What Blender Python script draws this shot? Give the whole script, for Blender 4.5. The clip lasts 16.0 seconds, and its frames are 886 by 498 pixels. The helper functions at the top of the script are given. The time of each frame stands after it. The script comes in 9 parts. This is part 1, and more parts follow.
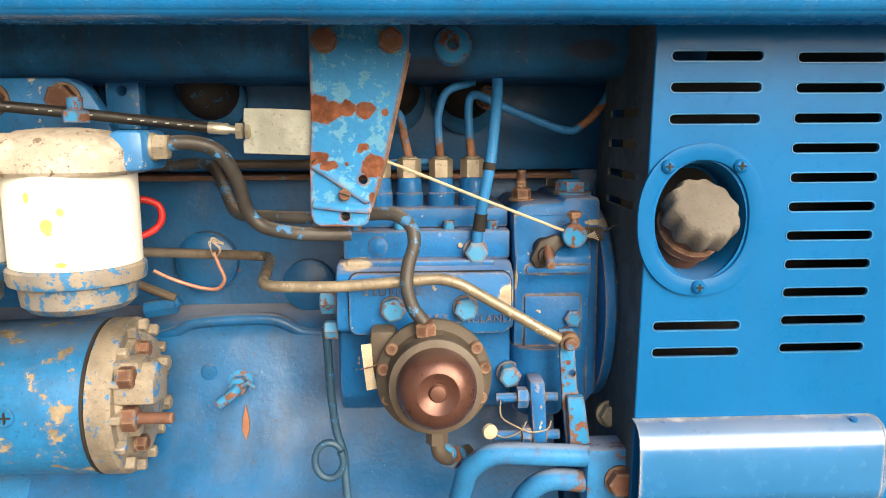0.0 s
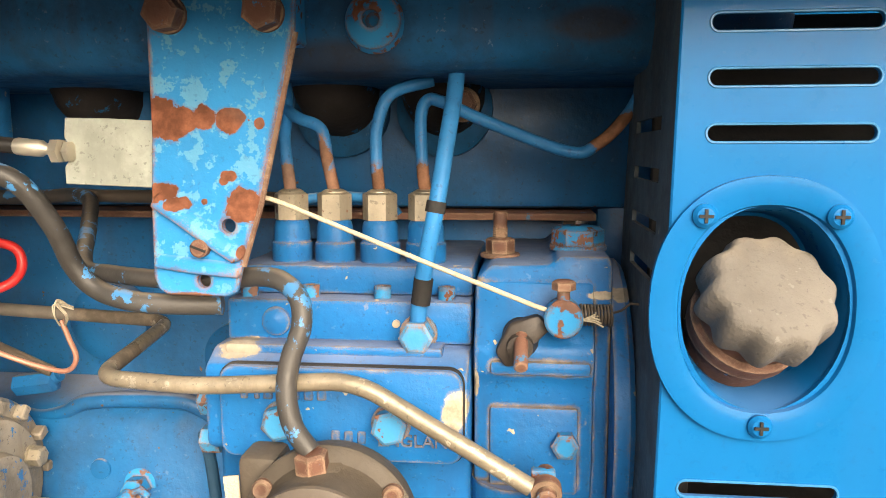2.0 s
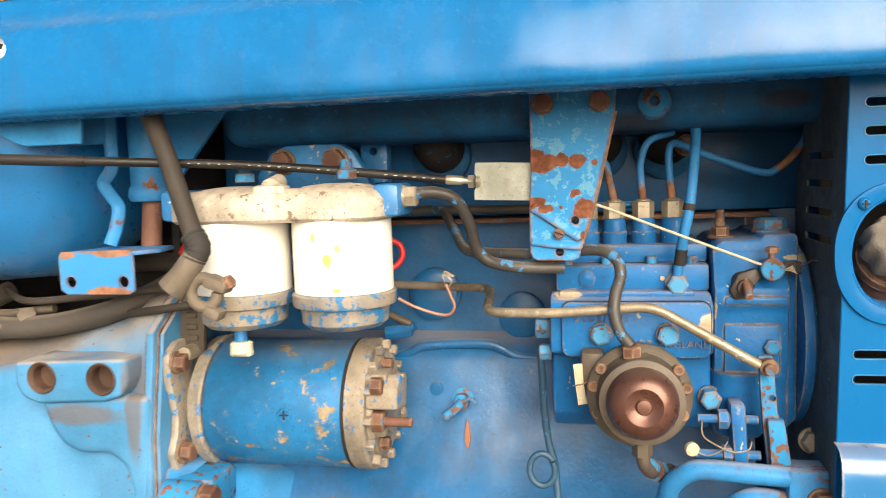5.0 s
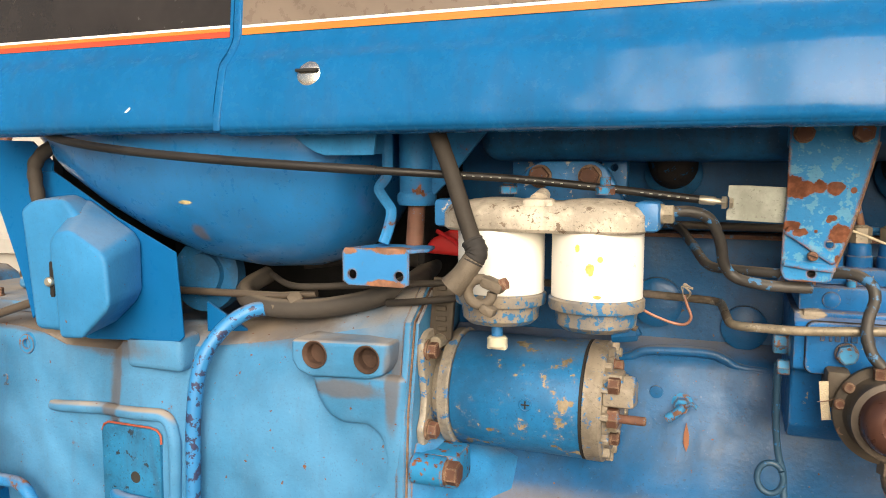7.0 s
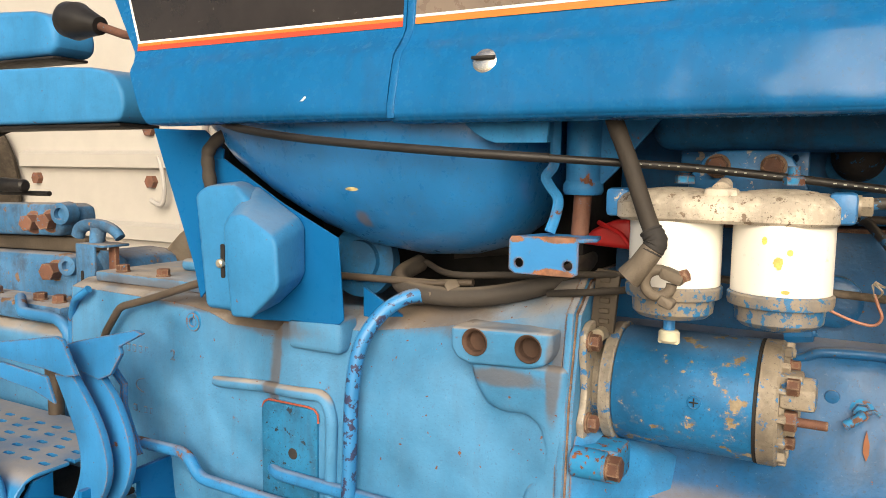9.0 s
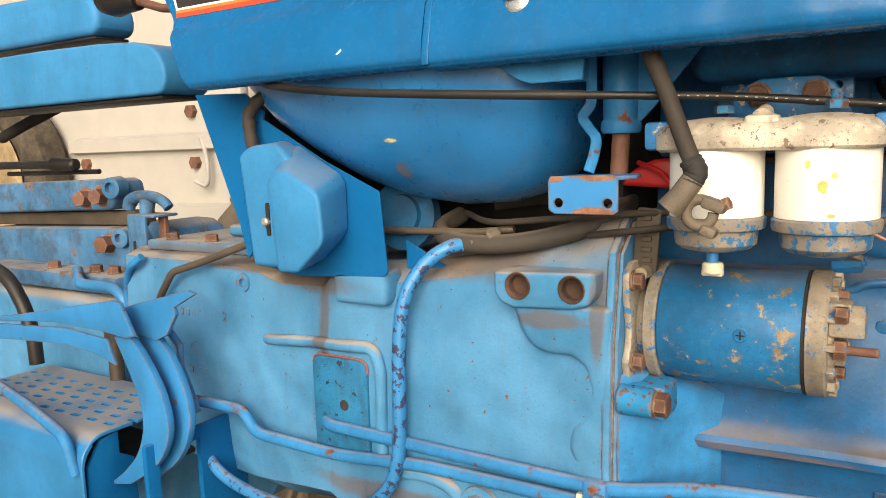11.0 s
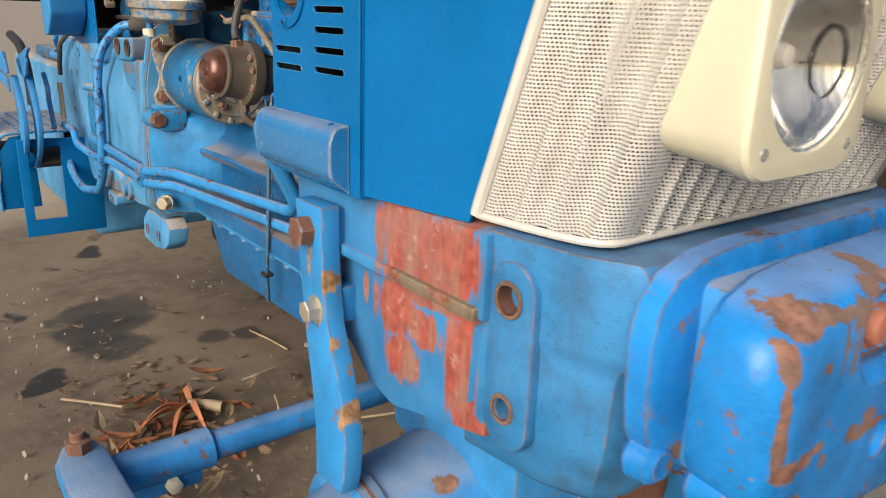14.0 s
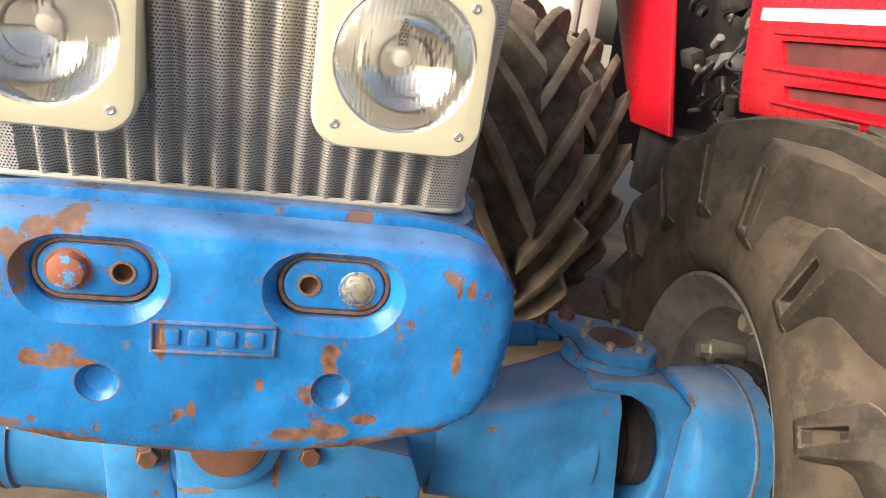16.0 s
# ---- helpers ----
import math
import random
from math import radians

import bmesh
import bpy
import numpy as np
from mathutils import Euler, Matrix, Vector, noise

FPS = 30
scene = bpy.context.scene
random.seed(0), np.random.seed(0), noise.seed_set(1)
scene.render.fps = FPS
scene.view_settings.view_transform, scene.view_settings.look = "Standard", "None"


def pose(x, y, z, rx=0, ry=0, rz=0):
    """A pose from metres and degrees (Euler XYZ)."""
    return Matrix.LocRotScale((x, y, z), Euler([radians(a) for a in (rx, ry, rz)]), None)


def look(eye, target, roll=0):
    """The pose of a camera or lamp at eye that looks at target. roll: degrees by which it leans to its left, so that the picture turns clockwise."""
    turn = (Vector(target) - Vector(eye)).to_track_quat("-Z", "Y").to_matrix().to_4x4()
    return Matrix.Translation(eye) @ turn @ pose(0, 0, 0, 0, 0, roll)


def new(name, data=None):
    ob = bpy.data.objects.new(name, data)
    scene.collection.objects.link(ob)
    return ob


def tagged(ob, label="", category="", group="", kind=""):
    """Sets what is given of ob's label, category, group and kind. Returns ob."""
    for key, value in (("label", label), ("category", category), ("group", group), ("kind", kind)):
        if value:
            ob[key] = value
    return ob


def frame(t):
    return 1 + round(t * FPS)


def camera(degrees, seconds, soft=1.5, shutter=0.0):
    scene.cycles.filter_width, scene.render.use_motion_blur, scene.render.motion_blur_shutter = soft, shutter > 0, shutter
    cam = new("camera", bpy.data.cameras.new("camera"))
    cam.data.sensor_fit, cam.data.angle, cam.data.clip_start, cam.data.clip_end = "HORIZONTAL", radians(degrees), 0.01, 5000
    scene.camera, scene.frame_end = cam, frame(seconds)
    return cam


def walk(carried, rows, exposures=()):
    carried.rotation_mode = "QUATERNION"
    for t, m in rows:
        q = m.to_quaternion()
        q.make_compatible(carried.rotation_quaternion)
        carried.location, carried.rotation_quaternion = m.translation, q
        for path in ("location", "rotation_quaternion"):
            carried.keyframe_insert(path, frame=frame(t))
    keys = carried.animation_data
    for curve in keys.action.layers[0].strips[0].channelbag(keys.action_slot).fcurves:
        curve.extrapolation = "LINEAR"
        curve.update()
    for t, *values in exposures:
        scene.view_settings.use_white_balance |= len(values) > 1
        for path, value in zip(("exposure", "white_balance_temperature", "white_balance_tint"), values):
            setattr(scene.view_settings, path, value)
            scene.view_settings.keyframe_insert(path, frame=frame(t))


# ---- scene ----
cam = camera(60.7, 16.0, soft=0.5, shutter=0.15)
PATH = [
    (0, (0.056, 0.037, 1.244), (0.144, 2.01, 0.931), -0.3),
    (0.5, (0.126, 0.109, 1.242), (0.062, 2.088, 0.96), -0.2),
    (1, (0.146, 0.165, 1.244), (-0.003, 2.141, 0.97), -0.0),
    (1.5, (0.162, 0.208, 1.248), (-0.02, 2.183, 0.99), 0.1),
    (2, (0.168, 0.253, 1.243), (-0.048, 2.224, 0.987), -0.1),
    (2.5, (0.168, 0.274, 1.253), (-0.08, 2.243, 1.0), -0.7),
    (3, (0.168, 0.294, 1.252), (-0.11, 2.259, 1.008), -1.5),
    (3.5, (0.169, 0.301, 1.251), (-0.128, 2.264, 1.015), -1.6),
    (4, (0.152, 0.257, 1.251), (-0.156, 2.221, 1.034), -1.9),
    (4.5, (0.12, 0.137, 1.25), (-0.268, 2.091, 1.08), -1.9),
    (5, (0.042, -0.06, 1.247), (-0.363, 1.889, 1.062), -2.0),
    (5.2, (0.032, -0.113, 1.249), (-0.403, 1.829, 1.058), -2.0),
    (7.5, (-0.083, -0.168, 1.272), (-0.856, 1.666, 1.074), 0.6),
    (8, (-0.095, -0.179, 1.268), (-0.926, 1.629, 1.068), 0.6),
    (8.5, (-0.113, -0.185, 1.265), (-1.011, 1.59, 1.061), 0.6),
    (9, (-0.126, -0.188, 1.259), (-1.084, 1.556, 1.054), 0.8),
    (11.3, (-0.114, -0.199, 1.226), (-1.168, 1.472, 0.917), -2.3),
    (11.5, (-0.073, -0.195, 1.228), (-1.116, 1.476, 0.881), -3.0),
    (12, (0.16, -0.117, 1.232), (-0.899, 1.526, 0.811), -4.6),
    (12.5, (0.425, -0.034, 1.194), (-0.615, 1.612, 0.734), -4.0),
    (13, (0.644, 0.08, 1.162), (-0.449, 1.673, 0.645), -0.4),
    (13.5, (0.824, 0.124, 1.148), (-0.492, 1.524, 0.593), -0.1),
    (14, (1.096, 0.162, 1.145), (-0.409, 1.337, 0.551), 2.1),
    (14.5, (1.294, 0.332, 1.126), (-0.264, 1.422, 0.508), 3.7),
    (15, (1.419, 0.508, 1.142), (-0.209, 1.5, 0.538), 5.5),
    (15.5, (1.545, 0.707, 1.165), (-0.217, 1.455, 0.583), 7.3),
    (16, (1.534, 0.942, 1.175), (-0.336, 1.356, 0.598), 8.2),
]
EXPOSURES = [(t, stops, kelvin, 9) for t, stops, kelvin in ((0.0, 0.66, 7150), (1.5, 0.98, 7100), (3.5, 1.08, 7100), (5.0, 0.66, 7050), (7.5, 0.17, 7050), (9.0, 0.12, 7150), (11.5, 0.18, 7250), (12.5, 0.54, 7350), (13.0, 0.28, 6950), (13.5, 0.12, 6550), (14.0, 0.10, 6600), (14.5, 0.32, 6850), (15.0, 0.47, 6900), (15.5, 0.63, 6900), (16.0, 0.88, 6980))]
walk(cam, [(t, look(eye, target, roll)) for t, eye, target, roll in PATH], EXPOSURES)

# ---- daylight: bright hazy sky, soft sun over the camera's shoulder ----
GROUND = -0.10
world = bpy.data.worlds.new("sky")
scene.world = world
world.use_nodes = True
wn, wl = world.node_tree.nodes, world.node_tree.links
sky = wn.new("ShaderNodeTexSky")
sky.sky_type, sky.sun_disc = "NISHITA", False
sky.sun_elevation, sky.sun_rotation = radians(25), radians(155)
sky.air_density, sky.dust_density, sky.ozone_density = 1.0, 6.0, 0.6
wl.new(sky.outputs["Color"], wn["Background"].inputs["Color"])
wn["Background"].inputs["Strength"].default_value = 0.14
sun_data = bpy.data.lights.new("sun", "SUN")
sun_data.energy, sun_data.angle, sun_data.color = 3.8, radians(55), (1.0, 0.95, 0.88)
sun = new("sun", sun_data)
sun.matrix_world = look((2.1, -3.95, 3.2), (0.0, 0.6, 0.9))


# ---- materials ----
def nodes_of(name):
    m = bpy.data.materials.new(name)
    m.use_nodes = True
    return m, m.node_tree.nodes, m.node_tree.links, m.node_tree.nodes["Principled BSDF"]


def noise_node(n, l, vec, scale, detail=4.0, rough=0.55):
    t = n.new("ShaderNodeTexNoise")
    t.inputs["Scale"].default_value = scale
    t.inputs["Detail"].default_value = detail
    t.inputs["Roughness"].default_value = rough
    l.new(vec, t.inputs["Vector"])
    return t.outputs["Fac"]


def ramp(n, l, value, lo, hi, a=0.0, b=1.0):
    r = n.new("ShaderNodeMapRange")
    r.interpolation_type = "SMOOTHSTEP"
    for k, v in zip(("From Min", "From Max", "To Min", "To Max"), (lo, hi, a, b)):
        r.inputs[k].default_value = v
    l.new(value, r.inputs["Value"])
    return r.outputs["Result"]


def math2(n, l, op, a, b):
    m = n.new("ShaderNodeMath")
    m.operation = op
    m.use_clamp = op in ("ADD", "SUBTRACT")
    for sock, v in zip(m.inputs, (a, b)):
        if isinstance(v, (int, float)):
            sock.default_value = v
        else:
            l.new(v, sock)
    return m.outputs[0]


def blend(n, l, fac, a, b):
    m = n.new("ShaderNodeMix")
    m.data_type = "RGBA"
    if isinstance(fac, (int, float)):
        m.inputs["Factor"].default_value = fac
    else:
        l.new(fac, m.inputs["Factor"])
    for key, v in (("A", a), ("B", b)):
        sock = [s for s in m.inputs if s.name == key and s.type == "RGBA"][0]
        if isinstance(v, tuple):
            sock.default_value = (*v, 1.0)
        else:
            l.new(v, sock)
    return [s for s in m.outputs if s.type == "RGBA"][0]


RUST = (0.155, 0.062, 0.033)
DUST = (0.33, 0.265, 0.195)


def surface(name, color, rough=0.5, metal=0.0, vary=0.15, dust=0.0, rust=0.0, chips=0.0, spots=(), spot_color=RUST,
            grain=0.15, grain_scale=220.0, second=None, second_amount=0.0, coat=0.0, rust_color=RUST, specular=0.5, side_dust=0.0, grime=0.0, runs=None, streaky=False, rust_scale=26.0, swell=0.0, edge=0.0, edge_color=(0.17, 0.10, 0.062), lie=(0.66, 0.96), soil=(), soil_color=(0.115, 0.082, 0.056)):
    """Paint or metal with two scales of variation, dust on faces that look up, rust blooms, chips and placed patches."""
    m, n, l, p = nodes_of(name)
    geo = n.new("ShaderNodeNewGeometry")
    pos = geo.outputs["Position"]
    broad = noise_node(n, l, pos, 9.0, 5.0)
    fine = noise_node(n, l, pos, 70.0, 5.0, 0.65)
    dark = tuple(c * (1 - vary) for c in color)
    light = tuple(min(1.0, c * (1 + vary) + 0.02 * vary) for c in color)
    col = blend(n, l, ramp(n, l, broad, 0.3, 0.7), dark, light)
    col = blend(n, l, ramp(n, l, fine, 0.35, 0.75, 0.0, 0.35), col, light)
    rough_v = ramp(n, l, fine, 0.2, 0.8, max(0.04, rough - 0.1), min(1.0, rough + 0.12))
    metal_v = metal
    if second is not None:
        f = ramp(n, l, noise_node(n, l, pos, 75.0, 7.0, 0.68), 0.64 - 0.3 * second_amount, 0.66 - 0.3 * second_amount)
        col = blend(n, l, f, col, second)
    lay = n.new("ShaderNodeVectorMath")
    lay.operation = "MULTIPLY"
    l.new(pos, lay.inputs[0])
    lay.inputs[1].default_value = (1.0, 1.0, 0.13)
    if grime if runs is None else runs:
        f = ramp(n, l, noise_node(n, l, lay.outputs[0], 55.0, 6.0, 0.6), 0.47, 0.66, 0.0, 0.75 * (grime if runs is None else runs))
        col = blend(n, l, f, col, tuple(c * 0.4 + k for c, k in zip(color, (0.03, 0.024, 0.017))))
        specks = ramp(n, l, noise_node(n, l, pos, 330.0, 3.0, 0.6), 0.61, 0.67, 0.0, min(0.65, 1.6 * (grime if runs is None else runs)))
        col = blend(n, l, specks, col, tuple(c * 0.3 + 0.02 for c in color))
        pale = ramp(n, l, noise_node(n, l, pos, 210.0, 4.0, 0.6), 0.655, 0.70, 0.0, min(0.5, 0.9 * (grime if runs is None else runs)))
        col = blend(n, l, pale, col, tuple(min(1.0, c * 0.8 + 0.14) for c in color))
    if grime:
        f = ramp(n, l, noise_node(n, l, pos, 17.0, 8.0, 0.7), 0.44, 0.64, 0.0, grime)
        col = blend(n, l, f, col, tuple(c * 0.28 + 0.012 for c in color))
        rough_v = math2(n, l, "ADD", rough_v, math2(n, l, "MULTIPLY", f, 0.3))
    if dust or side_dust:
        sep = n.new("ShaderNodeSeparateXYZ")
        l.new(geo.outputs["Normal"], sep.inputs[0])
        up = ramp(n, l, sep.outputs["Z"], *lie, side_dust, max(dust, side_dust))
        d = math2(n, l, "MULTIPLY", up, ramp(n, l, broad, 0.25, 0.62, 0.35, 1.0))
        col = blend(n, l, d, col, DUST)
        rough_v = math2(n, l, "ADD", rough_v, math2(n, l, "MULTIPLY", d, 0.45))
    mask = None
    if rust:
        f = math2(n, l, "ADD", math2(n, l, "MULTIPLY", noise_node(n, l, pos, rust_scale, 6.0, 0.62), 0.75), math2(n, l, "MULTIPLY", broad, 0.25))
        mask = ramp(n, l, f, 0.70 - 0.25 * rust, 0.718 - 0.25 * rust)
        halo = ramp(n, l, f, 0.655 - 0.25 * rust, 0.715 - 0.25 * rust, 0.0, 0.45)
        col = blend(n, l, halo, col, tuple(0.45 * c + 0.45 * k for c, k in zip(color, rust_color)))
    if chips:
        f = ramp(n, l, noise_node(n, l, pos, 130.0, 3.0, 0.5), 0.74 - 0.2 * chips, 0.755 - 0.2 * chips)
        mask = f if mask is None else math2(n, l, "MAXIMUM", mask, f)
    for (cx, cy, cz), (sx, sy, sz) in soil:
        shift = n.new("ShaderNodeVectorMath")
        shift.operation = "SUBTRACT"
        l.new(pos, shift.inputs[0])
        shift.inputs[1].default_value = (cx, cy, cz)
        squash = n.new("ShaderNodeVectorMath")
        squash.operation = "DIVIDE"
        l.new(shift.outputs[0], squash.inputs[0])
        squash.inputs[1].default_value = (sx, sy, sz)
        size = n.new("ShaderNodeVectorMath")
        size.operation = "LENGTH"
        l.new(squash.outputs[0], size.inputs[0])
        caked = math2(n, l, "SUBTRACT", 1.0, math2(n, l, "MULTIPLY", size.outputs["Value"], 0.5))
        f = ramp(n, l, math2(n, l, "SUBTRACT", caked, math2(n, l, "MULTIPLY", noise_node(n, l, pos, 34.0, 8.0, 0.7), 0.6)), 0.0, 0.34, 0.0, 0.68)
        col = blend(n, l, f, col, soil_color)
        rough_v = math2(n, l, "MAXIMUM", rough_v, math2(n, l, "MULTIPLY", f, 0.9))
    wob = ramp(n, l, noise_node(n, l, lay.outputs[0] if streaky else pos, 75.0 if streaky else 62.0, 8.0, 0.7), 0.2, 0.8, 0.05, 0.95)
    for (cx, cy, cz), (sx, sy, sz) in spots:
        shift = n.new("ShaderNodeVectorMath")
        shift.operation = "SUBTRACT"
        l.new(pos, shift.inputs[0])
        shift.inputs[1].default_value = (cx, cy, cz)
        squash = n.new("ShaderNodeVectorMath")
        squash.operation = "DIVIDE"
        l.new(shift.outputs[0], squash.inputs[0])
        squash.inputs[1].default_value = (sx, sy, sz)
        size = n.new("ShaderNodeVectorMath")
        size.operation = "LENGTH"
        l.new(squash.outputs[0], size.inputs[0])
        d = math2(n, l, "SUBTRACT", 1.55, size.outputs["Value"])
        gap = n.new("ShaderNodeMath")
        gap.operation = "SUBTRACT"
        l.new(d, gap.inputs[0])
        l.new(wob, gap.inputs[1])
        f = ramp(n, l, gap.outputs[0], 0.0, 0.045)
        ringed = ramp(n, l, gap.outputs[0], -0.22, 0.02, 0.0, 0.5)
        col = blend(n, l, ringed, col, tuple(0.3 * c + 0.5 * k + 0.03 for c, k in zip(color, spot_color)))
        mask = f if mask is None else math2(n, l, "MAXIMUM", mask, f)
    if edge:
        round_off = n.new("ShaderNodeBevel")
        round_off.samples = 4
        round_off.inputs["Radius"].default_value = 0.004
        dot = n.new("ShaderNodeVectorMath")
        dot.operation = "DOT_PRODUCT"
        l.new(round_off.outputs[0], dot.inputs[0])
        l.new(geo.outputs["Normal"], dot.inputs[1])
        bent = math2(n, l, "SUBTRACT", 1.0, dot.outputs["Value"])
        worn = math2(n, l, "ADD", math2(n, l, "MULTIPLY", bent, 1.6), math2(n, l, "MULTIPLY", noise_node(n, l, pos, 48.0, 7.0, 0.7), 0.9))
        worn = math2(n, l, "MULTIPLY", ramp(n, l, worn, 0.66 - 0.2 * edge, 0.69 - 0.2 * edge), ramp(n, l, bent, 0.008, 0.03))
        col = blend(n, l, worn, col, blend(n, l, ramp(n, l, fine, 0.4, 0.65), tuple(0.65 * c for c in edge_color), tuple(min(1.0, 1.35 * c) for c in edge_color)))
        rough_v = math2(n, l, "MAXIMUM", rough_v, math2(n, l, "MULTIPLY", worn, 0.8))
    if mask is not None:
        rusty = blend(n, l, ramp(n, l, fine, 0.35, 0.7), tuple(c * (0.8 if streaky else 0.6) for c in (spot_color if spots else rust_color)), tuple(min(1, c * (1.2 if streaky else 1.45)) for c in (spot_color if spots else rust_color)))
        rusty = blend(n, l, ramp(n, l, broad, 0.45, 0.65, 0.0, 0.6), rusty, tuple(min(1, c * 0.5 + 0.09) for c in (spot_color if spots else rust_color)))
        if streaky:
            rusty = blend(n, l, ramp(n, l, noise_node(n, l, lay.outputs[0], 42.0, 6.0, 0.65), 0.44, 0.66, 0.0, 0.7), rusty, (0.22, 0.150, 0.115))
            rusty = blend(n, l, ramp(n, l, noise_node(n, l, pos, 120.0, 6.0, 0.7), 0.56, 0.68, 0.0, 0.35), rusty, (0.12, 0.065, 0.048))
            rusty = blend(n, l, ramp(n, l, noise_node(n, l, pos, 52.0, 7.0, 0.7), 0.56, 0.66, 0.0, 0.6), rusty, (0.34, 0.21, 0.185))
        col = blend(n, l, mask, col, rusty)
        rough_v = math2(n, l, "MAXIMUM", rough_v, math2(n, l, "MULTIPLY", mask, 0.88))
        if metal:
            metal_v = math2(n, l, "SUBTRACT", metal, math2(n, l, "MULTIPLY", mask, metal))
    l.new(col, p.inputs["Base Color"])
    l.new(rough_v, p.inputs["Roughness"])
    if isinstance(metal_v, float):
        p.inputs["Metallic"].default_value = metal_v
    else:
        l.new(metal_v, p.inputs["Metallic"])
    p.inputs["Specular IOR Level"].default_value = specular
    p.inputs["Coat Weight"].default_value = coat
    p.inputs["Coat Roughness"].default_value = 0.08
    bump = n.new("ShaderNodeBump")
    bump.inputs["Strength"].default_value = grain
    bump.inputs["Distance"].default_value = 0.0012
    height = noise_node(n, l, pos, grain_scale, 3.0)
    if mask is not None:
        height = math2(n, l, "SUBTRACT", height, math2(n, l, "MULTIPLY", mask, 0.6))
    l.new(height, bump.inputs["Height"])
    if swell:
        wave = n.new("ShaderNodeBump")
        wave.inputs["Strength"].default_value = 1.0
        wave.inputs["Distance"].default_value = swell
        l.new(noise_node(n, l, pos, 11.0, 1.5, 0.4), wave.inputs["Height"])
        l.new(wave.outputs[0], bump.inputs["Normal"])
    l.new(bump.outputs[0], p.inputs["Normal"])
    return m


GLOSS = (0.0015, 0.108, 0.30)
CAST = (0.016, 0.178, 0.42)
M_gloss = surface("glossy_blue_paint", GLOSS, 0.24, vary=0.06, swell=0.012, grain=0.02, grain_scale=14, coat=0.16, chips=0.0, specular=0.2, runs=0.22)
M_panel = surface("panel_blue_paint", (0.001, 0.099, 0.286), 0.32, vary=0.08, grain=0.05, grain_scale=90, coat=0.04, dust=0.12, specular=0.06, runs=0.06)
M_cast = surface("cast_blue_paint", CAST, 0.44, vary=0.2, dust=0.4, side_dust=0.02, grime=0.3, rust=0.14, chips=0.14, edge=0.5, grain=0.4, grain_scale=260, specular=0.13, soil=[((-0.08, 0.66, 0.770), (0.28, 0.02, 0.006))])
M_castclean = surface("gearbox_blue_paint", (0.032, 0.205, 0.420), 0.40, swell=0.024, vary=0.14, dust=0.85, lie=(0.30, 0.72), side_dust=0.10, grime=0.14, runs=0.2, edge=0.12, rust=0.10, rust_scale=48.0, chips=0.12, grain=0.4, grain_scale=200, specular=0.13, soil=[((-0.834, 0.61, 0.96), (0.014, 0.05, 0.12)), ((-0.85, 0.62, 1.040), (0.09, 0.05, 0.016)), ((-1.0, 0.63, 1.052), (0.12, 0.05, 0.010)), ((-0.63, 0.65, 1.085), (0.11, 0.06, 0.030)), ((-0.475, 0.60, 1.022), (0.045, 0.03, 0.010)), ((-0.414, 0.60, 1.03), (0.008, 0.04, 0.05)), ((-0.70, 0.60, 0.745), (0.16, 0.05, 0.016)), ((-1.16, 0.67, 1.064), (0.16, 0.012, 0.012))])
M_block = surface("block_blue_paint", (0.004, 0.092, 0.25), 0.36, swell=0.010, vary=0.18, dust=0.5, side_dust=0.0, grime=0.35, rust=0.06, chips=0.06, grain=0.35, grain_scale=180, specular=0.4, soil=[((-0.26, 0.69, 0.874), (0.11, 0.03, 0.006)), ((-0.06, 0.69, 0.889), (0.12, 0.03, 0.006)), ((0.11, 0.69, 0.884), (0.10, 0.03, 0.008)), ((-0.10, 0.67, 0.801), (0.34, 0.030, 0.007)), ((0.17, 0.67, 0.80), (0.03, 0.04, 0.03))])
M_pump = surface("pump_blue_paint", (0.006, 0.115, 0.33), 0.34, vary=0.14, dust=0.4, grime=0.28, edge=0.30, edge_color=(0.20, 0.155, 0.11), rust=0.10, chips=0.16, grain=0.3, grain_scale=240, specular=0.16, rust_color=(0.36, 0.30, 0.22), spot_color=(0.36, 0.30, 0.225), spots=[((0.133, 0.63, 1.111), (0.006, 0.03, 0.011)), ((0.012, 0.648, 1.136), (0.012, 0.02, 0.004)), ((0.209, 0.66, 1.167), (0.009, 0.03, 0.0022)), ((0.221, 0.68, 1.165), (0.005, 0.03, 0.003)), ((0.1425, 0.64, 1.121), (0.0016, 0.03, 0.008))])
M_starter = surface("worn_blue_paint", (0.009, 0.128, 0.31), 0.36, vary=0.2, dust=0.2, rust=0.56, rust_scale=46.0, grime=0.3, grain=0.25, specular=0.16, rust_color=(0.23, 0.185, 0.12))
M_alu = surface("cast_aluminium", (0.33, 0.295, 0.245), 0.5, 0.3, vary=0.3, dust=0.3, grime=0.5, grain=0.5, second=(0.02, 0.17, 0.42), second_amount=0.26)
M_alublue = surface("flaking_aluminium", (0.265, 0.228, 0.18), 0.55, 0.15, vary=0.35, grime=0.6, dust=0.3, grain=0.5, second=(0.015, 0.16, 0.40), second_amount=0.24)
M_zinc = surface("zinc_steel", (0.50, 0.46, 0.38), 0.42, 0.75, vary=0.15, grain=0.15, rust=0.1)
M_nut = surface("dull_steel_nut", (0.34, 0.295, 0.225), 0.45, 0.4, vary=0.3, grain=0.35, rust=0.36, rust_scale=130.0, grime=0.4)
M_rust = surface("rusty_steel", (0.112, 0.047, 0.029), 0.75, 0.1, vary=0.55, edge=0.4, edge_color=(0.22, 0.15, 0.10), grain=0.7, second=(0.04, 0.14, 0.27), second_amount=0.06)
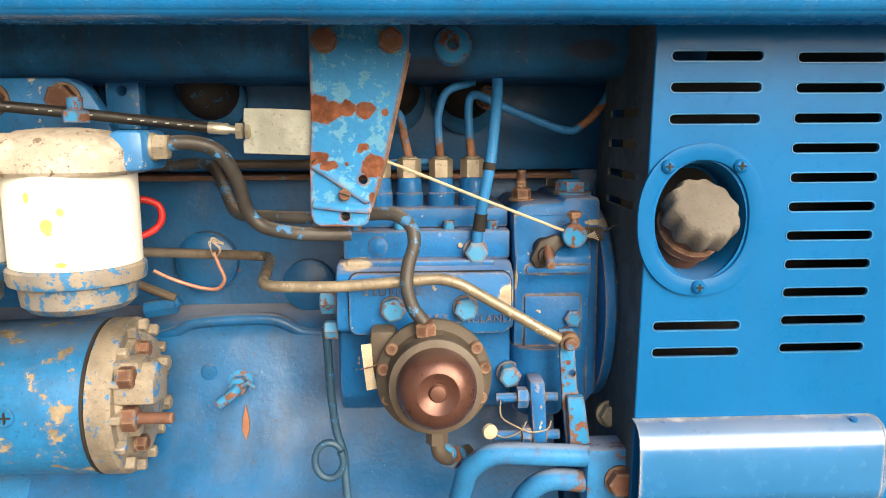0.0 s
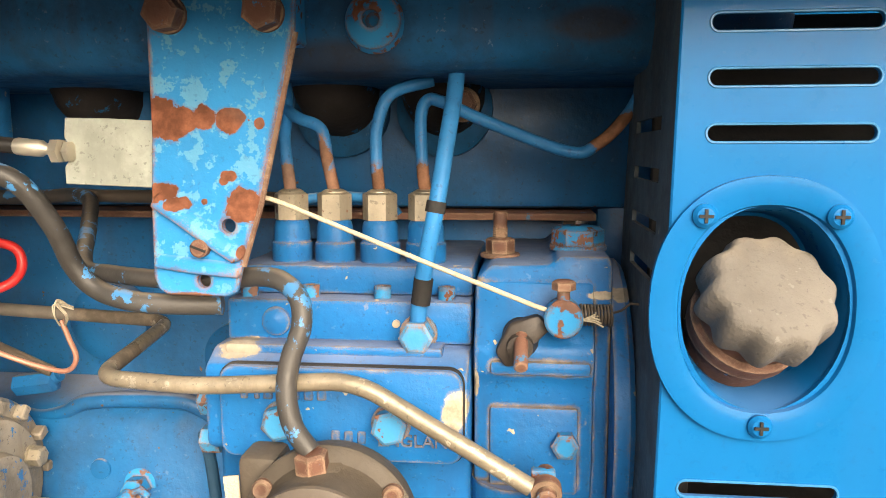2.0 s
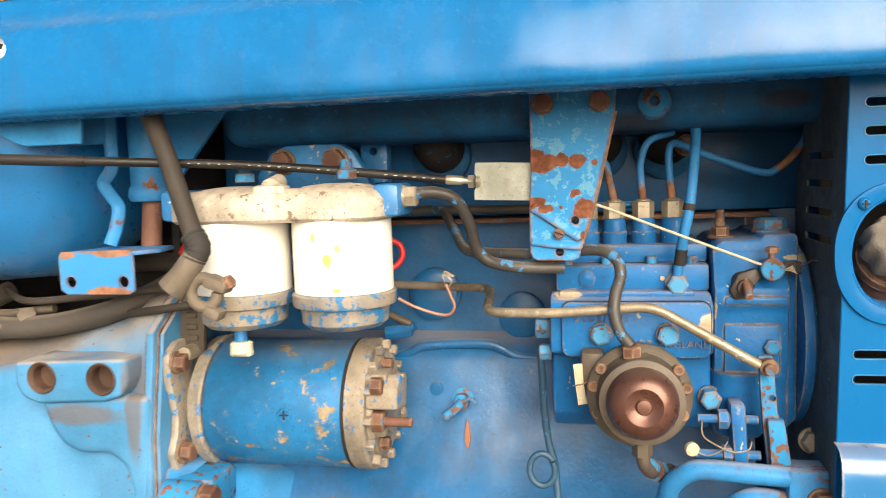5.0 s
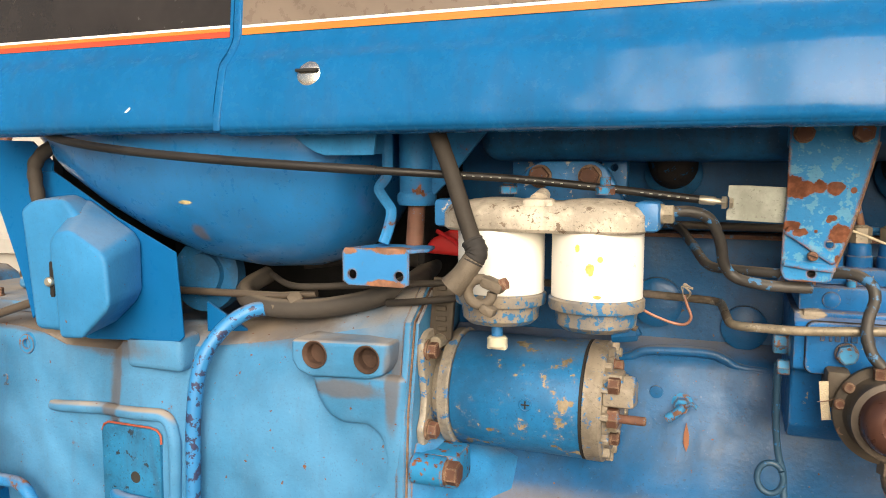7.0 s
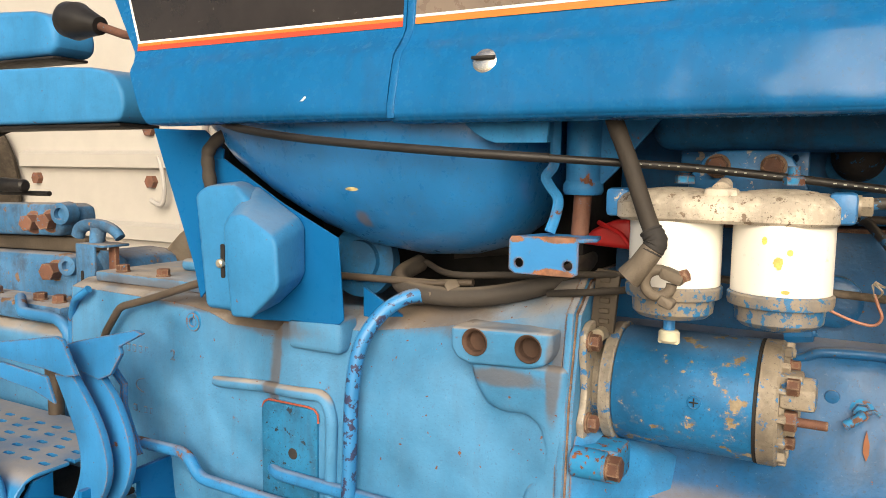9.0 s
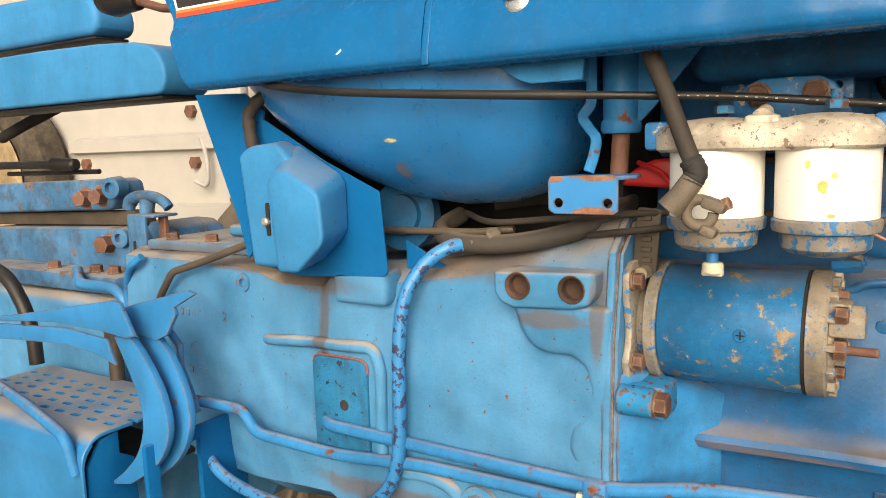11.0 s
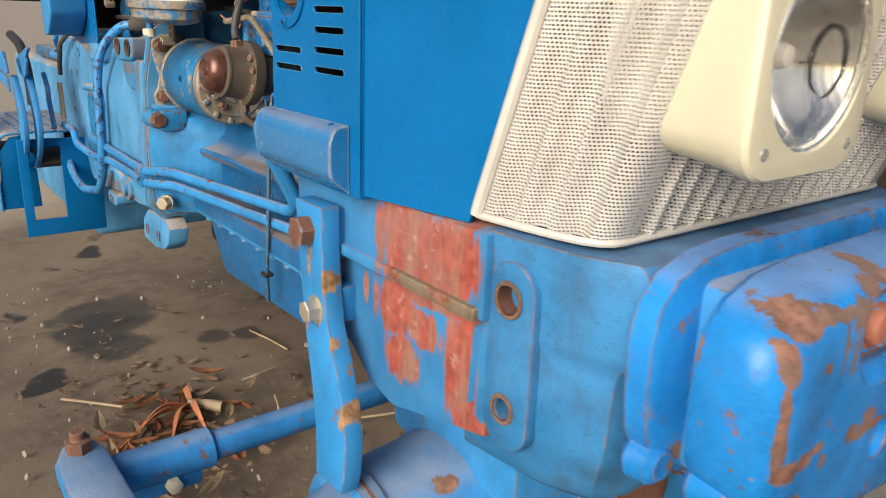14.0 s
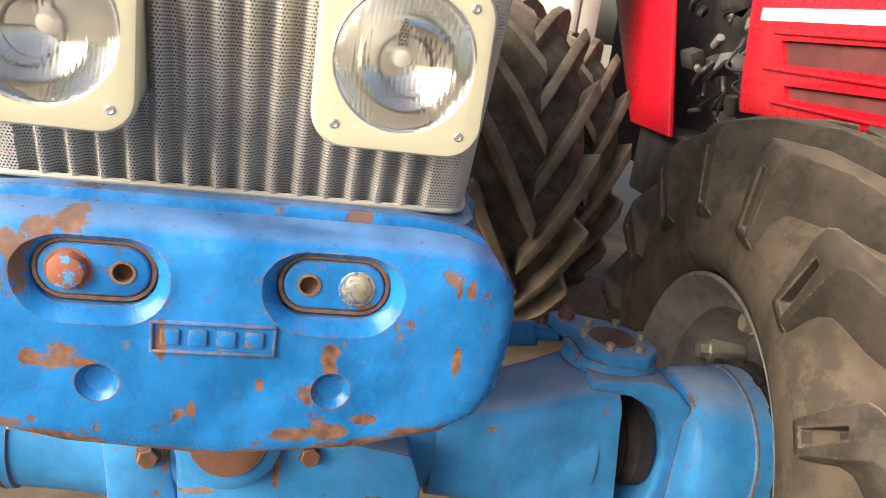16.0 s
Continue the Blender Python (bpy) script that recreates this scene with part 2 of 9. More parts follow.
M_rustblue = surface("rusty_blue_steel", (0.015, 0.185, 0.40), 0.55, vary=0.2, rust=0.62, rust_scale=110.0, specular=0.13, edge=0.6, grain=0.4)
M_bolt = surface("painted_bolt", (0.022, 0.215, 0.43), 0.5, vary=0.2, rust=0.5, rust_scale=110.0, chips=0.3, edge=0.6, grain=0.3)
M_rubber = surface("black_rubber", (0.012, 0.011, 0.011), 0.45, vary=0.3, dust=0.06, side_dust=0.0, specular=0.35, grain=0.2)
M_greyrub = surface("dusty_rubber", (0.024, 0.020, 0.017), 0.7, vary=0.3, dust=0.10, side_dust=0.02, specular=0.3, grain=0.4)
M_hosepaint = surface("hose_blue_paint", (0.020, 0.18, 0.43), 0.45, vary=0.12, grain=0.2, dust=0.4, second=(0.022, 0.030, 0.085), second_amount=0.34)
M_hosedark = surface("hose_black_and_blue", (0.030, 0.028, 0.027), 0.5, vary=0.4, grain=0.3, dust=0.28, side_dust=0.02, specular=0.4, second=(0.030, 0.15, 0.33), second_amount=0.24)
M_pipe = surface("blue_pipe", (0.020, 0.18, 0.43), 0.42, grime=0.3, specular=0.16, vary=0.15, dust=0.45, rust=0.42, rust_scale=34.0, grain=0.2)
M_tan = surface("bare_yellowed_steel_pipe", (0.27, 0.228, 0.168), 0.36, 0.35, vary=0.3, grime=0.45, spot_color=(0.105, 0.082, 0.060), spots=[((-0.21, 0.735, 1.133), (0.13, 0.05, 0.03)), ((-0.064, 0.66, 1.124), (0.012, 0.02, 0.006))], second=(0.50, 0.45, 0.36), second_amount=0.20, rust=0.1, grain=0.3)
M_brownpipe = surface("grimy_steel_pipe", (0.070, 0.054, 0.041), 0.55, 0.2, vary=0.3, grain=0.3, dust=0.3)
M_bulb = surface("bronzed_cap", (0.10, 0.045, 0.034), 0.3, 0.5, vary=0.2, grain=0.08, dust=0.2)
M_flange = surface("grimy_casting", (0.066, 0.053, 0.040), 0.6, 0.15, vary=0.3, grain=0.5, dust=0.12, specular=0.35)
M_white = surface("white_plastic_bowl", (0.76, 0.745, 0.70), 0.35, vary=0.03, grain=0.02, spots=[((-0.187, 0.55, 1.180), (0.004, 0.05, 0.006)), ((-0.178, 0.55, 1.190), (0.003, 0.05, 0.003)), ((-0.180, 0.55, 1.154), (0.004, 0.05, 0.002)), ((-0.20, 0.55, 1.200), (0.002, 0.05, 0.003))], spot_color=(0.62, 0.52, 0.12))
# grimy dark metal; near-black sheets of it also stand in for shade
M_dark = surface("grimy_dark_metal_and_shade", (0.018, 0.017, 0.017), 0.75, vary=0.4, grain=0.5, dust=0.06, specular=0.2)
M_dusthose = surface("dusty_hose", (0.040, 0.034, 0.029), 0.7, vary=0.3, grain=0.4, dust=0.3)
M_red = surface("red_insulation", (0.55, 0.02, 0.02), 0.45, vary=0.1, grain=0.1)
M_copper = surface("copper_wire", (0.27, 0.125, 0.085), 0.5, 0.2, vary=0.2, grain=0.1)
M_cord = surface("cotton_cord", (0.42, 0.36, 0.26), 0.9, vary=0.15, grain=0.8, grain_scale=900)
M_cap = surface("dusty_plastic_cap", (0.115, 0.104, 0.092), 0.8, vary=0.2, grime=0.3, grain=0.5, grain_scale=500, dust=0.35)
M_greytag = surface("weathered_aluminium_tag", (0.36, 0.385, 0.345), 0.5, 0.25, vary=0.25, grime=0.4, grain=0.15, rust=0.02)
M_cream = surface("cream_plastic", (0.50, 0.48, 0.365), 0.42, vary=0.05, grain=0.06, dust=0.1)
M_tyre = surface("dusty_tyre_rubber", (0.050, 0.040, 0.031), 0.8, vary=0.35, grain=0.8, dust=0.3, side_dust=0.08, grime=0.9, runs=0.0, specular=0.2)
M_rim = surface("grey_rim_paint", (0.16, 0.157, 0.150), 0.55, vary=0.25, grime=0.4, grain=0.2, dust=0.5)
M_redpaint = surface("red_tractor_paint", (0.45, 0.006, 0.018), 0.3, vary=0.08, grain=0.03, coat=0.3)
M_whitetruck = surface("white_truck_paint", (0.37, 0.358, 0.338), 0.5, vary=0.04, grain=0.06, grain_scale=40, side_dust=0.04, rust=0.0)
M_greytruck = surface("grey_trim", (0.33, 0.32, 0.31), 0.55, vary=0.15, grain=0.2)
M_step = surface("worn_step_plate", (0.012, 0.150, 0.36), 0.42, vary=0.2, grain=0.3, dust=0.75, rust=0.1)
M_decal = surface("dark_decal", (0.022, 0.018, 0.016), 0.18, vary=0.2, grain=0.02)
M_decal2 = surface("faded_brown_decal", (0.16, 0.125, 0.10), 0.3, vary=0.15, grain=0.05)
M_orange = surface("orange_stripe", (0.72, 0.17, 0.03), 0.35, vary=0.08, grain=0.02)
M_stripe = surface("white_stripe", (0.82, 0.80, 0.76), 0.35, vary=0.04, grain=0.02)
M_redstripe = surface("red_stripe", (0.62, 0.06, 0.03), 0.35, vary=0.06, grain=0.02)
M_chrome = surface("scuffed_chrome", (0.75, 0.73, 0.69), 0.22, 0.9, vary=0.1, grain=0.08)
M_bracket = surface("flaking_blue_bracket", (0.018, 0.185, 0.42), 0.4, specular=0.13, runs=0.15, vary=0.15, grain=0.3, chips=0.04, dust=0.3, second=(0.075, 0.25, 0.41), second_amount=0.36, edge=0.8,
    edge_color=(0.20, 0.085, 0.045), spot_color=(0.150, 0.058, 0.033), rust_color=(0.15, 0.058, 0.033),
    spots=[((-0.012, 0.615, 1.259), (0.012, 0.05, 0.0105)), ((0.0, 0.615, 1.259), (0.008, 0.05, 0.0065)), ((0.0105, 0.615, 1.2595), (0.006, 0.05, 0.0058)), ((0.0240, 0.615, 1.258), (0.0068, 0.05, 0.0058)), ((0.0390, 0.615, 1.2565), (0.0026, 0.05, 0.0026)),
           ((0.030, 0.615, 1.2165), (0.010, 0.05, 0.008)), ((0.022, 0.615, 1.231), (0.0035, 0.05, 0.0025)), ((0.0195, 0.615, 1.2285), (0.0025, 0.05, 0.002)), ((0.0095, 0.615, 1.2185), (0.0018, 0.05, 0.0018)), ((-0.0125, 0.61, 1.223), (0.009, 0.05, 0.0045)), ((-0.004, 0.61, 1.2175), (0.006, 0.05, 0.0035)), ((0.0, 0.615, 1.1705), (0.016, 0.05, 0.0016)), ((0.028, 0.615, 1.193), (0.002, 0.05, 0.004))])
M_frame = surface("frame_blue_with_primer", (0.014, 0.155, 0.37), 0.36, swell=0.012, vary=0.2, grain=0.35, dust=0.25, side_dust=0.06, grime=0.2, rust=0.06, specular=0.13, streaky=True,
    spot_color=(0.25, 0.060, 0.045), spots=[((0.475, 0.60, 0.92), (0.048, 0.10, 0.05)), ((0.54, 0.60, 0.915), (0.050, 0.10, 0.05)), ((0.445, 0.61, 0.83), (0.038, 0.08, 0.035)), ((0.46, 0.61, 0.775), (0.03, 0.08, 0.03)), ((0.50, 0.61, 0.82), (0.03, 0.08, 0.02)), ((0.563, 0.61, 0.80), (0.022, 0.08, 0.07)), ((0.385, 0.60, 0.835), (0.006, 0.05, 0.018)), ((0.585, 0.61, 0.745), (0.03, 0.08, 0.015)), ((0.575, 0.60, 0.92), (0.014, 0.10, 0.05)), ((0.578, 0.61, 0.82), (0.012, 0.08, 0.06)), ((0.47, 0.61, 0.858), (0.05, 0.08, 0.010)), ((0.55, 0.61, 0.860), (0.05, 0.08, 0.008))])
M_nose = surface("frame_nose_paint", (0.014, 0.155, 0.37), 0.36, swell=0.012, vary=0.2, grain=0.35, dust=0.25, side_dust=0.06, grime=0.4, rust=0.06, specular=0.13, rust_scale=40.0, edge=0.5)
M_weight = surface("weight_blue_paint", (0.003, 0.158, 0.47), 0.26, coat=0.12, swell=0.02, vary=0.25, grain=0.4, chips=0.16, rust=0.36, rust_scale=24.0, edge=0.55, dust=0.25, side_dust=0.015, specular=0.2, runs=0.16,
    spot_color=(0.168, 0.086, 0.063), spots=[((0.88, y, z), (0.05, a, b)) for y, z, a, b in (
        (0.650, 0.955, 0.018, 0.013), (0.676, 0.955, 0.016, 0.006), (0.697, 0.952, 0.014, 0.005), (0.716, 0.951, 0.012, 0.007), (0.740, 0.962, 0.013, 0.007), (0.764, 0.970, 0.014, 0.009), (0.631, 0.928, 0.007, 0.018), (0.629, 0.895, 0.005, 0.022), (0.631, 0.866, 0.006, 0.016),
        (0.640, 0.845, 0.012, 0.009), (0.661, 0.848, 0.012, 0.006), (0.680, 0.852, 0.008, 0.005), (0.651, 0.817, 0.014, 0.005), (0.638, 0.812, 0.010, 0.007), (0.695, 0.930, 0.0022, 0.022), (0.711, 0.925, 0.0026, 0.026), (0.735, 0.846, 0.010, 0.007), (0.752, 0.843, 0.010, 0.006), (0.777, 0.843, 0.013, 0.004), (0.842, 0.868, 0.0045, 0.019),
        (0.931, 0.828, 0.004, 0.007), (0.871, 0.800, 0.0045, 0.008), (0.672, 0.918, 0.005, 0.004), (0.691, 0.838, 0.0045, 0.006), (0.963, 0.776, 0.022, 0.007), (0.998, 0.780, 0.018, 0.008), (1.030, 0.795, 0.012, 0.005), (0.734, 0.786, 0.004, 0.004), (0.993, 0.862, 0.008, 0.010), (0.995, 0.848, 0.006, 0.007), (1.115, 0.86, 0.005, 0.016), (1.12, 0.935, 0.0045, 0.009), (1.108, 0.936, 0.003, 0.008))] + [((0.872, 0.892 + 0.040 * k, 0.748 + 0.0013 * k * k), (0.05, 0.026 + 0.006 * (k % 3), 0.0050 + 0.002 * (k % 2))) for k in range(-6, 6)])
M_axle = surface("axle_blue_paint", (0.012, 0.190, 0.47), 0.34, edge=0.6, specular=0.16, vary=0.22, grain=0.4, dust=0.5, side_dust=0.06, grime=0.22, rust=0.25, chips=0.15, rust_color=(0.24, 0.12, 0.06), spot_color=(0.19, 0.10, 0.062), spots=[((0.57, 0.846, 0.492), (0.04, 0.028, 0.0045)), ((0.57, 0.803, 0.535), (0.04, 0.005, 0.026)), ((0.57, 0.958, 0.53), (0.04, 0.004, 0.030)), ((0.50, 0.66, 0.60), (0.05, 0.02, 0.008))])
M_leaf = surface("dry_leaf", (0.26, 0.105, 0.05), 0.75, vary=0.3, grain=0.4)
M_twig = surface("pale_twig", (0.25, 0.19, 0.125), 0.8, vary=0.25, grain=0.4)
M_stone = surface("pale_stone", (0.19, 0.165, 0.135), 0.85, vary=0.25, grain=0.5)


# ---- mesh tools ----
def joined(bm, other):
    tmp = bpy.data.meshes.new("tmp")
    other.to_mesh(tmp)
    other.free()
    bm.from_mesh(tmp)
    bpy.data.meshes.remove(tmp)
    return bm


def merged(*parts):
    bm = bmesh.new()
    for p in parts:
        joined(bm, p)
    return bm


def soften(bm, width, seg=2, angle=25):
    if width:
        edges = [e for e in bm.edges if len(e.link_faces) == 2 and e.calc_face_angle(0) > radians(angle)]
        bmesh.ops.bevel(bm, geom=edges, offset=width, segments=seg, profile=0.5, affect="EDGES", clamp_overlap=True)
    return bm


def box(x0, x1, y0, y1, z0, z1, bev=0.003, seg=2, turn=None):
    bm = bmesh.new()
    bmesh.ops.create_cube(bm, size=1.0, matrix=Matrix.Translation(((x0 + x1) / 2, (y0 + y1) / 2, (z0 + z1) / 2)) @ Matrix.Diagonal((x1 - x0, y1 - y0, z1 - z0, 1)))
    soften(bm, bev, seg)
    if turn is not None:
        c = Vector(((x0 + x1) / 2, (y0 + y1) / 2, (z0 + z1) / 2))
        bmesh.ops.transform(bm, matrix=Matrix.Translation(c) @ turn @ Matrix.Translation(-c), verts=bm.verts)
    return bm


def prism(points, axis, a, b, bev=0.0, seg=2):
    """A polygon pushed from a to b along an axis. Its points: (y, z) for x, (x, z) for y, (x, y) for z."""
    put = {"x": lambda u, v, d: (d, u, v), "y": lambda u, v, d: (u, d, v), "z": lambda u, v, d: (u, v, d)}[axis]
    bm = bmesh.new()
    low = [bm.verts.new(put(u, v, a)) for u, v in points]
    high = [bm.verts.new(put(u, v, b)) for u, v in points]
    bm.faces.new(low)
    bm.faces.new(high[::-1])
    k = len(points)
    for i in range(k):
        bm.faces.new((low[i], high[i], high[(i + 1) % k], low[(i + 1) % k]))
    bmesh.ops.recalc_face_normals(bm, faces=bm.faces)
    return soften(bm, bev, seg)


def frame_at(p, way):
    return Matrix.Translation(p) @ Vector(way).normalized().to_track_quat("Z", "Y").to_matrix().to_4x4()


def lathe(p, way, profile, seg=40, closed=True):
    """Turned round the line from p along way; profile: (distance, radius)."""
    m = frame_at(p, way)
    bm = bmesh.new()
    rings = []
    for d, r in profile:
        if r < 1e-5:
            rings.append([bm.verts.new(m @ Vector((0, 0, d)))])
        else:
            rings.append([bm.verts.new(m @ Vector((r * math.cos(2 * math.pi * k / seg), r * math.sin(2 * math.pi * k / seg), d))) for k in range(seg)])
    for a, b in zip(rings, rings[1:]):
        for k in range(seg):
            q = (k + 1) % seg
            if len(a) == 1 and len(b) == 1:
                continue
            if len(a) == 1:
                bm.faces.new((a[0], b[q], b[k]))
            elif len(b) == 1:
                bm.faces.new((a[k], a[q], b[0]))
            else:
                bm.faces.new((a[k], a[q], b[q], b[k]))
    if closed:
        for ring in (rings[0], rings[-1]):
            if len(ring) > 1:
                bm.faces.new(ring)
    bmesh.ops.recalc_face_normals(bm, faces=bm.faces)
    return bm


def rod(p0, p1, r, r1=None, seg=24, bev=0.0):
    way = Vector(p1) - Vector(p0)
    r1 = r if r1 is None else r1
    if bev:
        return lathe(p0, way, [(0, r - bev), (bev, r), (way.length - bev, r1), (way.length, r1 - bev)], seg)
    return lathe(p0, way, [(0, r), (way.length, r1)], seg)


def hexagon(p, way, across, height, bev=0.0012):
    m = frame_at(p, way)
    r = across / math.sqrt(3)
    bm = bmesh.new()
    rings = []
    for d, q in ((0, r), (height - bev, r), (height, r - 1.6 * bev)):
        rings.append([bm.verts.new(m @ Vector((q * math.cos(k * math.pi / 3), q * math.sin(k * math.pi / 3), d))) for k in range(6)])
    for a, b in zip(rings, rings[1:]):
        for k in range(6):
            bm.faces.new((a[k], a[(k + 1) % 6], b[(k + 1) % 6], b[k]))
    bm.faces.new(rings[0])
    bm.faces.new(rings[-1])
    bmesh.ops.recalc_face_normals(bm, faces=bm.faces)
    return bm


def fillet(points, radius, n=6):
    """A bent line with rounded corners."""
    pts = [Vector(p) for p in points]
    out = [pts[0]]
    for a, b, c in zip(pts, pts[1:], pts[2:]):
        d0, d1 = (a - b), (c - b)
        r = min(radius, d0.length * 0.48, d1.length * 0.48)
        s, e = b + d0.normalized() * r, b + d1.normalized() * r
        for k in range(n + 1):
            t = k / n
            out.append(s * (1 - t) ** 2 + b * 2 * t * (1 - t) + e * t * t)
    return out + [pts[-1]]


def spline(points, n=8):
    """A smooth line through the points."""
    p = [Vector(q) for q in points]
    p = [2 * p[0] - p[1]] + p + [2 * p[-1] - p[-2]]
    out = []
    for a, b, c, d in zip(p, p[1:], p[2:], p[3:]):
        for k in range(n):
            t = k / n
            out.append(0.5 * (2 * b + (c - a) * t + (2 * a - 5 * b + 4 * c - d) * t * t + (3 * b - a - 3 * c + d) * t ** 3))
    return out + [p[-2]]


def sweep(line, radius, seg=12, flat=1.0):
    """A round bar along a line; radius: one number, or one for each point."""
    pts = [Vector(q) for q in line]
    pts = [q for i, q in enumerate(pts) if i == 0 or (q - pts[i - 1]).length > 1e-5]
    radii = radius if isinstance(radius, list) else [radius] * len(pts)
    bm = bmesh.new()
    side = None
    rings = []
    for i, q in enumerate(pts):
        way = (pts[min(i + 1, len(pts) - 1)] - pts[max(i - 1, 0)]).normalized()
        if side is None:
            side = way.orthogonal().normalized()
        side = (side - way * side.dot(way)).normalized()
        up = way.cross(side)
        rings.append([bm.verts.new(q + radii[i] * (side * math.cos(2 * math.pi * k / seg) + up * math.sin(2 * math.pi * k / seg) * flat)) for k in range(seg)])
    for a, b in zip(rings, rings[1:]):
        for k in range(seg):
            bm.faces.new((a[k], a[(k + 1) % seg], b[(k + 1) % seg], b[k]))
    bm.faces.new(rings[0][::-1])
    bm.faces.new(rings[-1])
    bmesh.ops.recalc_face_normals(bm, faces=bm.faces)
    return bm


def loft(sections, caps=True):
    """Skin over sections of equally many points each."""
    bm = bmesh.new()
    rings = [[bm.verts.new(q) for q in s] for s in sections]
    k = len(rings[0])
    for a, b in zip(rings, rings[1:]):
        for i in range(k):
            bm.faces.new((a[i], a[(i + 1) % k], b[(i + 1) % k], b[i]))
    if caps:
        bm.faces.new(rings[0][::-1])
        bm.faces.new(rings[-1])
    bmesh.ops.recalc_face_normals(bm, faces=bm.faces)
    return bm


def sheet(lines, thick, inward):
    """An open skin over lines of points, given thickness towards inward."""
    bm = bmesh.new()
    v = Vector(inward).normalized() * thick
    grids = []
    for off in (Vector(), v):
        grids.append([[bm.verts.new(Vector(q) + off) for q in s] for s in lines])
    for g in grids:
        for a, b in zip(g, g[1:]):
            for i in range(len(a) - 1):
                bm.faces.new((a[i], a[i + 1], b[i + 1], b[i]))
    f, b = grids
    rim = [(i, 0) for i in range(len(f))] + [(len(f) - 1, j) for j in range(1, len(f[0]))] + [(i, len(f[0]) - 1) for i in range(len(f) - 2, -1, -1)] + [(0, j) for j in range(len(f[0]) - 2, 0, -1)]
    for (i, j), (k, m) in zip(rim, rim[1:] + rim[:1]):
        bm.faces.new((f[i][j], f[k][m], b[k][m], b[i][j]))
    bmesh.ops.recalc_face_normals(bm, faces=bm.faces)
    return bm


def rounded(w, h, r, n=6, cx=0.0, cy=0.0):
    """Corner points of a rounded rectangle round (cx, cy)."""
    out = []
    for sx, sy, a0 in ((1, 1, 0), (-1, 1, 90), (-1, -1, 180), (1, -1, 270)):
        for k in range(n + 1):
            a = radians(a0 + 90 * k / n)
            out.append((cx + sx * (w / 2 - r) + r * math.cos(a), cy + sy * (h / 2 - r) + r * math.sin(a)))
    return out


def finish(me, smooth=38):
    for poly in me.polygons:
        poly.use_smooth = True
    me.set_sharp_from_angle(angle=radians(smooth))


def part(name, bm, material, parent=None, label="", smooth=38):
    """One mesh object, made of a bmesh in world places, under a thing or a part."""
    me = bpy.data.meshes.new(name)
    bm.to_mesh(me)
    bm.free()
    finish(me, smooth)
    me.materials.append(material)
    ob = new(name, me)
    if parent is not None:
        ob.parent = parent
        ob.matrix_parent_inverse = PLACE[parent.name].inverted() if parent.name in PLACE else Matrix()
    if label:
        ob["label"] = label
    return ob


PLACE = {}


def thing(name, place, label, category, group="", kind=""):
    """An empty at a thing's base, which holds its parts."""
    ob = new(name)
    ob.empty_display_size = 0.1
    ob.location = place
    PLACE[ob.name] = Matrix.Translation(place)
    return tagged(ob, label, category, group, kind)


def cut(ob, *cutters):
    """Takes the cutters' room out of a part."""
    bm = merged(*cutters)
    me = bpy.data.meshes.new("cutter")
    bm.to_mesh(me)
    bm.free()
    knife = new("cutter", me)
    mod = ob.modifiers.new("cut", "BOOLEAN")
    mod.operation, mod.object, mod.solver = "DIFFERENCE", knife, "EXACT"
    bpy.context.view_layer.update()
    made = bpy.data.meshes.new_from_object(ob.evaluated_get(bpy.context.evaluated_depsgraph_get()))
    ob.modifiers.clear()
    old = ob.data
    made.name = old.name
    ob.data = made
    bpy.data.meshes.remove(old)
    bpy.data.objects.remove(knife)
    bpy.data.meshes.remove(me)
    finish(made, 30)
    return ob


BOLTS = {}


def bolt(parent, p, way, across=0.018, height=0.010, material=None, washer=0.0, shank=0.0, name="bolt", spin=0.0, label=""):
    """A hexagon head, drawn once for each size and shared."""
    material = material or M_bolt
    key = (across, height, material.name, washer, shank)
    if key not in BOLTS:
        bm = hexagon((0, 0, washer and 0.002), (0, 0, 1), across, height)
        if washer:
            joined(bm, rod((0, 0, -0.001), (0, 0, 0.0025), washer, seg=24))
        if shank:
            joined(bm, rod((0, 0, height), (0, 0, height + shank), across * 0.28, seg=14, bev=0.0008))
        me = bpy.data.meshes.new(name)
        bm.to_mesh(me)
        bm.free()
        finish(me, 30)
        me.materials.append(material)
        BOLTS[key] = me
    ob = new(name, BOLTS[key])
    ob.parent = parent
    ob.matrix_parent_inverse = PLACE[parent.name].inverted() if parent.name in PLACE else Matrix()
    ob.matrix_basis = frame_at(p, way) @ pose(0, 0, 0, 0, 0, spin)
    if label:
        ob["label"] = label
    return ob


# ---- ground ----
def ground_sheet():
    """Trodden earth, uneven near the tractor, reaching the horizon."""
    bm = bmesh.new()
    xs = [-400, -120, -40, -16, -9] + [-7 + 0.11 * i for i in range(100)] + [5, 9, 16, 40, 120, 400]
    ys = [-400, -120, -40, -12, -5] + [-2.5 + 0.11 * i for i in range(90)] + [9, 14, 24, 60, 150, 400]
    grid = []
    for x in xs:
        row = []
        for y in ys:
            near = max(0.0, 1 - max(abs(x + 1.0), abs(y - 1.5)) / 8)
            h = near * (0.035 * (noise.noise((x * 0.9, y * 0.9, 3.0))) + 0.018 * noise.noise((x * 4.1, y * 4.1, 7.0)))
            row.append(bm.verts.new((x, y, GROUND - 0.012 + h)))
        grid.append(row)
    for a, b in zip(grid, grid[1:]):
        for i in range(len(a) - 1):
            bm.faces.new((a[i], b[i], b[i + 1], a[i + 1]))
    return bm


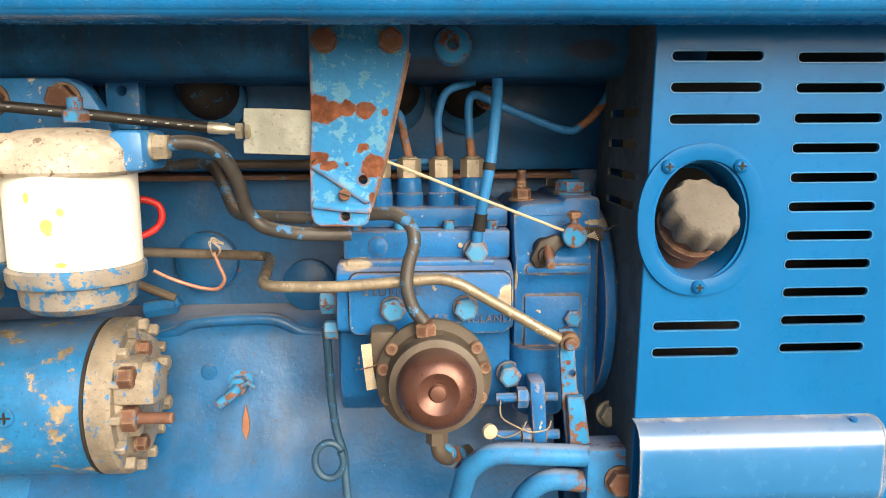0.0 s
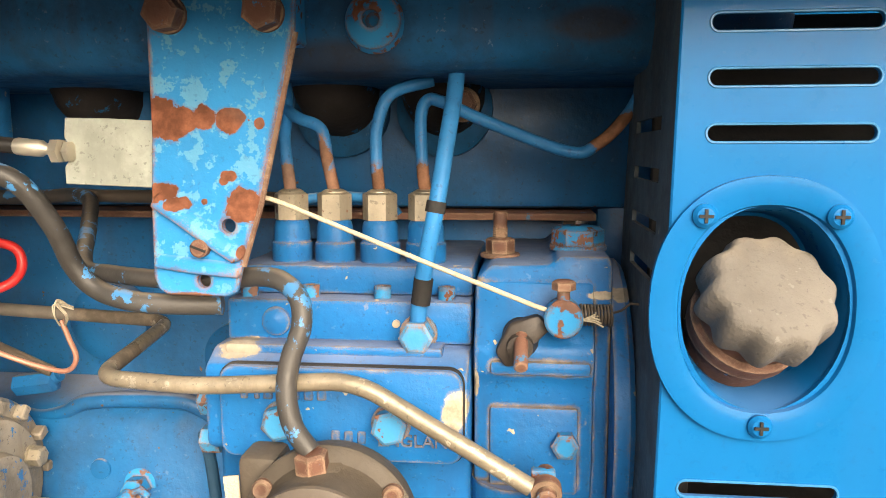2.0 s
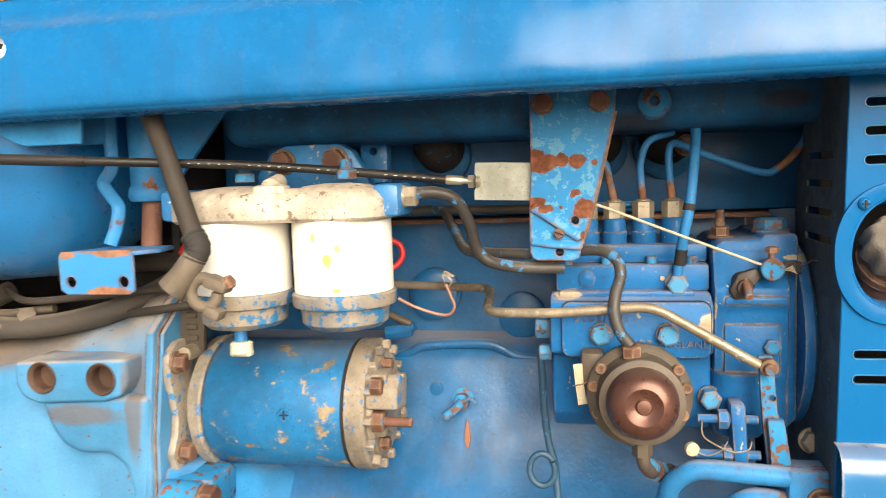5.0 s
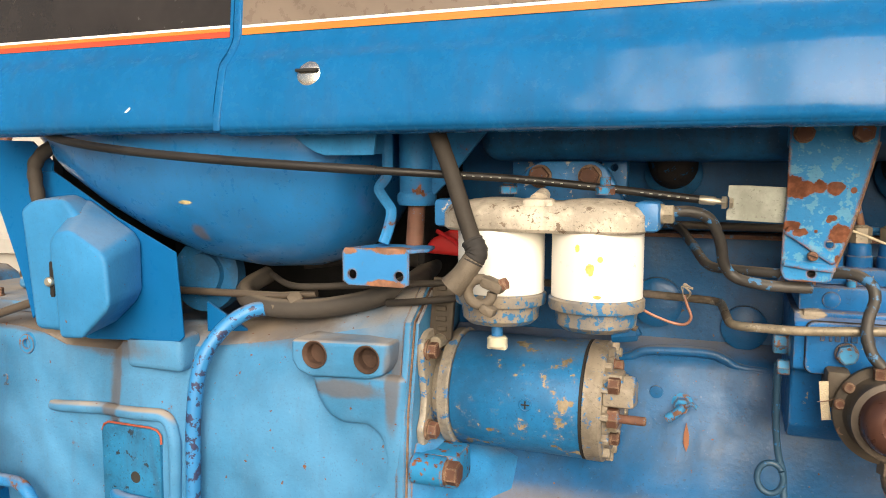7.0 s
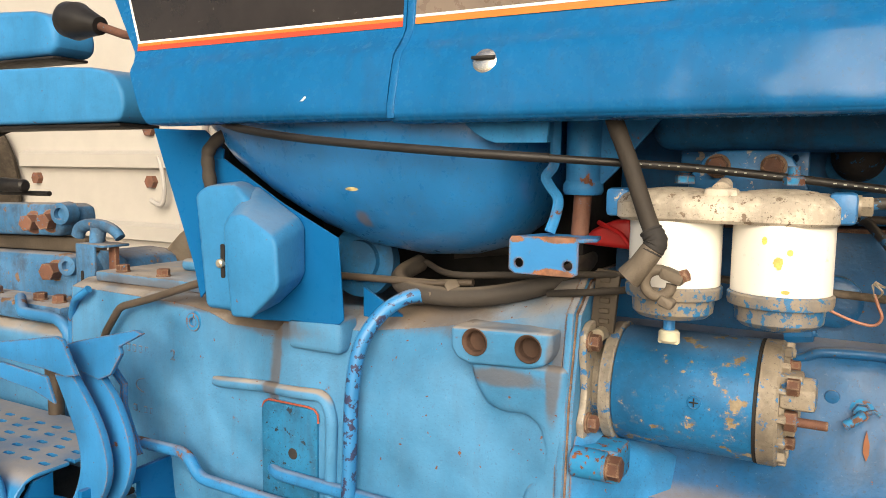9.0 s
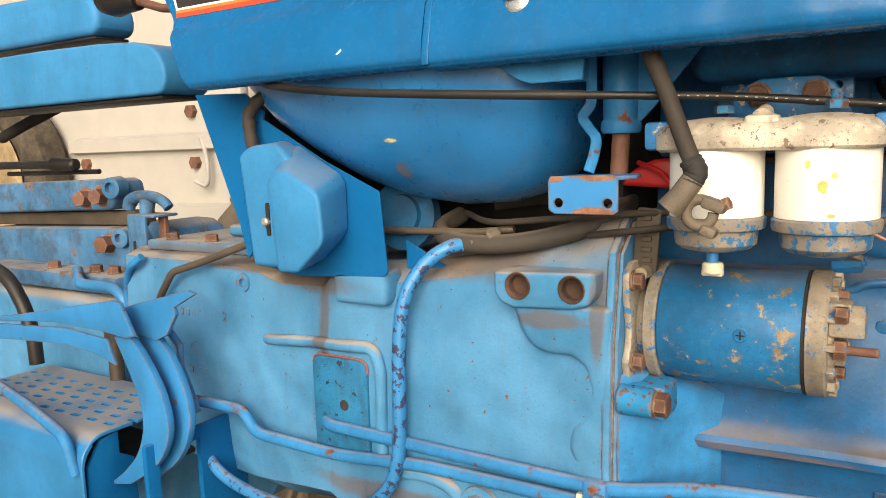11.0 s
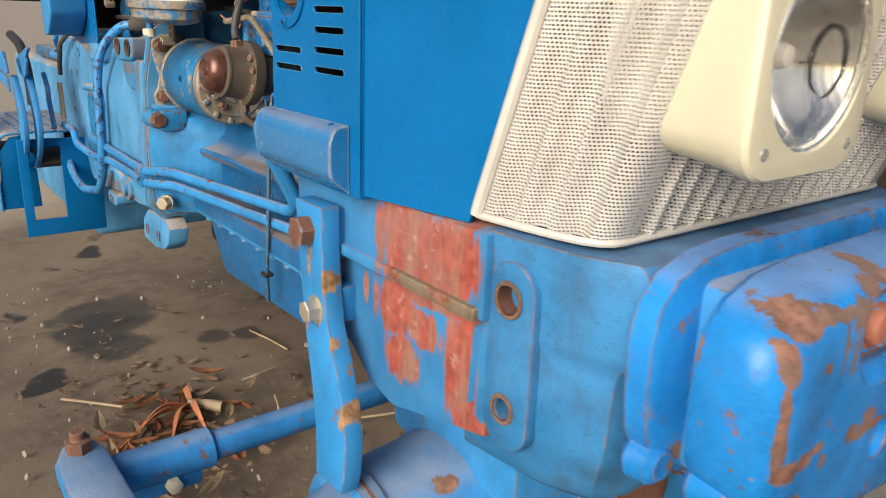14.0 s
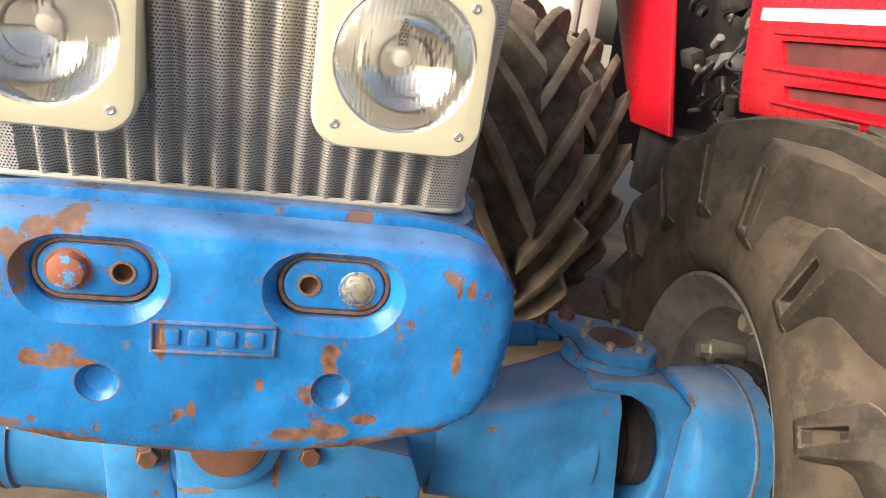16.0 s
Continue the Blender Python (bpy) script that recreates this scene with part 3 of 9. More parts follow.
def earth():
    m, n, l, p = nodes_of("trodden_earth")
    pos = n.new("ShaderNodeNewGeometry").outputs["Position"]
    big = noise_node(n, l, pos, 1.6, 6.0, 0.6)
    mid = noise_node(n, l, pos, 14.0, 6.0, 0.65)
    fine = noise_node(n, l, pos, 140.0, 4.0, 0.6)
    # oily trodden earth round the tractor; unseen paler yard added beyond, to bounce light
    off = n.new("ShaderNodeVectorMath")
    off.operation = "DISTANCE"
    l.new(pos, off.inputs[0])
    off.inputs[1].default_value = (-0.7, 1.6, GROUND)
    dry = ramp(n, l, math2(n, l, "ADD", math2(n, l, "MULTIPLY", off.outputs["Value"], 0.2), math2(n, l, "MULTIPLY", big, 0.2)), 0.66, 0.86)
    col = blend(n, l, ramp(n, l, big, 0.35, 0.65), (0.074, 0.056, 0.041), (0.148, 0.114, 0.082))
    col = blend(n, l, ramp(n, l, mid, 0.3, 0.75, 0.0, 0.75), col, (0.155, 0.125, 0.095))
    col = blend(n, l, ramp(n, l, fine, 0.62, 0.72, 0.0, 0.6), col, (0.24, 0.205, 0.165))
    col = blend(n, l, math2(n, l, "MULTIPLY", dry, ramp(n, l, mid, 0.2, 0.6, 0.75, 1.0)), col, (0.27, 0.23, 0.185))
    oil = ramp(n, l, noise_node(n, l, pos, 3.1, 4.0, 0.5), 0.66, 0.72)
    oil = math2(n, l, "MULTIPLY", oil, math2(n, l, "SUBTRACT", 1.0, dry))
    col = blend(n, l, oil, col, (0.022, 0.019, 0.017))
    for x, y, a in ((-2.10, 0.86, 0.24), (-1.95, 0.80, 0.20), (-1.60, 1.14, 0.075), (-1.57, 1.26, 0.070), (-1.74, 0.80, 0.16)):
        away = n.new("ShaderNodeVectorMath")
        away.operation = "DISTANCE"
        l.new(pos, away.inputs[0])
        away.inputs[1].default_value = (x, y, GROUND)
        near = math2(n, l, "SUBTRACT", 1.0, math2(n, l, "MULTIPLY", away.outputs["Value"], 0.6 / a))
        stain = ramp(n, l, math2(n, l, "SUBTRACT", near, math2(n, l, "MULTIPLY", noise_node(n, l, pos, 9.0, 6.0, 0.65), 0.7)), 0.0, 0.25, 0.0, 0.8)
        oil = math2(n, l, "MAXIMUM", oil, stain)
        col = blend(n, l, stain, col, (0.026, 0.022, 0.019))
    l.new(col, p.inputs["Base Color"])
    l.new(ramp(n, l, oil, 0.0, 1.0, 0.92, 0.55), p.inputs["Roughness"])
    b = n.new("ShaderNodeBump")
    b.inputs["Strength"].default_value, b.inputs["Distance"].default_value = 0.45, 0.006
    l.new(math2(n, l, "ADD", math2(n, l, "MULTIPLY", mid, 0.6), math2(n, l, "MULTIPLY", fine, 0.35)), b.inputs["Height"])
    l.new(b.outputs[0], p.inputs["Normal"])
    return m


ground = tagged(part("ground", ground_sheet(), earth()), "brown trodden earth yard with oil stains", "ground", kind="structure")

# ---- the tractor ----
MID = 0.888
tractor = thing("tractor", (0.2, MID, GROUND), "old blue farm tractor with rust and an open engine bay", "tractor")


# hood: sheet steel with a turned-in lower lip, a crease and a shoulder
def hood_line(x, lift=0.0):
    half = [(0.535, 1.312), (0.508, 1.3125), (0.5035, 1.3155), (0.502, 1.320), (0.502, 1.328), (0.505, 1.345), (0.510, 1.365), (0.5130, 1.376), (0.5155, 1.382), (0.5190, 1.3865), (0.5235, 1.391), (0.5285, 1.396), (0.5330, 1.4015), (0.5370, 1.4075), (0.540, 1.4140), (0.548, 1.50), (0.556, 1.57), (0.575, 1.615), (0.64, 1.645)]
    full = half + [(MID, 1.665)] + [(2 * MID - y, z) for y, z in half[::-1]]
    return [(x, y, z + lift) for y, z in full]


hood = part("hood", sheet([hood_line(x) for x in (-0.572, -0.4, -0.1, 0.2, 0.5, 0.70)], 0.003, (0, 0.7, -0.7)), M_gloss, tractor, "glossy blue sheet steel hood", smooth=40)
part("seam_edge", merged(prism([(y, z) for y, z in ((0.5005, 1.314), (0.5005, 1.328), (0.5115, 1.376), (0.516, 1.385), (0.527, 1.396), (0.5355, 1.4075), (0.5395, 1.415), (0.548, 1.50), (0.56, 1.50), (0.54, 1.385), (0.515, 1.32))], "x", -0.5755, -0.5665, 0.001)), M_gloss, hood, smooth=25)
# decal band above the shoulder
def band(parent, name, x0, x1, z0, z1, material, lift=0.0012, lean0=0.0, lean1=0.0):
    side = lambda z: 0.540 + (z - 1.413) * 0.092 - lift
    pts = [(x0, z0), (x1, z0), (x1 + lean1, z1), (x0 + lean0, z1)]
    return part(name, loft([[(x, side(z), z) for x, z in pts], [(x, side(z) + 0.001, z) for x, z in pts]]), material, parent)


band(hood, "orange_stripe", -0.564, 0.70, 1.4185, 1.4255, M_orange)
band(hood, "white_stripe", -0.564, 0.70, 1.4258, 1.4288, M_stripe)
band(hood, "dark_band", -0.564, 0.70, 1.4292, 1.56, M_decal2)
# cowl behind the seam, with its raked rear edge
cowl_lines = []
for f in (0.0, 0.33, 0.66, 1.0):
    cowl_lines.append([(-0.578 - f * (0.378 + 0.62 * max(0.0, min(q[2], 1.60) - 1.312)), q[1] + 0.0025, q[2] + 0.004) for q in hood_line(0)])
cowl = part("cowl", sheet(cowl_lines, 0.003, (0, 0.7, -0.7)), M_gloss, tractor, "glossy blue cowl panel with dark decal", smooth=40)
band(cowl, "red_stripe", -1.012, -0.582, 1.4175, 1.4235, M_redstripe, -0.0010)
band(cowl, "orange_stripe", -1.012, -0.582, 1.4237, 1.4275, M_orange, -0.0010)
band(cowl, "white_stripe", -1.012, -0.582, 1.4277, 1.4307, M_stripe, -0.0010)
band(cowl, "dark_panel", -1.008, -0.582, 1.431, 1.56, M_decal, -0.0010, -0.05)
band(cowl, "white_edge", -1.0125, -1.0085, 1.431, 1.56, M_stripe, -0.0010, -0.05, -0.05)
# cowl scratches and the hood catch
for x, z, w, a in ((-0.698, 1.3345, 0.022, 38), (-0.683, 1.332, 0.010, 10)):
    part("scratch", box(x - w / 2, x + w / 2, 0.5053, 0.507, z - 0.0012, z + 0.0012, 0, turn=pose(0, 0, 0, 0, -a, 0).to_3x3().to_4x4()), M_stripe, cowl)
catch = part("hood_catch", lathe((-0.4655, 0.518, 1.367), (0, -1, 0.16), [(-0.004, 0.0155), (0.004, 0.0155), (0.0075, 0.013), (0.009, 0.008), (0.0094, 0.0)], 32), M_chrome, hood, "scuffed chrome slotted catch")
part("slot", box(-0.478, -0.453, 0.5055, 0.511, 1.3715, 1.3745, 0.0005), M_dark, catch)
for x, z in ((-0.428, 1.381), (-0.428, 1.367), (-0.532, 1.381), (-0.532, 1.364)):
    part("dimple", lathe((x, 0.5185 - (1.386 - z) * -0.21, z), (0, -1, 0.2), [(-0.003, 0.0035), (0.0012, 0.003), (0.002, 0.0)], 14), M_gloss, hood)

# slotted side panel
PY = 0.571
PX = -0.0042
# paler blue than the panel, painting the highlight along the slot lips
M_lipglint = surface("lip_highlight_paint", (0.022, 0.14, 0.31), 0.35, vary=0.3, grain=0.1, specular=0.4, runs=0.0)
side_panel = part("side_panel", prism([(0.2215, 0.953), (0.4245, 0.953), (0.4245, 1.321), (0.2290, 1.321)], "y", PY, PY + 0.0025, 0.0008, 1), M_panel, tractor, "blue slotted steel side panel")
slots = []
def slot_cut(x0, x1, z, y0=PY - 0.01, y1=PY + 0.02, h=0.0066):
    pts = rounded(x1 - x0, h, h / 2 - 0.0001, 5, (x0 + x1) / 2 + PX, z)
    return prism(pts, "y", y0, y1)
for z in (1.2935, 1.272, 1.250, 1.0995, 1.0795):
    slots.append(slot_cut(0.2445 if z > 1.2 else 0.2385, 0.3095 if z > 1.2 else 0.3035, z))
for z in [1.2925 - 0.0211 * k for k in range(11)]:
    slots.append(slot_cut(0.3345, 0.3985, z))
slots.append(prism([(0.2660 + 0.0335 * math.cos(radians(a)), 1.1780 + 0.043 * math.sin(radians(a))) for a in range(0, 360, 8)], "y", PY - 0.02, PY + 0.04))
cut(side_panel, *slots)
for x0, x1, zs in ((0.2445, 0.3095, (1.2935, 1.272, 1.250)), (0.2385, 0.3035, (1.0995, 1.0795)), (0.3345, 0.3985, [1.2925 - 0.0211 * k for k in range(11)])):
    for z in zs:
        rim_line = [(x, PY - 0.0001, zz) for x, zz in rounded(x1 - x0 + 0.0008, 0.0074, 0.0036, 5, (x0 + x1) / 2 + PX, z)]
        part("slot_lip", sweep(rim_line + rim_line[:1], 0.0006, 6), M_lipglint, side_panel)
def oval(w, h, y):
    return [(0.2660 + w * math.copysign(abs(math.cos(t)) ** 0.9, math.cos(t)), y, 1.1780 + h * math.copysign(abs(math.sin(t)) ** 0.9, math.sin(t))) for t in (2 * math.pi * k / 72 for k in range(72))]


ring = part("filler_ring", loft([oval(0.0468, 0.0552, PY - 0.0004), oval(0.0466, 0.0550, PY - 0.0028), oval(0.0392, 0.0475, PY - 0.0034), oval(0.0352, 0.0435, PY - 0.002), oval(0.0328, 0.0412, PY + 0.005), oval(0.0312, 0.0396, PY + 0.016), oval(0.0296, 0.0380, PY + 0.030), oval(0.0280, 0.0364, PY + 0.031)], caps=False), M_panel, side_panel, "pressed blue surround of the oil filler", smooth=50)
for x, z in ((0.2400, 1.2170), (0.2920, 1.2170), (0.2655, 1.1295)):
    screw = part("screw", lathe((x, PY - 0.003, z), (0, -1, 0), [(0, 0.0050), (0.0015, 0.0050), (0.0030, 0.0035), (0.0034, 0.0)], 18), M_panel, ring)
    part("cross_slot", merged(box(x - 0.0028, x + 0.0028, PY - 0.0069, PY - 0.006, z - 0.0006, z + 0.0006, 0), box(x - 0.0006, x + 0.0006, PY - 0.007, PY - 0.0061, z - 0.0028, z + 0.0028, 0)), M_dark, screw)
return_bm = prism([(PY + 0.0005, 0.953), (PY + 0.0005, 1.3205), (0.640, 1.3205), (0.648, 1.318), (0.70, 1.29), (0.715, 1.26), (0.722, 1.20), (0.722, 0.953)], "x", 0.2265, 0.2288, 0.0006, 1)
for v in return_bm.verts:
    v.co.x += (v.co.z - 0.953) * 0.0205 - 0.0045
# dusty return with its own base, darker and greyer than the panel's face
panel_return = part("panel_return", return_bm, surface("dark_dusty_return_paint", (0.016, 0.050, 0.085), 0.5, vary=0.25, grain=0.3, side_dust=0.12, dust=0.3, grime=0.5, specular=0.15, second=(0.16, 0.15, 0.135), second_amount=-0.02), side_panel, "darker dusty slotted return of the panel")
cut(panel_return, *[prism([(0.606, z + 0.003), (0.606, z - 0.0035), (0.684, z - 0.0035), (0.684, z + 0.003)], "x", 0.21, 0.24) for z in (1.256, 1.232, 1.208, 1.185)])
# filler cap on its neck, set at a slant behind the ring
neck_way = Vector((0.16, -0.74, 0.65)).normalized()
neck_p = Vector((0.2640, 0.590, 1.1680))
part("filler_neck", lathe(neck_p - neck_way * 0.05, neck_way, [(0, 0.0215), (0.044, 0.0215), (0.045, 0.0245), (0.052, 0.0248), (0.054, 0.022), (0.062, 0.0215)], 40), M_rust, side_panel, "rusty oil filler neck")
cap_bm = bmesh.new()
prof = [(0.056, 0.0248), (0.058, 0.0262), (0.068, 0.0264), (0.0735, 0.0258), (0.0765, 0.0242), (0.0775, 0.0222), (0.0777, 0.012), (0.0776, 0.0)]
m44 = frame_at(neck_p - neck_way * 0.045, neck_way)
rings = []
for d, r in prof:
    if r == 0:
        rings.append([cap_bm.verts.new(m44 @ Vector((0, 0, d)))])
        continue
    lobes = 0.0 if d > 0.0773 else 0.0019 if d < 0.072 else 0.0011
    rings.append([cap_bm.verts.new(m44 @ Vector(((r + lobes * math.cos(10 * t)) * math.cos(t), (r + lobes * math.cos(10 * t)) * math.sin(t), d))) for t in (2 * math.pi * k / 100 for k in range(100))])
for a, b in zip(rings, rings[1:]):
    for k in range(100):
        q = (k + 1) % 100
        cap_bm.faces.new((a[k], a[q], b[q], b[k]) if len(b) > 1 else (a[k], a[q], b[0]))
cap_bm.faces.new(rings[0])
bmesh.ops.recalc_face_normals(cap_bm, faces=cap_bm.faces)
part("filler_cap", cap_bm, M_cap, side_panel, "dusty grey scalloped filler cap", smooth=55)
# near-black sheets added behind the slots for the shade inside the panel
part("slot_shade_sheet", merged(box(0.235, 0.60, 0.668, 0.676, 0.96, 1.312, 0.001), box(0.235, 0.245, 0.60, 0.668, 0.96, 1.10, 0.001)), M_dark, side_panel, "near-black sheet added for the shade behind the slots")
# rounded cover below the slotted panel
M_cover = surface("dusty_cover_paint", (0.004, 0.125, 0.330), 0.20, vary=0.12, grain=0.05, grain_scale=90, dust=0.4, lie=(0.30, 0.92), side_dust=0.03, specular=0.5, coat=0.5, edge=0.25, edge_color=(0.34, 0.33, 0.31), runs=0.08)
cover_line = [(0.5700, 1.0290), (0.5610, 1.0285), (0.5545, 1.0258), (0.5500, 1.0205), (0.5475, 1.0130), (0.5468, 1.003), (0.5468, 0.980), (0.549, 0.972), (0.5700, 0.955)]
cover = part("cover_plate", sheet([[(x, y, z) for y, z in cover_line] for x in (0.221, 0.30, 0.403)], 0.0025, (0, 1, -0.2)), M_cover, tractor, "blue bent steel cover with rounded top edge", smooth=50)
part("end_cap", prism([(y, z) for y, z in cover_line], "x", 0.403, 0.406, 0.0006, 1), M_cover, cover)
part("rivet", lathe((0.385, 0.5600, 1.0288), (0, -0.2, 1), [(-0.002, 0.003), (0.001, 0.003), (0.0018, 0)], 12), M_panel, cover)

# plain front side panels up to the raked grille
for s in (0, 1):
    y = lambda v: v if s == 0 else 2 * MID - v
    pts = [(0.4260, 0.957), (0.5665, 0.9575), (0.700, 1.318), (0.4260, 1.318)]
    part("front_side_panel", loft([[(x, y(0.5765 + (x - 0.4260) * 0.20), z) for x, z in pts], [(x, y(0.5795 + (x - 0.4260) * 0.20), z) for x, z in pts]]), M_panel, tractor, "plain blue steel side panel")
    part("panel_edge", merged(box(0.4247, 0.4258, *sorted((y(0.5735), y(0.590))), 0.953, 1.318, 0.0003, 1)), M_panel, tractor)

# grille: corrugated perforated sheet, raked forwards, round corners
def perforated():
    m, n, l, p = nodes_of("perforated_pale_grey_sheet")
    uv = n.new("ShaderNodeUVMap")
    mul = n.new("ShaderNodeVectorMath")
    mul.operation = "MULTIPLY"
    l.new(uv.outputs[0], mul.inputs[0])
    mul.inputs[1].default_value = (1 / 0.0037, 1 / 0.0036, 1)
    sep = n.new("ShaderNodeSeparateXYZ")
    l.new(mul.outputs[0], sep.inputs[0])
    row = math2(n, l, "FLOOR", sep.outputs["Y"], 0.0)
    odd = math2(n, l, "MULTIPLY", math2(n, l, "MODULO", row, 2.0), 0.5)
    addn = n.new("ShaderNodeMath")
    addn.operation = "ADD"
    l.new(sep.outputs["X"], addn.inputs[0])
    l.new(odd, addn.inputs[1])
    frx = n.new("ShaderNodeMath")
    frx.operation = "FRACT"
    l.new(addn.outputs[0], frx.inputs[0])
    fry = n.new("ShaderNodeMath")
    fry.operation = "FRACT"
    l.new(sep.outputs["Y"], fry.inputs[0])
    def centred(v, w):
        a = n.new("ShaderNodeMath")
        a.operation = "SUBTRACT"
        l.new(v, a.inputs[0])
        a.inputs[1].default_value = 0.5
        b = math2(n, l, "ABSOLUTE", a.outputs[0], 0.0)
        return math2(n, l, "DIVIDE", b, w)
    ex, ey = centred(frx.outputs[0], 0.28), centred(fry.outputs[0], 0.28)
    sx, sy = math2(n, l, "POWER", ex, 2.0), math2(n, l, "POWER", ey, 2.0)
    tot = n.new("ShaderNodeMath")
    tot.operation = "ADD"
    l.new(sx, tot.inputs[0])
    l.new(sy, tot.inputs[1])
    hole = ramp(n, l, tot.outputs[0], 0.82, 1.05, 1.0, 0.0)
    pos = n.new("ShaderNodeNewGeometry").outputs["Position"]
    col = blend(n, l, ramp(n, l, noise_node(n, l, pos, 14.0, 5.0), 0.3, 0.7), (0.44, 0.43, 0.415), (0.54, 0.53, 0.515))
    l.new(col, p.inputs["Base Color"])
    p.inputs["Roughness"].default_value = 0.42
    p.inputs["Metallic"].default_value = 0.15
    tr = n.new("ShaderNodeBsdfTransparent")
    mix = n.new("ShaderNodeMixShader")
    l.new(hole, mix.inputs[0])
    l.new(p.outputs[0], mix.inputs[1])
    l.new(tr.outputs[0], mix.inputs[2])
    l.new(mix.outputs[0], n["Material Output"].inputs["Surface"])
    return m


RAKE = 0.36


def grille_sheet():
    """Plan line with corrugations, pushed up along the rake; unrolled lengths serve as UV."""
    left = [(0.5735, 0.6115), (0.588, 0.6125), (0.593, 0.617), (0.598, 0.6245), (0.605, 0.6255), (0.611, 0.6215), (0.616, 0.6165), (0.622, 0.617), (0.627, 0.623), (0.632, 0.632), (0.640, 0.634), (0.647, 0.630), (0.652, 0.6235), (0.658, 0.6235), (0.663, 0.630), (0.668, 0.639), (0.676, 0.641), (0.683, 0.637), (0.690, 0.634), (0.698, 0.638), (0.7045, 0.650), (0.7060, 0.662)]
    line = list(left)
    y, pitch = 0.672, 0.0288
    while y < 2 * MID - 0.672:
        for f, dx in ((0.0, 0.0), (0.12, -0.011), (0.25, -0.0165), (0.40, -0.0165), (0.52, -0.012), (0.64, -0.003), (0.76, 0.0015), (0.88, 0.0015)):
            if y + f * pitch < 2 * MID - 0.672:
                line.append((0.7065 + dx, y + f * pitch))
        y += pitch
    line += [(x, 2 * MID - yy) for x, yy in left[::-1]]
    bm = bmesh.new()
    uv = bm.loops.layers.uv.new("UVMap")
    run, at = [0.0], 0.0
    for (x0, y0), (x1, y1) in zip(line, line[1:]):
        at += math.hypot(x1 - x0, y1 - y0)
        run.append(at)
    rows = [0.9665 + 0.0425 * i for i in range(9)]
    grid = [[bm.verts.new((x + RAKE * (z - 0.9665), yy, z)) for x, yy in line] for z in rows]
    for i in range(len(rows) - 1):
        for j in range(len(line) - 1):
            f = bm.faces.new((grid[i][j], grid[i][j + 1], grid[i + 1][j + 1], grid[i + 1][j]))
            for loop, (jj, ii) in zip(f.loops, ((j, i), (j + 1, i), (j + 1, i + 1), (j, i + 1))):
                loop[uv].uv = (run[jj], rows[ii] * 1.06)
    bmesh.ops.recalc_face_normals(bm, faces=bm.faces)
    return bm, left


gb, left = grille_sheet()
M_perf = perforated()
grille = part("grille", gb, M_perf, tractor, "pale grey corrugated perforated grille", smooth=50)
M_grillerim = surface("pale_grille_rim", (0.46, 0.44, 0.41), 0.4, vary=0.08, grain=0.1, rust=0.12)
hem = [(0.5735, 0.6115), (0.60, 0.6145), (0.63, 0.619), (0.66, 0.6245), (0.685, 0.632), (0.698, 0.640), (0.7045, 0.650), (0.7060, 0.662)]
outline = hem + [(x, 2 * MID - y) for x, y in hem[::-1]]
part("bottom_rim", sweep([(x - 0.001, y, 0.9655) for x, y in outline], 0.0038, 8), M_grillerim, grille, "pale rim with rust along the lower edge")
part("edge_strip", sweep([(0.5735 + RAKE * d - 0.002, 0.610, 0.9665 + d) for d in (0, 0.1, 0.2, 0.34)], 0.0065, 8), M_grillerim, grille)
part("side_slot", box(0.591, 0.597, 0.6155, 0.6195, 1.012, 1.052, 0.0008, turn=pose(0, 0, 0, 0, 20, 0)), M_dark, grille)
part("radiator", loft([[(x + RAKE * d, y, 0.955 + d) for x, y in ((0.50, 0.66), (0.665, 0.66), (0.665, 2 * MID - 0.66), (0.50, 2 * MID - 0.66))] for d in (0.0, 0.36)]), M_dark, tractor, "black radiator core behind the grille")

# front frame casting that carries the axle, with step ledges, primer patches and bolt holes


front_frame = part("front_frame", merged(
    prism([(0.235, 0.880), (0.235, 0.760), (0.345, 0.752), (0.395, 0.715), (0.443, 0.706), (0.56, 0.735), (0.605, 0.745), (0.605, 0.880)], "y", 0.6055, 2 * MID - 0.6055, 0.004),
    prism([(0.235, 0.956), (0.235, 0.8705), (0.605, 0.8705), (0.605, 0.956)], "y", 0.595, 2 * MID - 0.595, 0.004),
    prism([(0.225, 0.8835), (0.225, 0.869), (0.452, 0.869), (0.452, 0.8835)], "y", 0.5885, 2 * MID - 0.5885, 0.003)), M_frame, tractor, "blue cast front frame with bare red primer patches")
M_ledge = surface("grimy_ledge_paint", (0.135, 0.108, 0.078), 0.75, vary=0.35, grain=0.6, grime=0.4, edge=0.6, edge_color=(0.24, 0.20, 0.13), rust=0.5, rust_color=(0.20, 0.07, 0.045), specular=0.15)
part("frame_ledge", prism([(0.4525, 0.8835), (0.4525, 0.869), (0.598, 0.869), (0.598, 0.8835)], "y", 0.5885, 2 * MID - 0.5885, 0.003), M_ledge, front_frame, "ledge caked with grey-yellow grime")
nose_pts = [(0.597, 0.604), (0.70, 0.618), (0.745, 0.640), (0.760, 0.680), (0.762, MID)]
NARROW = {0.688: 0.80, 0.698: 0.88, 0.715: 0.94, 0.742: 0.98}
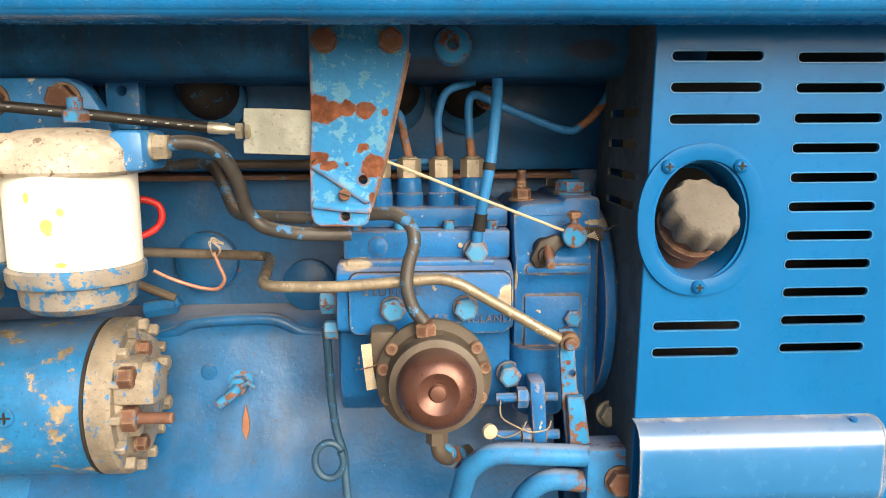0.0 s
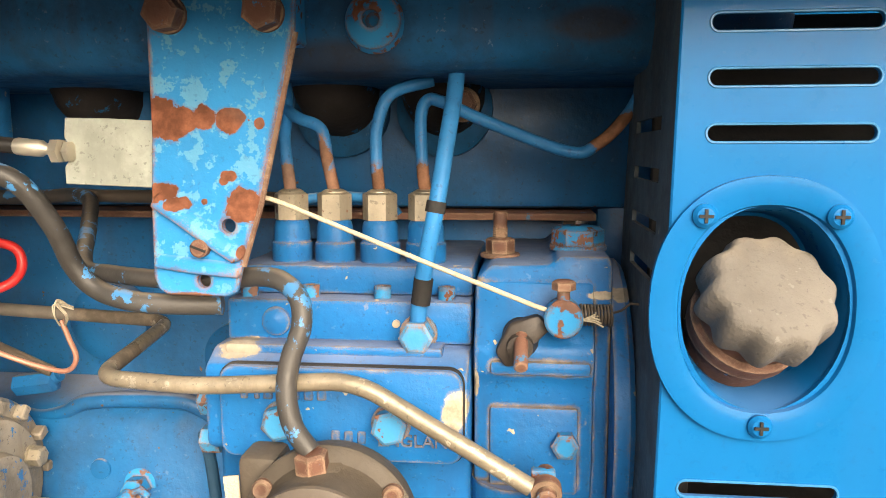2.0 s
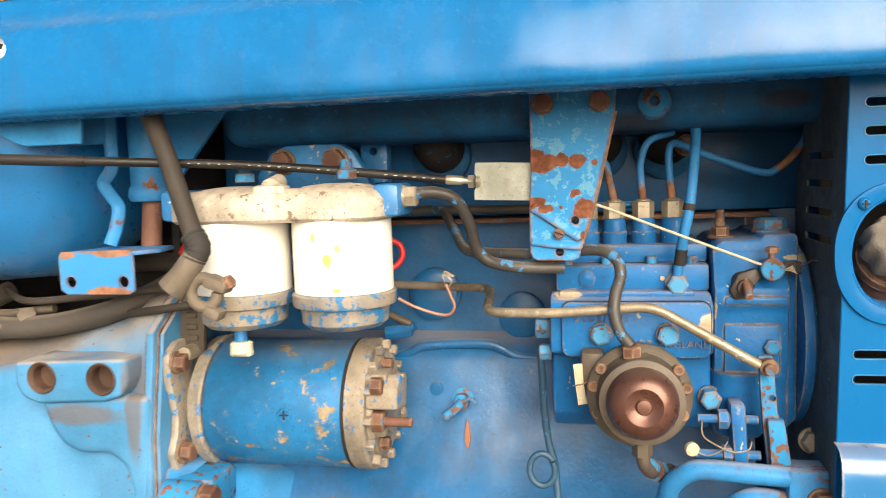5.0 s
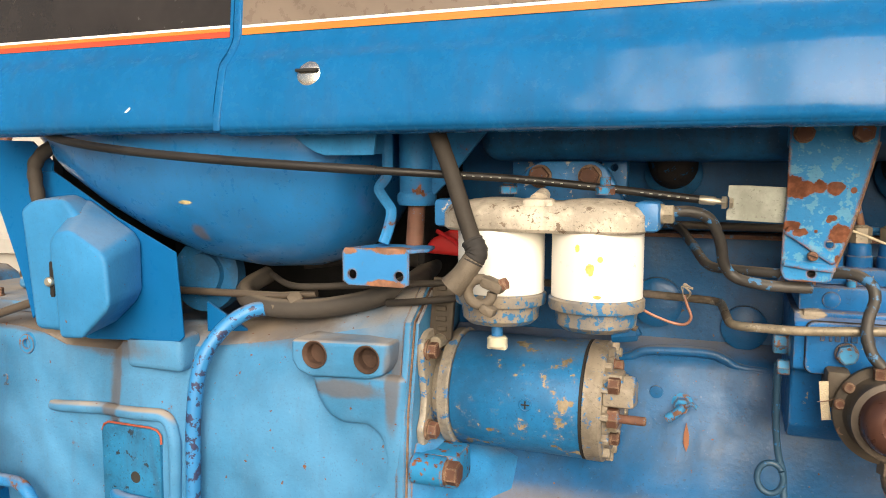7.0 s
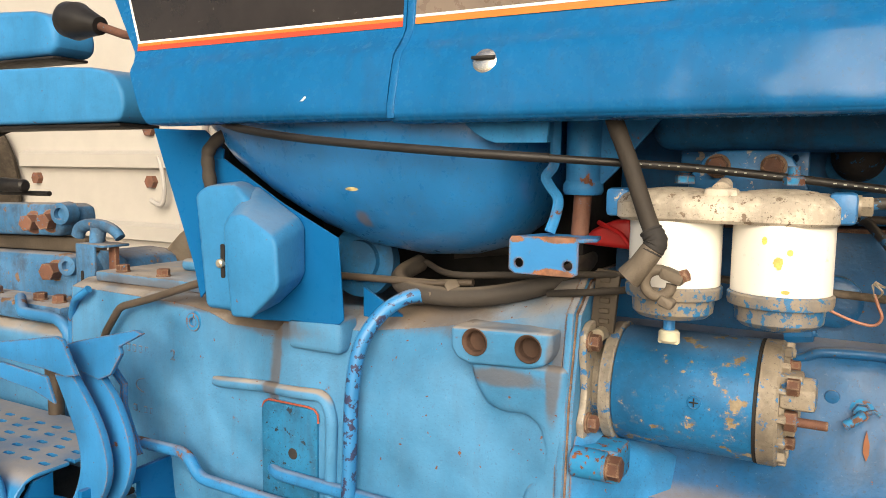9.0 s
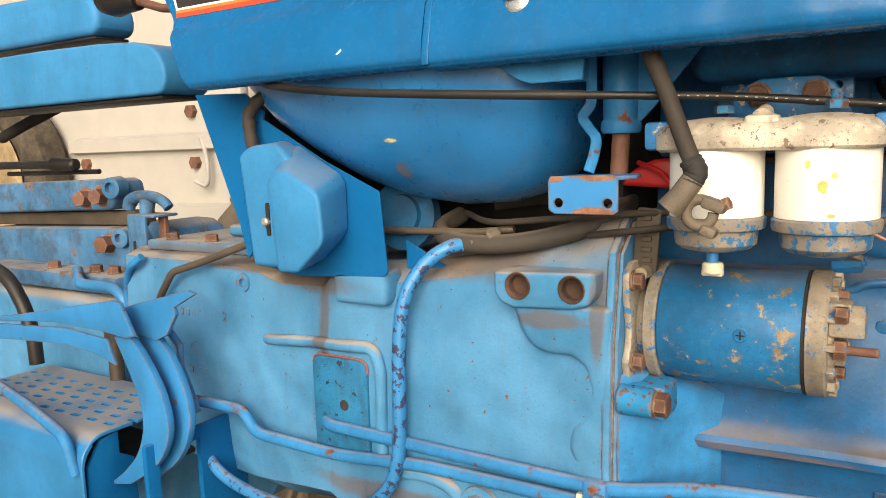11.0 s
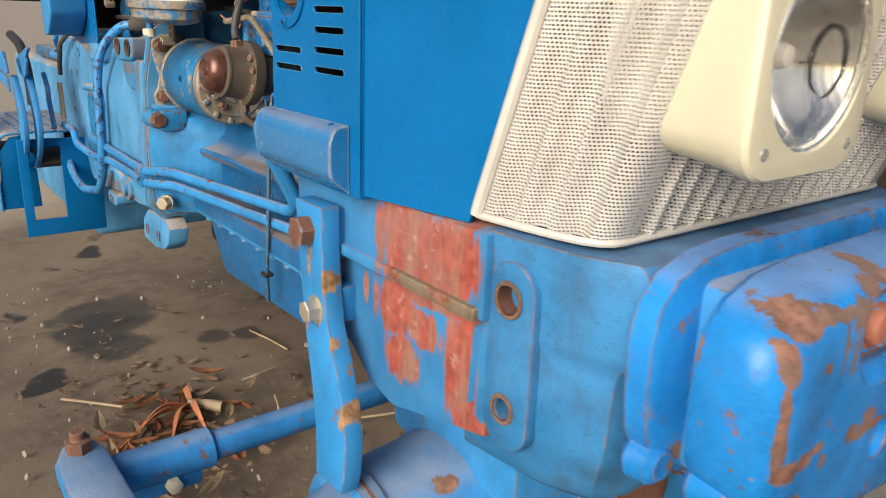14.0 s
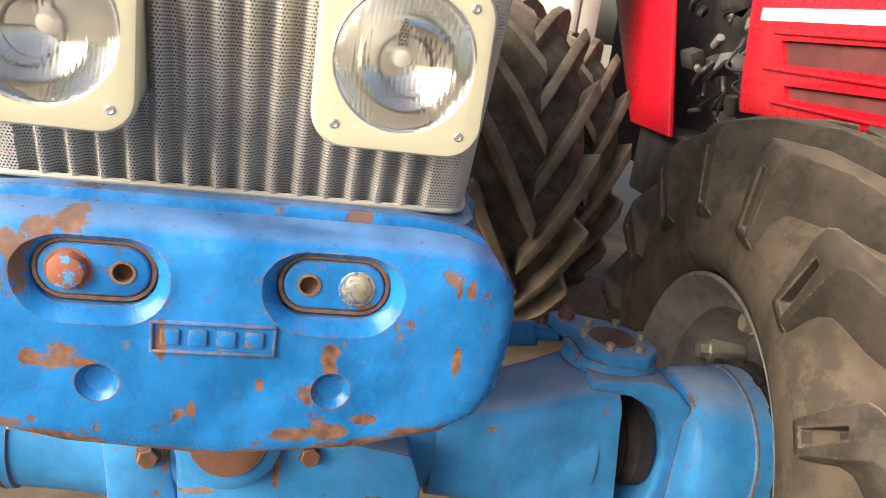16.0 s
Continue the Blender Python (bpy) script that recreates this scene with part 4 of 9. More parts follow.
nose = part("frame_nose", loft([[(x * f[0] + f[1], MID + (y - MID) * NARROW.get(z, 1.0), z) for x, y in nose_pts] + [(x * f[0] + f[1], MID - (y - MID) * NARROW.get(z, 1.0), z) for x, y in nose_pts[::-1]] for z, f in ((0.688, (1.0, -0.075)), (0.698, (1.0, -0.055)), (0.715, (1.0, -0.040)), (0.742, (1.0, -0.03)), (0.78, (1.0, -0.020)), (0.850, (1.0, -0.016)), (0.860, (1.0, -0.012)), (0.868, (1.0, 0.002)), (0.876, (1.0, 0.009)), (0.935, (1.0, 0.010)), (0.950, (1.0, 0.006)), (0.958, (0.985, 0.008)))]), M_nose, tractor, "blue cast nose of the frame", smooth=50)
holes = ((0.628, 0.900, 0.0165), (0.632, 0.79, 0.012))
cut(nose, *[lathe((x, 0.58, z), (0, 1, 0), [(0, r + 0.001), (0.062, r + 0.001)], 28) for x, z, r in holes])
pad = part("bolt_pad", prism(rounded(0.062, 0.190, 0.030, 8, 0.632, 0.842), "y", 0.6035, 0.63, 0.004), M_nose, nose)
cut(pad, lathe((0.628, 0.58, 0.900), (0, 1, 0), [(0, 0.0165), (0.04, 0.0165)], 28), lathe((0.632, 0.58, 0.79), (0, 1, 0), [(0, 0.012), (0.04, 0.012)], 28))
for z, r in ((0.900, 0.0145), (0.79, 0.012)):
    part("bolt_hole", lathe((0.63, 0.6025, z), (0, 1, 0), [(0, r + 0.004), (-0.0015, r + 0.003), (-0.0015, r), (0.03, r * 0.97), (0.032, 0.0)], 28, closed=False), M_rust, pad, "rusty open bolt hole")

# engine block and crankcase in one long casting
def block_section(x):
    k = max(0.0, min(1.0, (x - 0.10) / 0.10))
    arch = -0.014 * k * k + 0.006 * math.sin(max(0.0, min(1.0, (x + 0.33) / 0.5)) * math.pi)
    rib = 0.009 * (1 - k)
    low = [(0.80, 1.196), (0.795, 1.07), (0.768, 1.057), (0.757, 1.04), (0.752, 1.0), (0.733, 0.94), (0.702, 0.90 + arch), (0.690, 0.890 + arch), (0.683 - rib, 0.884 + arch), (0.680 - rib, 0.877 + arch), (0.683 - rib, 0.868 + arch), (0.700, 0.858 + arch), (0.706, 0.85), (0.705, 0.812), (0.70, 0.803), (0.672, 0.800), (0.660, 0.796), (0.6585, 0.785), (0.6585, 0.766)]
    return [(x, y, z) for y, z in low] + [(x, 2 * MID - y, z) for y, z in low[::-1]]


block = part("engine_block", loft([block_section(-0.405 + 0.6 * i / 24) for i in range(25)]), M_block, tractor, "blue painted cast iron engine block", smooth=32)
part("cylinder_head", merged(box(-0.40, 0.30, 0.785, 2 * MID - 0.785, 1.203, 1.40, 0.006)), M_block, tractor, "dark blue cylinder head under the hood")
part("timing_cover", box(0.215, 0.40, 0.79, 2 * MID - 0.79, 0.80, 1.31, 0.012), M_block, tractor, "dark blue timing cover behind the panel")
part("head_gasket", box(-0.395, 0.215, 0.765, 2 * MID - 0.765, 1.1965, 1.2015, 0.001), M_rust, tractor)
# blue darkened for the shade under the hood, with grime and rust
M_manifold = surface("shaded_blue_paint", (0.007, 0.090, 0.22), 0.45, vary=0.3, grime=0.6, grain=0.4, specular=0.13, rust=0.06, spot_color=(0.085, 0.055, 0.038), soil=[((0.07, 0.66, 1.290), (0.03, 0.05, 0.010)), ((0.20, 0.66, 1.305), (0.02, 0.05, 0.008))], soil_color=(0.035, 0.030, 0.028))
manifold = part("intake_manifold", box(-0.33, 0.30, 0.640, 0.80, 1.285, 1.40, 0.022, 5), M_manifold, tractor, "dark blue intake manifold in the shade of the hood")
# near-black brown carries the hood's shade on the elbows
M_shadebrown = surface("shaded_brown_casting", (0.022, 0.019, 0.018), 0.75, vary=0.4, grain=0.6, second=(0.012, 0.085, 0.19), second_amount=0.12, specular=0.15)
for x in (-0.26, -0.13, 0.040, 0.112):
    port = part("manifold_port", sweep(spline([(x, 0.752, 1.335), (x, 0.753, 1.305), (x, 0.758, 1.288), (x, 0.780, 1.280), (x, 0.81, 1.278)], 5), [0.028] * 21, 20), M_shadebrown, manifold, "manifold elbow, dark brown for the hood's shade", smooth=50)
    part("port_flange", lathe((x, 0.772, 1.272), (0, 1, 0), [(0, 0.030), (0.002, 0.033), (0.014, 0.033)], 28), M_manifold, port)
bolt(manifold, (0.128, 0.735, 1.272), (0, -1, 0), 0.016, 0.012, M_rust, washer=0.011)
sump = part("oil_sump", prism([(-0.315, 0.764), (-0.315, 0.748), (-0.255, 0.664), (-0.235, 0.655), (0.075, 0.659), (0.10, 0.672), (0.175, 0.748), (0.195, 0.764)], "y", 0.678, 2 * MID - 0.678, 0.008), M_block, tractor, "blue oil sump under the block")
part("sump_rail", box(-0.34, 0.195, 0.664, 2 * MID - 0.664, 0.755, 0.768, 0.002), M_cast, sump)
for i in range(9):
    bolt(sump, (-0.29 + 0.056 * i, 0.671, 0.7555), (0, 0, -1), 0.012, 0.007, M_bolt)


# ---- starter motor ----
SY, SZ, SR = 0.692, 1.0135, 0.0672
starter = part("starter_motor", lathe((-0.357, SY, SZ), (1, 0, 0), [(0, SR - 0.0015), (0.002, SR), (0.149, SR), (0.151, SR - 0.0015)], 80), M_starter, tractor, "blue starter motor with worn brown patches")
part("drive_housing", merged(lathe((-0.374, SY, SZ), (1, 0, 0), [(0, 0.061), (0.003, 0.0695), (0.014, 0.071), (0.0165, 0.069)], 72),
    lathe((-0.402, SY, SZ), (1, 0, 0), [(0, 0.056), (0.006, 0.056), (0.016, 0.050), (0.030, 0.055)], 48)), M_alu, starter, "flaking aluminium drive housing")
ear = [(SY + 0.060 * math.cos(radians(a)), SZ + 0.060 * math.sin(radians(a))) for a in range(-60, 61, 15)] + [(SY - 0.03, SZ + 0.078), (SY - 0.058, SZ + 0.076), (SY - 0.076, SZ + 0.066), (SY - 0.076, SZ + 0.04), (SY - 0.066, SZ), (SY - 0.070, SZ - 0.02), (SY - 0.079, SZ - 0.036), (SY - 0.074, SZ - 0.056), (SY - 0.03, SZ - 0.066)]
mount = part("mounting_flange", prism(ear, "x", -0.3922, -0.3835, 0.002), M_alu, starter, "cast mounting flange")
for dy, dz in ((-0.064, -0.038), (-0.064, 0.056)):
    bolt(mount, (-0.3835, SY + dy, SZ + dz), (1, 0, 0), 0.017, 0.011, M_rust, washer=0.012, spin=12)
# end cover with ribs, through bolts and terminals
end = part("end_cover", lathe((-0.2065, SY, SZ), (1, 0, 0), [(0, SR - 0.001), (0.001, SR + 0.001), (0.018, SR + 0.001), (0.021, SR - 0.002), (0.021, 0.056), (0.026, 0.053), (0.027, 0.032), (0.034, 0.030), (0.036, 0.0)], 72), M_alublue, starter, "dusty ribbed aluminium end cover")
for i in range(14):
    a = 2 * math.pi * i / 14
    c = Vector((-0.186, SY + 0.0615 * math.cos(a), SZ + 0.0615 * math.sin(a)))
    part("rib", box(c.x - 0.002, c.x + 0.008, c.y - 0.005, c.y + 0.005, c.z - 0.0035, c.z + 0.0035, 0.0012, 1, turn=pose(0, 0, 0, math.degrees(a), 0, 0)), M_alublue, end)
for a, mat in ((100, M_rust), (200, M_nut), (230, M_rust), (330, M_nut), (20, M_nut)):
    bolt(end, (-0.181, SY + 0.044 * math.cos(radians(a)), SZ + 0.044 * math.sin(radians(a))), (1, 0, 0), 0.0125, 0.009, mat, washer=0.008)
part("terminal_block", merged(prism([(0.632, 1.024), (0.668, 1.018), (0.674, 1.044), (0.652, 1.056), (0.634, 1.044)], "x", -0.186, -0.152, 0.004), box(-0.188, -0.165, 0.640, 0.668, 1.044, 1.058, 0.003)), M_alublue, end, "chipped pale terminal housing")
part("terminal_stud", rod((-0.186, 0.640, 1.0105), (-0.140, 0.640, 1.0105), 0.0048, seg=16, bev=0.001), M_rust, end, "rusty terminal stud")
bolt(end, (-0.180, 0.640, 1.0105), (1, 0, 0), 0.019, 0.012, M_rust, name="nut")
bolt(end, (-0.179, 0.636, 1.047), (1, 0, 0), 0.016, 0.012, M_rust, name="nut")
part("cover_screw", lathe((-0.267, 0.6255, 1.019), (0, -1, 0.05), [(-0.002, 0.0075), (0.0018, 0.0075), (0.0022, 0.0065), (0.0012, 0.006), (0.0012, 0)], 24), M_starter, starter)
part("cross_slot", merged(box(-0.2715, -0.2625, 0.6225, 0.6240, 1.0184, 1.0196, 0), box(-0.2676, -0.2664, 0.6223, 0.6240, 1.0145, 1.0235, 0)), M_dark, starter)
part("seam_ring", lathe((-0.210, SY, SZ), (1, 0, 0), [(0, SR - 0.0005), (0.0008, SR + 0.0007), (0.0032, SR + 0.0007), (0.004, SR - 0.0005)], 72), M_dark, starter)
# solenoid lead plate behind the flange
part("name_plate", box(-0.388, -0.360, 0.648, 0.656, 1.078, 1.150, 0.002, turn=pose(0, 0, 0, 0, 5, 0)), M_flange, starter, "grimy cast bracket with raised marks")
for i in range(5):
    part("raised_mark", box(-0.380, -0.368, 0.6455, 0.6485, 1.088 + 0.012 * i, 1.094 + 0.012 * i, 0.0008, 1), M_flange, starter)
part("pipe_clip", rod((-0.376, 0.63, 1.077), (-0.376, 0.655, 1.077), 0.008, seg=16, bev=0.001), M_nut, starter)

# ---- twin fuel filter ----
FY = 0.597
M_head = surface("stained_filter_head", (0.46, 0.41, 0.34), 0.5, 0.15, vary=0.4, grime=0.55, dust=0.2, grain=0.5, second=(0.15, 0.10, 0.065), second_amount=0.16)
M_base = surface("flaked_blue_bowl_base", (0.014, 0.145, 0.34), 0.42, vary=0.2, grime=0.3, grain=0.3, second=(0.26, 0.22, 0.17), second_amount=0.60)
filt = part("fuel_filter", merged(
    loft([[(x, y, z) for x, y in rounded(w, d, 0.03, 8, -0.241, FY)] for z, w, d in ((1.2135, 0.198, 0.088), (1.2165, 0.2045, 0.093), (1.231, 0.2045, 0.093), (1.239, 0.196, 0.082), (1.243, 0.180, 0.066))]),
    lathe((-0.288, FY, 1.228), (0, 0, 1), [(0, 0.042), (0.012, 0.039), (0.0165, 0.030), (0.0185, 0.012)], 40),
    lathe((-0.191, FY, 1.228), (0, 0, 1), [(0, 0.042), (0.012, 0.039), (0.0165, 0.030), (0.0185, 0.012)], 40),
    rod((-0.241, FY - 0.03, 1.243), (-0.241, FY - 0.012, 1.250), 0.010, 0.007), box(-0.257, -0.225, FY - 0.04, FY - 0.02, 1.222, 1.247, 0.005)), M_head, tractor, "twin fuel filter with flaking aluminium head")
M_filtblue = surface("filter_blue_paint", (0.016, 0.165, 0.42), 0.4, vary=0.15, grain=0.2, grime=0.3, second=(0.45, 0.40, 0.33), second_amount=0.10)
for x, s in ((-0.343, 1), (-0.139, -1)):
    part("head_end", box(x - 0.012, x + 0.012, FY - 0.025, FY + 0.03, 1.2155, 1.2445, 0.005), M_filtblue, filt, "blue painted filter port")
for i, x in enumerate((-0.288, -0.188)):
    part("filter_bowl", lathe((x, FY, 1.1475), (0, 0, 1), [(0, 0.0435), (0.002, 0.0452), (0.066, 0.0452), (0.067, 0.0435)], 64), M_white, filt, "white plastic filter bowl")
    base = part("bowl_base", lathe((x, FY, 1.111), (0, 0, 1), [(0, 0.0), (0.001, 0.016), (0.005, 0.034), (0.010, 0.0395), (0.024, 0.041), (0.0255, 0.0468), (0.029, 0.0478), (0.036, 0.0478), (0.038, 0.046)], 64), M_base, filt, "blue and bare aluminium bowl base")
    part("head_bolt", merged(hexagon((x + 0.006, FY + 0.002, 1.250), (0, 0, 1), 0.017, 0.009), rod((x + 0.006, FY + 0.002, 1.258), (x + 0.006, FY + 0.002, 1.268), 0.0055, seg=14)), M_rustblue, filt)
    if i == 0:
        part("drain_stem", rod((x, FY - 0.012, 1.100), (x, FY - 0.012, 1.115), 0.006, seg=16), M_filtblue, base)
part("drain_plug", merged(rod((-0.287, FY - 0.014, 1.0905), (-0.287, FY - 0.014, 1.1025), 0.0105, seg=24, bev=0.002), box(-0.2975, -0.2765, FY - 0.019, FY - 0.009, 1.0885, 1.095, 0.002)), M_cream, filt, "cream plastic drain plug")
back_plate = part("mount_plate", merged(prism([(-0.285, 1.235), (-0.285, 1.256), (-0.27, 1.277), (-0.255, 1.284), (-0.20, 1.284), (-0.187, 1.277), (-0.175, 1.256), (-0.165, 1.235)], "y", 0.632, 0.650, 0.003)), M_filtblue, filt, "blue bracket that holds the filter")
part("support_plate", box(-0.31, -0.222, 0.715, 0.735, 1.262, 1.301, 0.002), M_filtblue, back_plate)
hole_plate = part("support_plate", box(-0.205, -0.176, 0.715, 0.735, 1.245, 1.291, 0.002), M_filtblue, back_plate)
cut(hole_plate, lathe((-0.1905, 0.70, 1.278), (0, 1, 0), [(0, 0.0045), (0.05, 0.0045)], 16))
for x in (-0.256, -0.203):
    bolt(back_plate, (x, 0.632, 1.268), (0, -1, 0), 0.0185, 0.011, M_rust, washer=0.0125, spin=10)
bolt(filt, (-0.127, FY - 0.005, 1.2325), (1, 0, 0), 0.017, 0.010, M_nut, washer=0.010, name="union_nut")

# fuel hoses from the filter
part("fuel_hose", sweep(spline([(-0.120, 0.594, 1.2345), (-0.10, 0.598, 1.235), (-0.083, 0.605, 1.2275), (-0.073, 0.616, 1.205), (-0.069, 0.625, 1.183), (-0.058, 0.628, 1.170), (-0.035, 0.624, 1.1650), (-0.012, 0.626, 1.1635), (0.010, 0.630, 1.1630)]), 0.0055, 14), M_hosedark, tractor, "black fuel hose with blue overspray")
part("fuel_hose", sweep(spline([(-0.30, 0.745, 1.212), (-0.17, 0.735, 1.2125), (-0.125, 0.73, 1.2135), (-0.105, 0.70, 1.198), (-0.085, 0.66, 1.178), (-0.06, 0.645, 1.176), (-0.02, 0.630, 1.176), (0.0, 0.630, 1.1765), (0.020, 0.632, 1.177)]), 0.0050, 12), M_hosedark, tractor, "thin dark fuel hose with blue overspray")
part("fuel_pipe", sweep([(-0.14, 0.74, 1.2135), (-0.03, 0.74, 1.2125), (0.02, 0.74, 1.212)], 0.0045, 12), M_brownpipe, tractor, "grimy straight fuel pipe")
part("overflow_pipe", sweep(fillet([(0.022, 0.69, 1.2125), (0.05, 0.70, 1.2165), (0.085, 0.70, 1.215), (0.092, 0.70, 1.205)], 0.01), 0.0032, 10), M_pipe, tractor)
part("red_wire", sweep(spline([(-0.20, 0.70, 1.186), (-0.182, 0.71, 1.185), (-0.167, 0.715, 1.180), (-0.163, 0.715, 1.168), (-0.170, 0.712, 1.157), (-0.186, 0.70, 1.150)]), 0.0032, 10), M_red, tractor, "looped red wire")
part("copper_wire", sweep(spline([(-0.155, 0.66, 1.130), (-0.14, 0.665, 1.121), (-0.12, 0.67, 1.113), (-0.106, 0.67, 1.112), (-0.100, 0.67, 1.120), (-0.104, 0.67, 1.132), (-0.108, 0.67, 1.143)]), 0.0016, 8), M_copper, tractor, "bare copper wire")
part("wire_twist", merged(*[sweep(spline([(-0.108 + 0.004 * math.sin(k), 0.668, 1.140), (-0.104 - 0.005 * math.cos(k * 2), 0.665, 1.147), (-0.110 + 0.003 * k / 4, 0.667, 1.153 + 0.001 * k), (-0.099, 0.669, 1.150 + 0.0015 * math.sin(k))]), 0.0005, 5) for k in range(4)]), M_nut, tractor, "frayed wire ends")

# long feed pipe: grimy behind, bare towards the lever
part("feed_pipe", sweep(fillet([(-0.33, 0.735, 1.142), (-0.19, 0.735, 1.134), (-0.072, 0.735, 1.1285), (-0.061, 0.628, 1.122), (0.0, 0.612, 1.124), (0.086, 0.606, 1.1315), (0.172, 0.604, 1.0815)], 0.016), 0.0045, 16), M_tan, tractor, "bare yellowed steel feed pipe with tight bends")
# ---- injection pump ----
pump = part("injection_pump", prism([(0.648, 1.137), (0.632, 1.128), (0.632, 1.083), (0.650, 1.078), (0.650, 1.022), (0.668, 1.004), (0.80, 1.004), (0.80, 1.137)], "x", -0.004, 0.140, 0.004), M_pump, tractor, "blue inline diesel injection pump with dust and flaked paint")
part("valve_body", box(0.002, 0.1395, 0.670, 0.80, 1.1617, 1.179, 0.003), M_pump, pump)
part("pump_shoulder", box(0.001, 0.1395, 0.656, 0.80, 1.1372, 1.1615, 0.0025), M_pump, pump)
part("side_cover", prism(rounded(0.130, 0.05, 0.008, 5, 0.072, 1.106), "y", 0.627, 0.64, 0.0015), M_pump, pump)
part("cover_lip", box(0.005, 0.125, 0.642, 0.66, 1.133, 1.139, 0.002), M_pump, pump)
part("joint_line", prism(rounded(0.1315, 0.0515, 0.0085, 5, 0.072, 1.106), "y", 0.6305, 0.634), M_dark, pump)
gov = part("governor_housing", merged(
    prism([(0.142, 1.176), (0.150, 1.183), (0.182, 1.183), (0.186, 1.188), (0.213, 1.188), (0.2145, 1.182), (0.2145, 1.02), (0.20, 1.004), (0.142, 1.004)], "y", 0.655, 0.78, 0.003),
    prism([(0.648, 1.150), (0.640, 1.140), (0.640, 1.128), (0.645, 1.120), (0.645, 1.072), (0.652, 1.05), (0.652, 1.015), (0.67, 1.006), (0.72, 1.006), (0.72, 1.175), (0.655, 1.175)], "x", 0.1415, 0.205, 0.003),
    box(0.150, 0.203, 0.6375, 0.65, 1.1265, 1.1345, 0.003),
    box(0.150, 0.197, 0.6425, 0.65, 1.06, 1.108, 0.002),
    lathe((0.214, 0.715, 1.09), (1, 0, 0), [(0, 0.088), (0.008, 0.088), (0.011, 0.085)], 64),
    lathe((0.165, 0.66, 1.045), (0, 0, -1), [(-0.02, 0.026), (0.03, 0.024), (0.04, 0.02)], 32)), M_pump, pump, "blue governor housing")
# raised bars for the maker's marks, and a readable word
for k, (x, w) in enumerate(((0.021, 0.004), (0.028, 0.003), (0.034, 0.005), (0.041, 0.003), (0.048, 0.006), (0.056, 0.005), (0.063, 0.005))):
    part("raised_mark", box(x - w / 2, x + w / 2, 0.6258, 0.628, 1.1135, 1.1205, 0.0006, 1), M_pump, pump)


def raised_word(text, size, place, material, parent, rx=90, depth=0.0012):
    curve = bpy.data.curves.new("word", "FONT")
    curve.body, curve.size, curve.extrude, curve.align_x = text, size, depth, "CENTER"
    ob = new("word", curve)
    bpy.context.view_layer.update()
    me = bpy.data.meshes.new_from_object(ob)
    bpy.data.objects.remove(ob)
    me.transform(pose(*place, rx, 0, 0))
    bm = bmesh.new()
    bm.from_mesh(me)
    bpy.data.meshes.remove(me)
    return part("raised_word", bm, material, parent)


raised_word("ENGLAND", 0.0094, (0.1145, 0.6265, 1.0905), M_pump, pump)
for k, x in enumerate((0.070, 0.077, 0.084)):
    part("raised_mark", box(x - 0.0022, x + 0.0022, 0.6258, 0.628, 1.0908, 1.0975, 0.0006, 1), M_pump, pump)
for x, y, z, s in ((0.042, 0.627, 1.103, 0.0165), (0.100, 0.627, 1.103, 0.0165)):
    bolt(pump, (x, y, z), (0, -1, 0), s, 0.009, M_bolt, washer=0.0105, spin=15)
part("plug_dome", lathe((0.030, 0.657, 1.149), (0, -1, 0), [(0, 0.0085), (0.003, 0.008), (0.0055, 0.004), (0.006, 0)], 24), M_pump, pump)
bolt(gov, (0.138, 0.648, 1.041), (0, -1, 0), 0.0165, 0.012, M_bolt, washer=0.0105, spin=8)
bolt(pump, (-0.004, 0.665, 1.1), (-1, 0, 0), 0.018, 0.014, M_bolt, washer=0.012)
bolt(pump, (-0.004, 0.655, 1.079), (-1, 0, 0), 0.014, 0.012, M_bolt)
bolt(gov, (0.2255, 0.647, 1.089), (1, 0, 0), 0.017, 0.012, M_nut, washer=0.011, shank=0.0)
bolt(gov, (0.190, 0.645, 1.089), (0, -1, 0), 0.013, 0.009, M_rustblue)
bolt(gov, (0.224, 0.645, 1.004), (0, -1, 0.1), 0.017, 0.011, M_nut, washer=0.0115)
for x in (0.012, 0.048, 0.089, 0.125):
    part("socket_screw", lathe((x, 0.664, 1.160), (0, 0, 1), [(0, 0.0048), (0.0085, 0.0048), (0.0085, 0.0028), (0.004, 0.0025), (0.004, 0)], 18), M_rustblue, pump)
# delivery valves, union nuts and injector pipes
PIPES = {0.0305: [(0.0265, 0.69, 1.25), (0.0255, 0.70, 1.268), (0.018, 0.72, 1.29)],
         0.0565: [(0.0525, 0.688, 1.238), (0.0485, 0.69, 1.256), (0.036, 0.69, 1.262), (0.024, 0.70, 1.268)],
         0.0835: [(0.0815, 0.688, 1.24), (0.082, 0.69, 1.258), (0.090, 0.692, 1.276), (0.113, 0.70, 1.284)],
         0.1105: [(0.1085, 0.688, 1.235), (0.1075, 0.69, 1.262), (0.111, 0.692, 1.272), (0.120, 0.694, 1.271), (0.145, 0.70, 1.260), (0.193, 0.705, 1.2425), (0.209, 0.705, 1.247), (0.222, 0.705, 1.259), (0.232, 0.705, 1.275), (0.238, 0.705, 1.300)]}
M_injpipe = surface("injector_pipe_paint", (0.020, 0.17, 0.42), 0.42, grime=0.3, specular=0.16, vary=0.15, grain=0.2, spot_color=(0.20, 0.10, 0.06), spots=[((x - 0.001, 0.688, 1.222), (0.006, 0.02, 0.013)) for x in PIPES] + [((0.048, 0.69, 1.235), (0.008, 0.02, 0.018)), ((0.222, 0.705, 1.252), (0.02, 0.02, 0.012))])
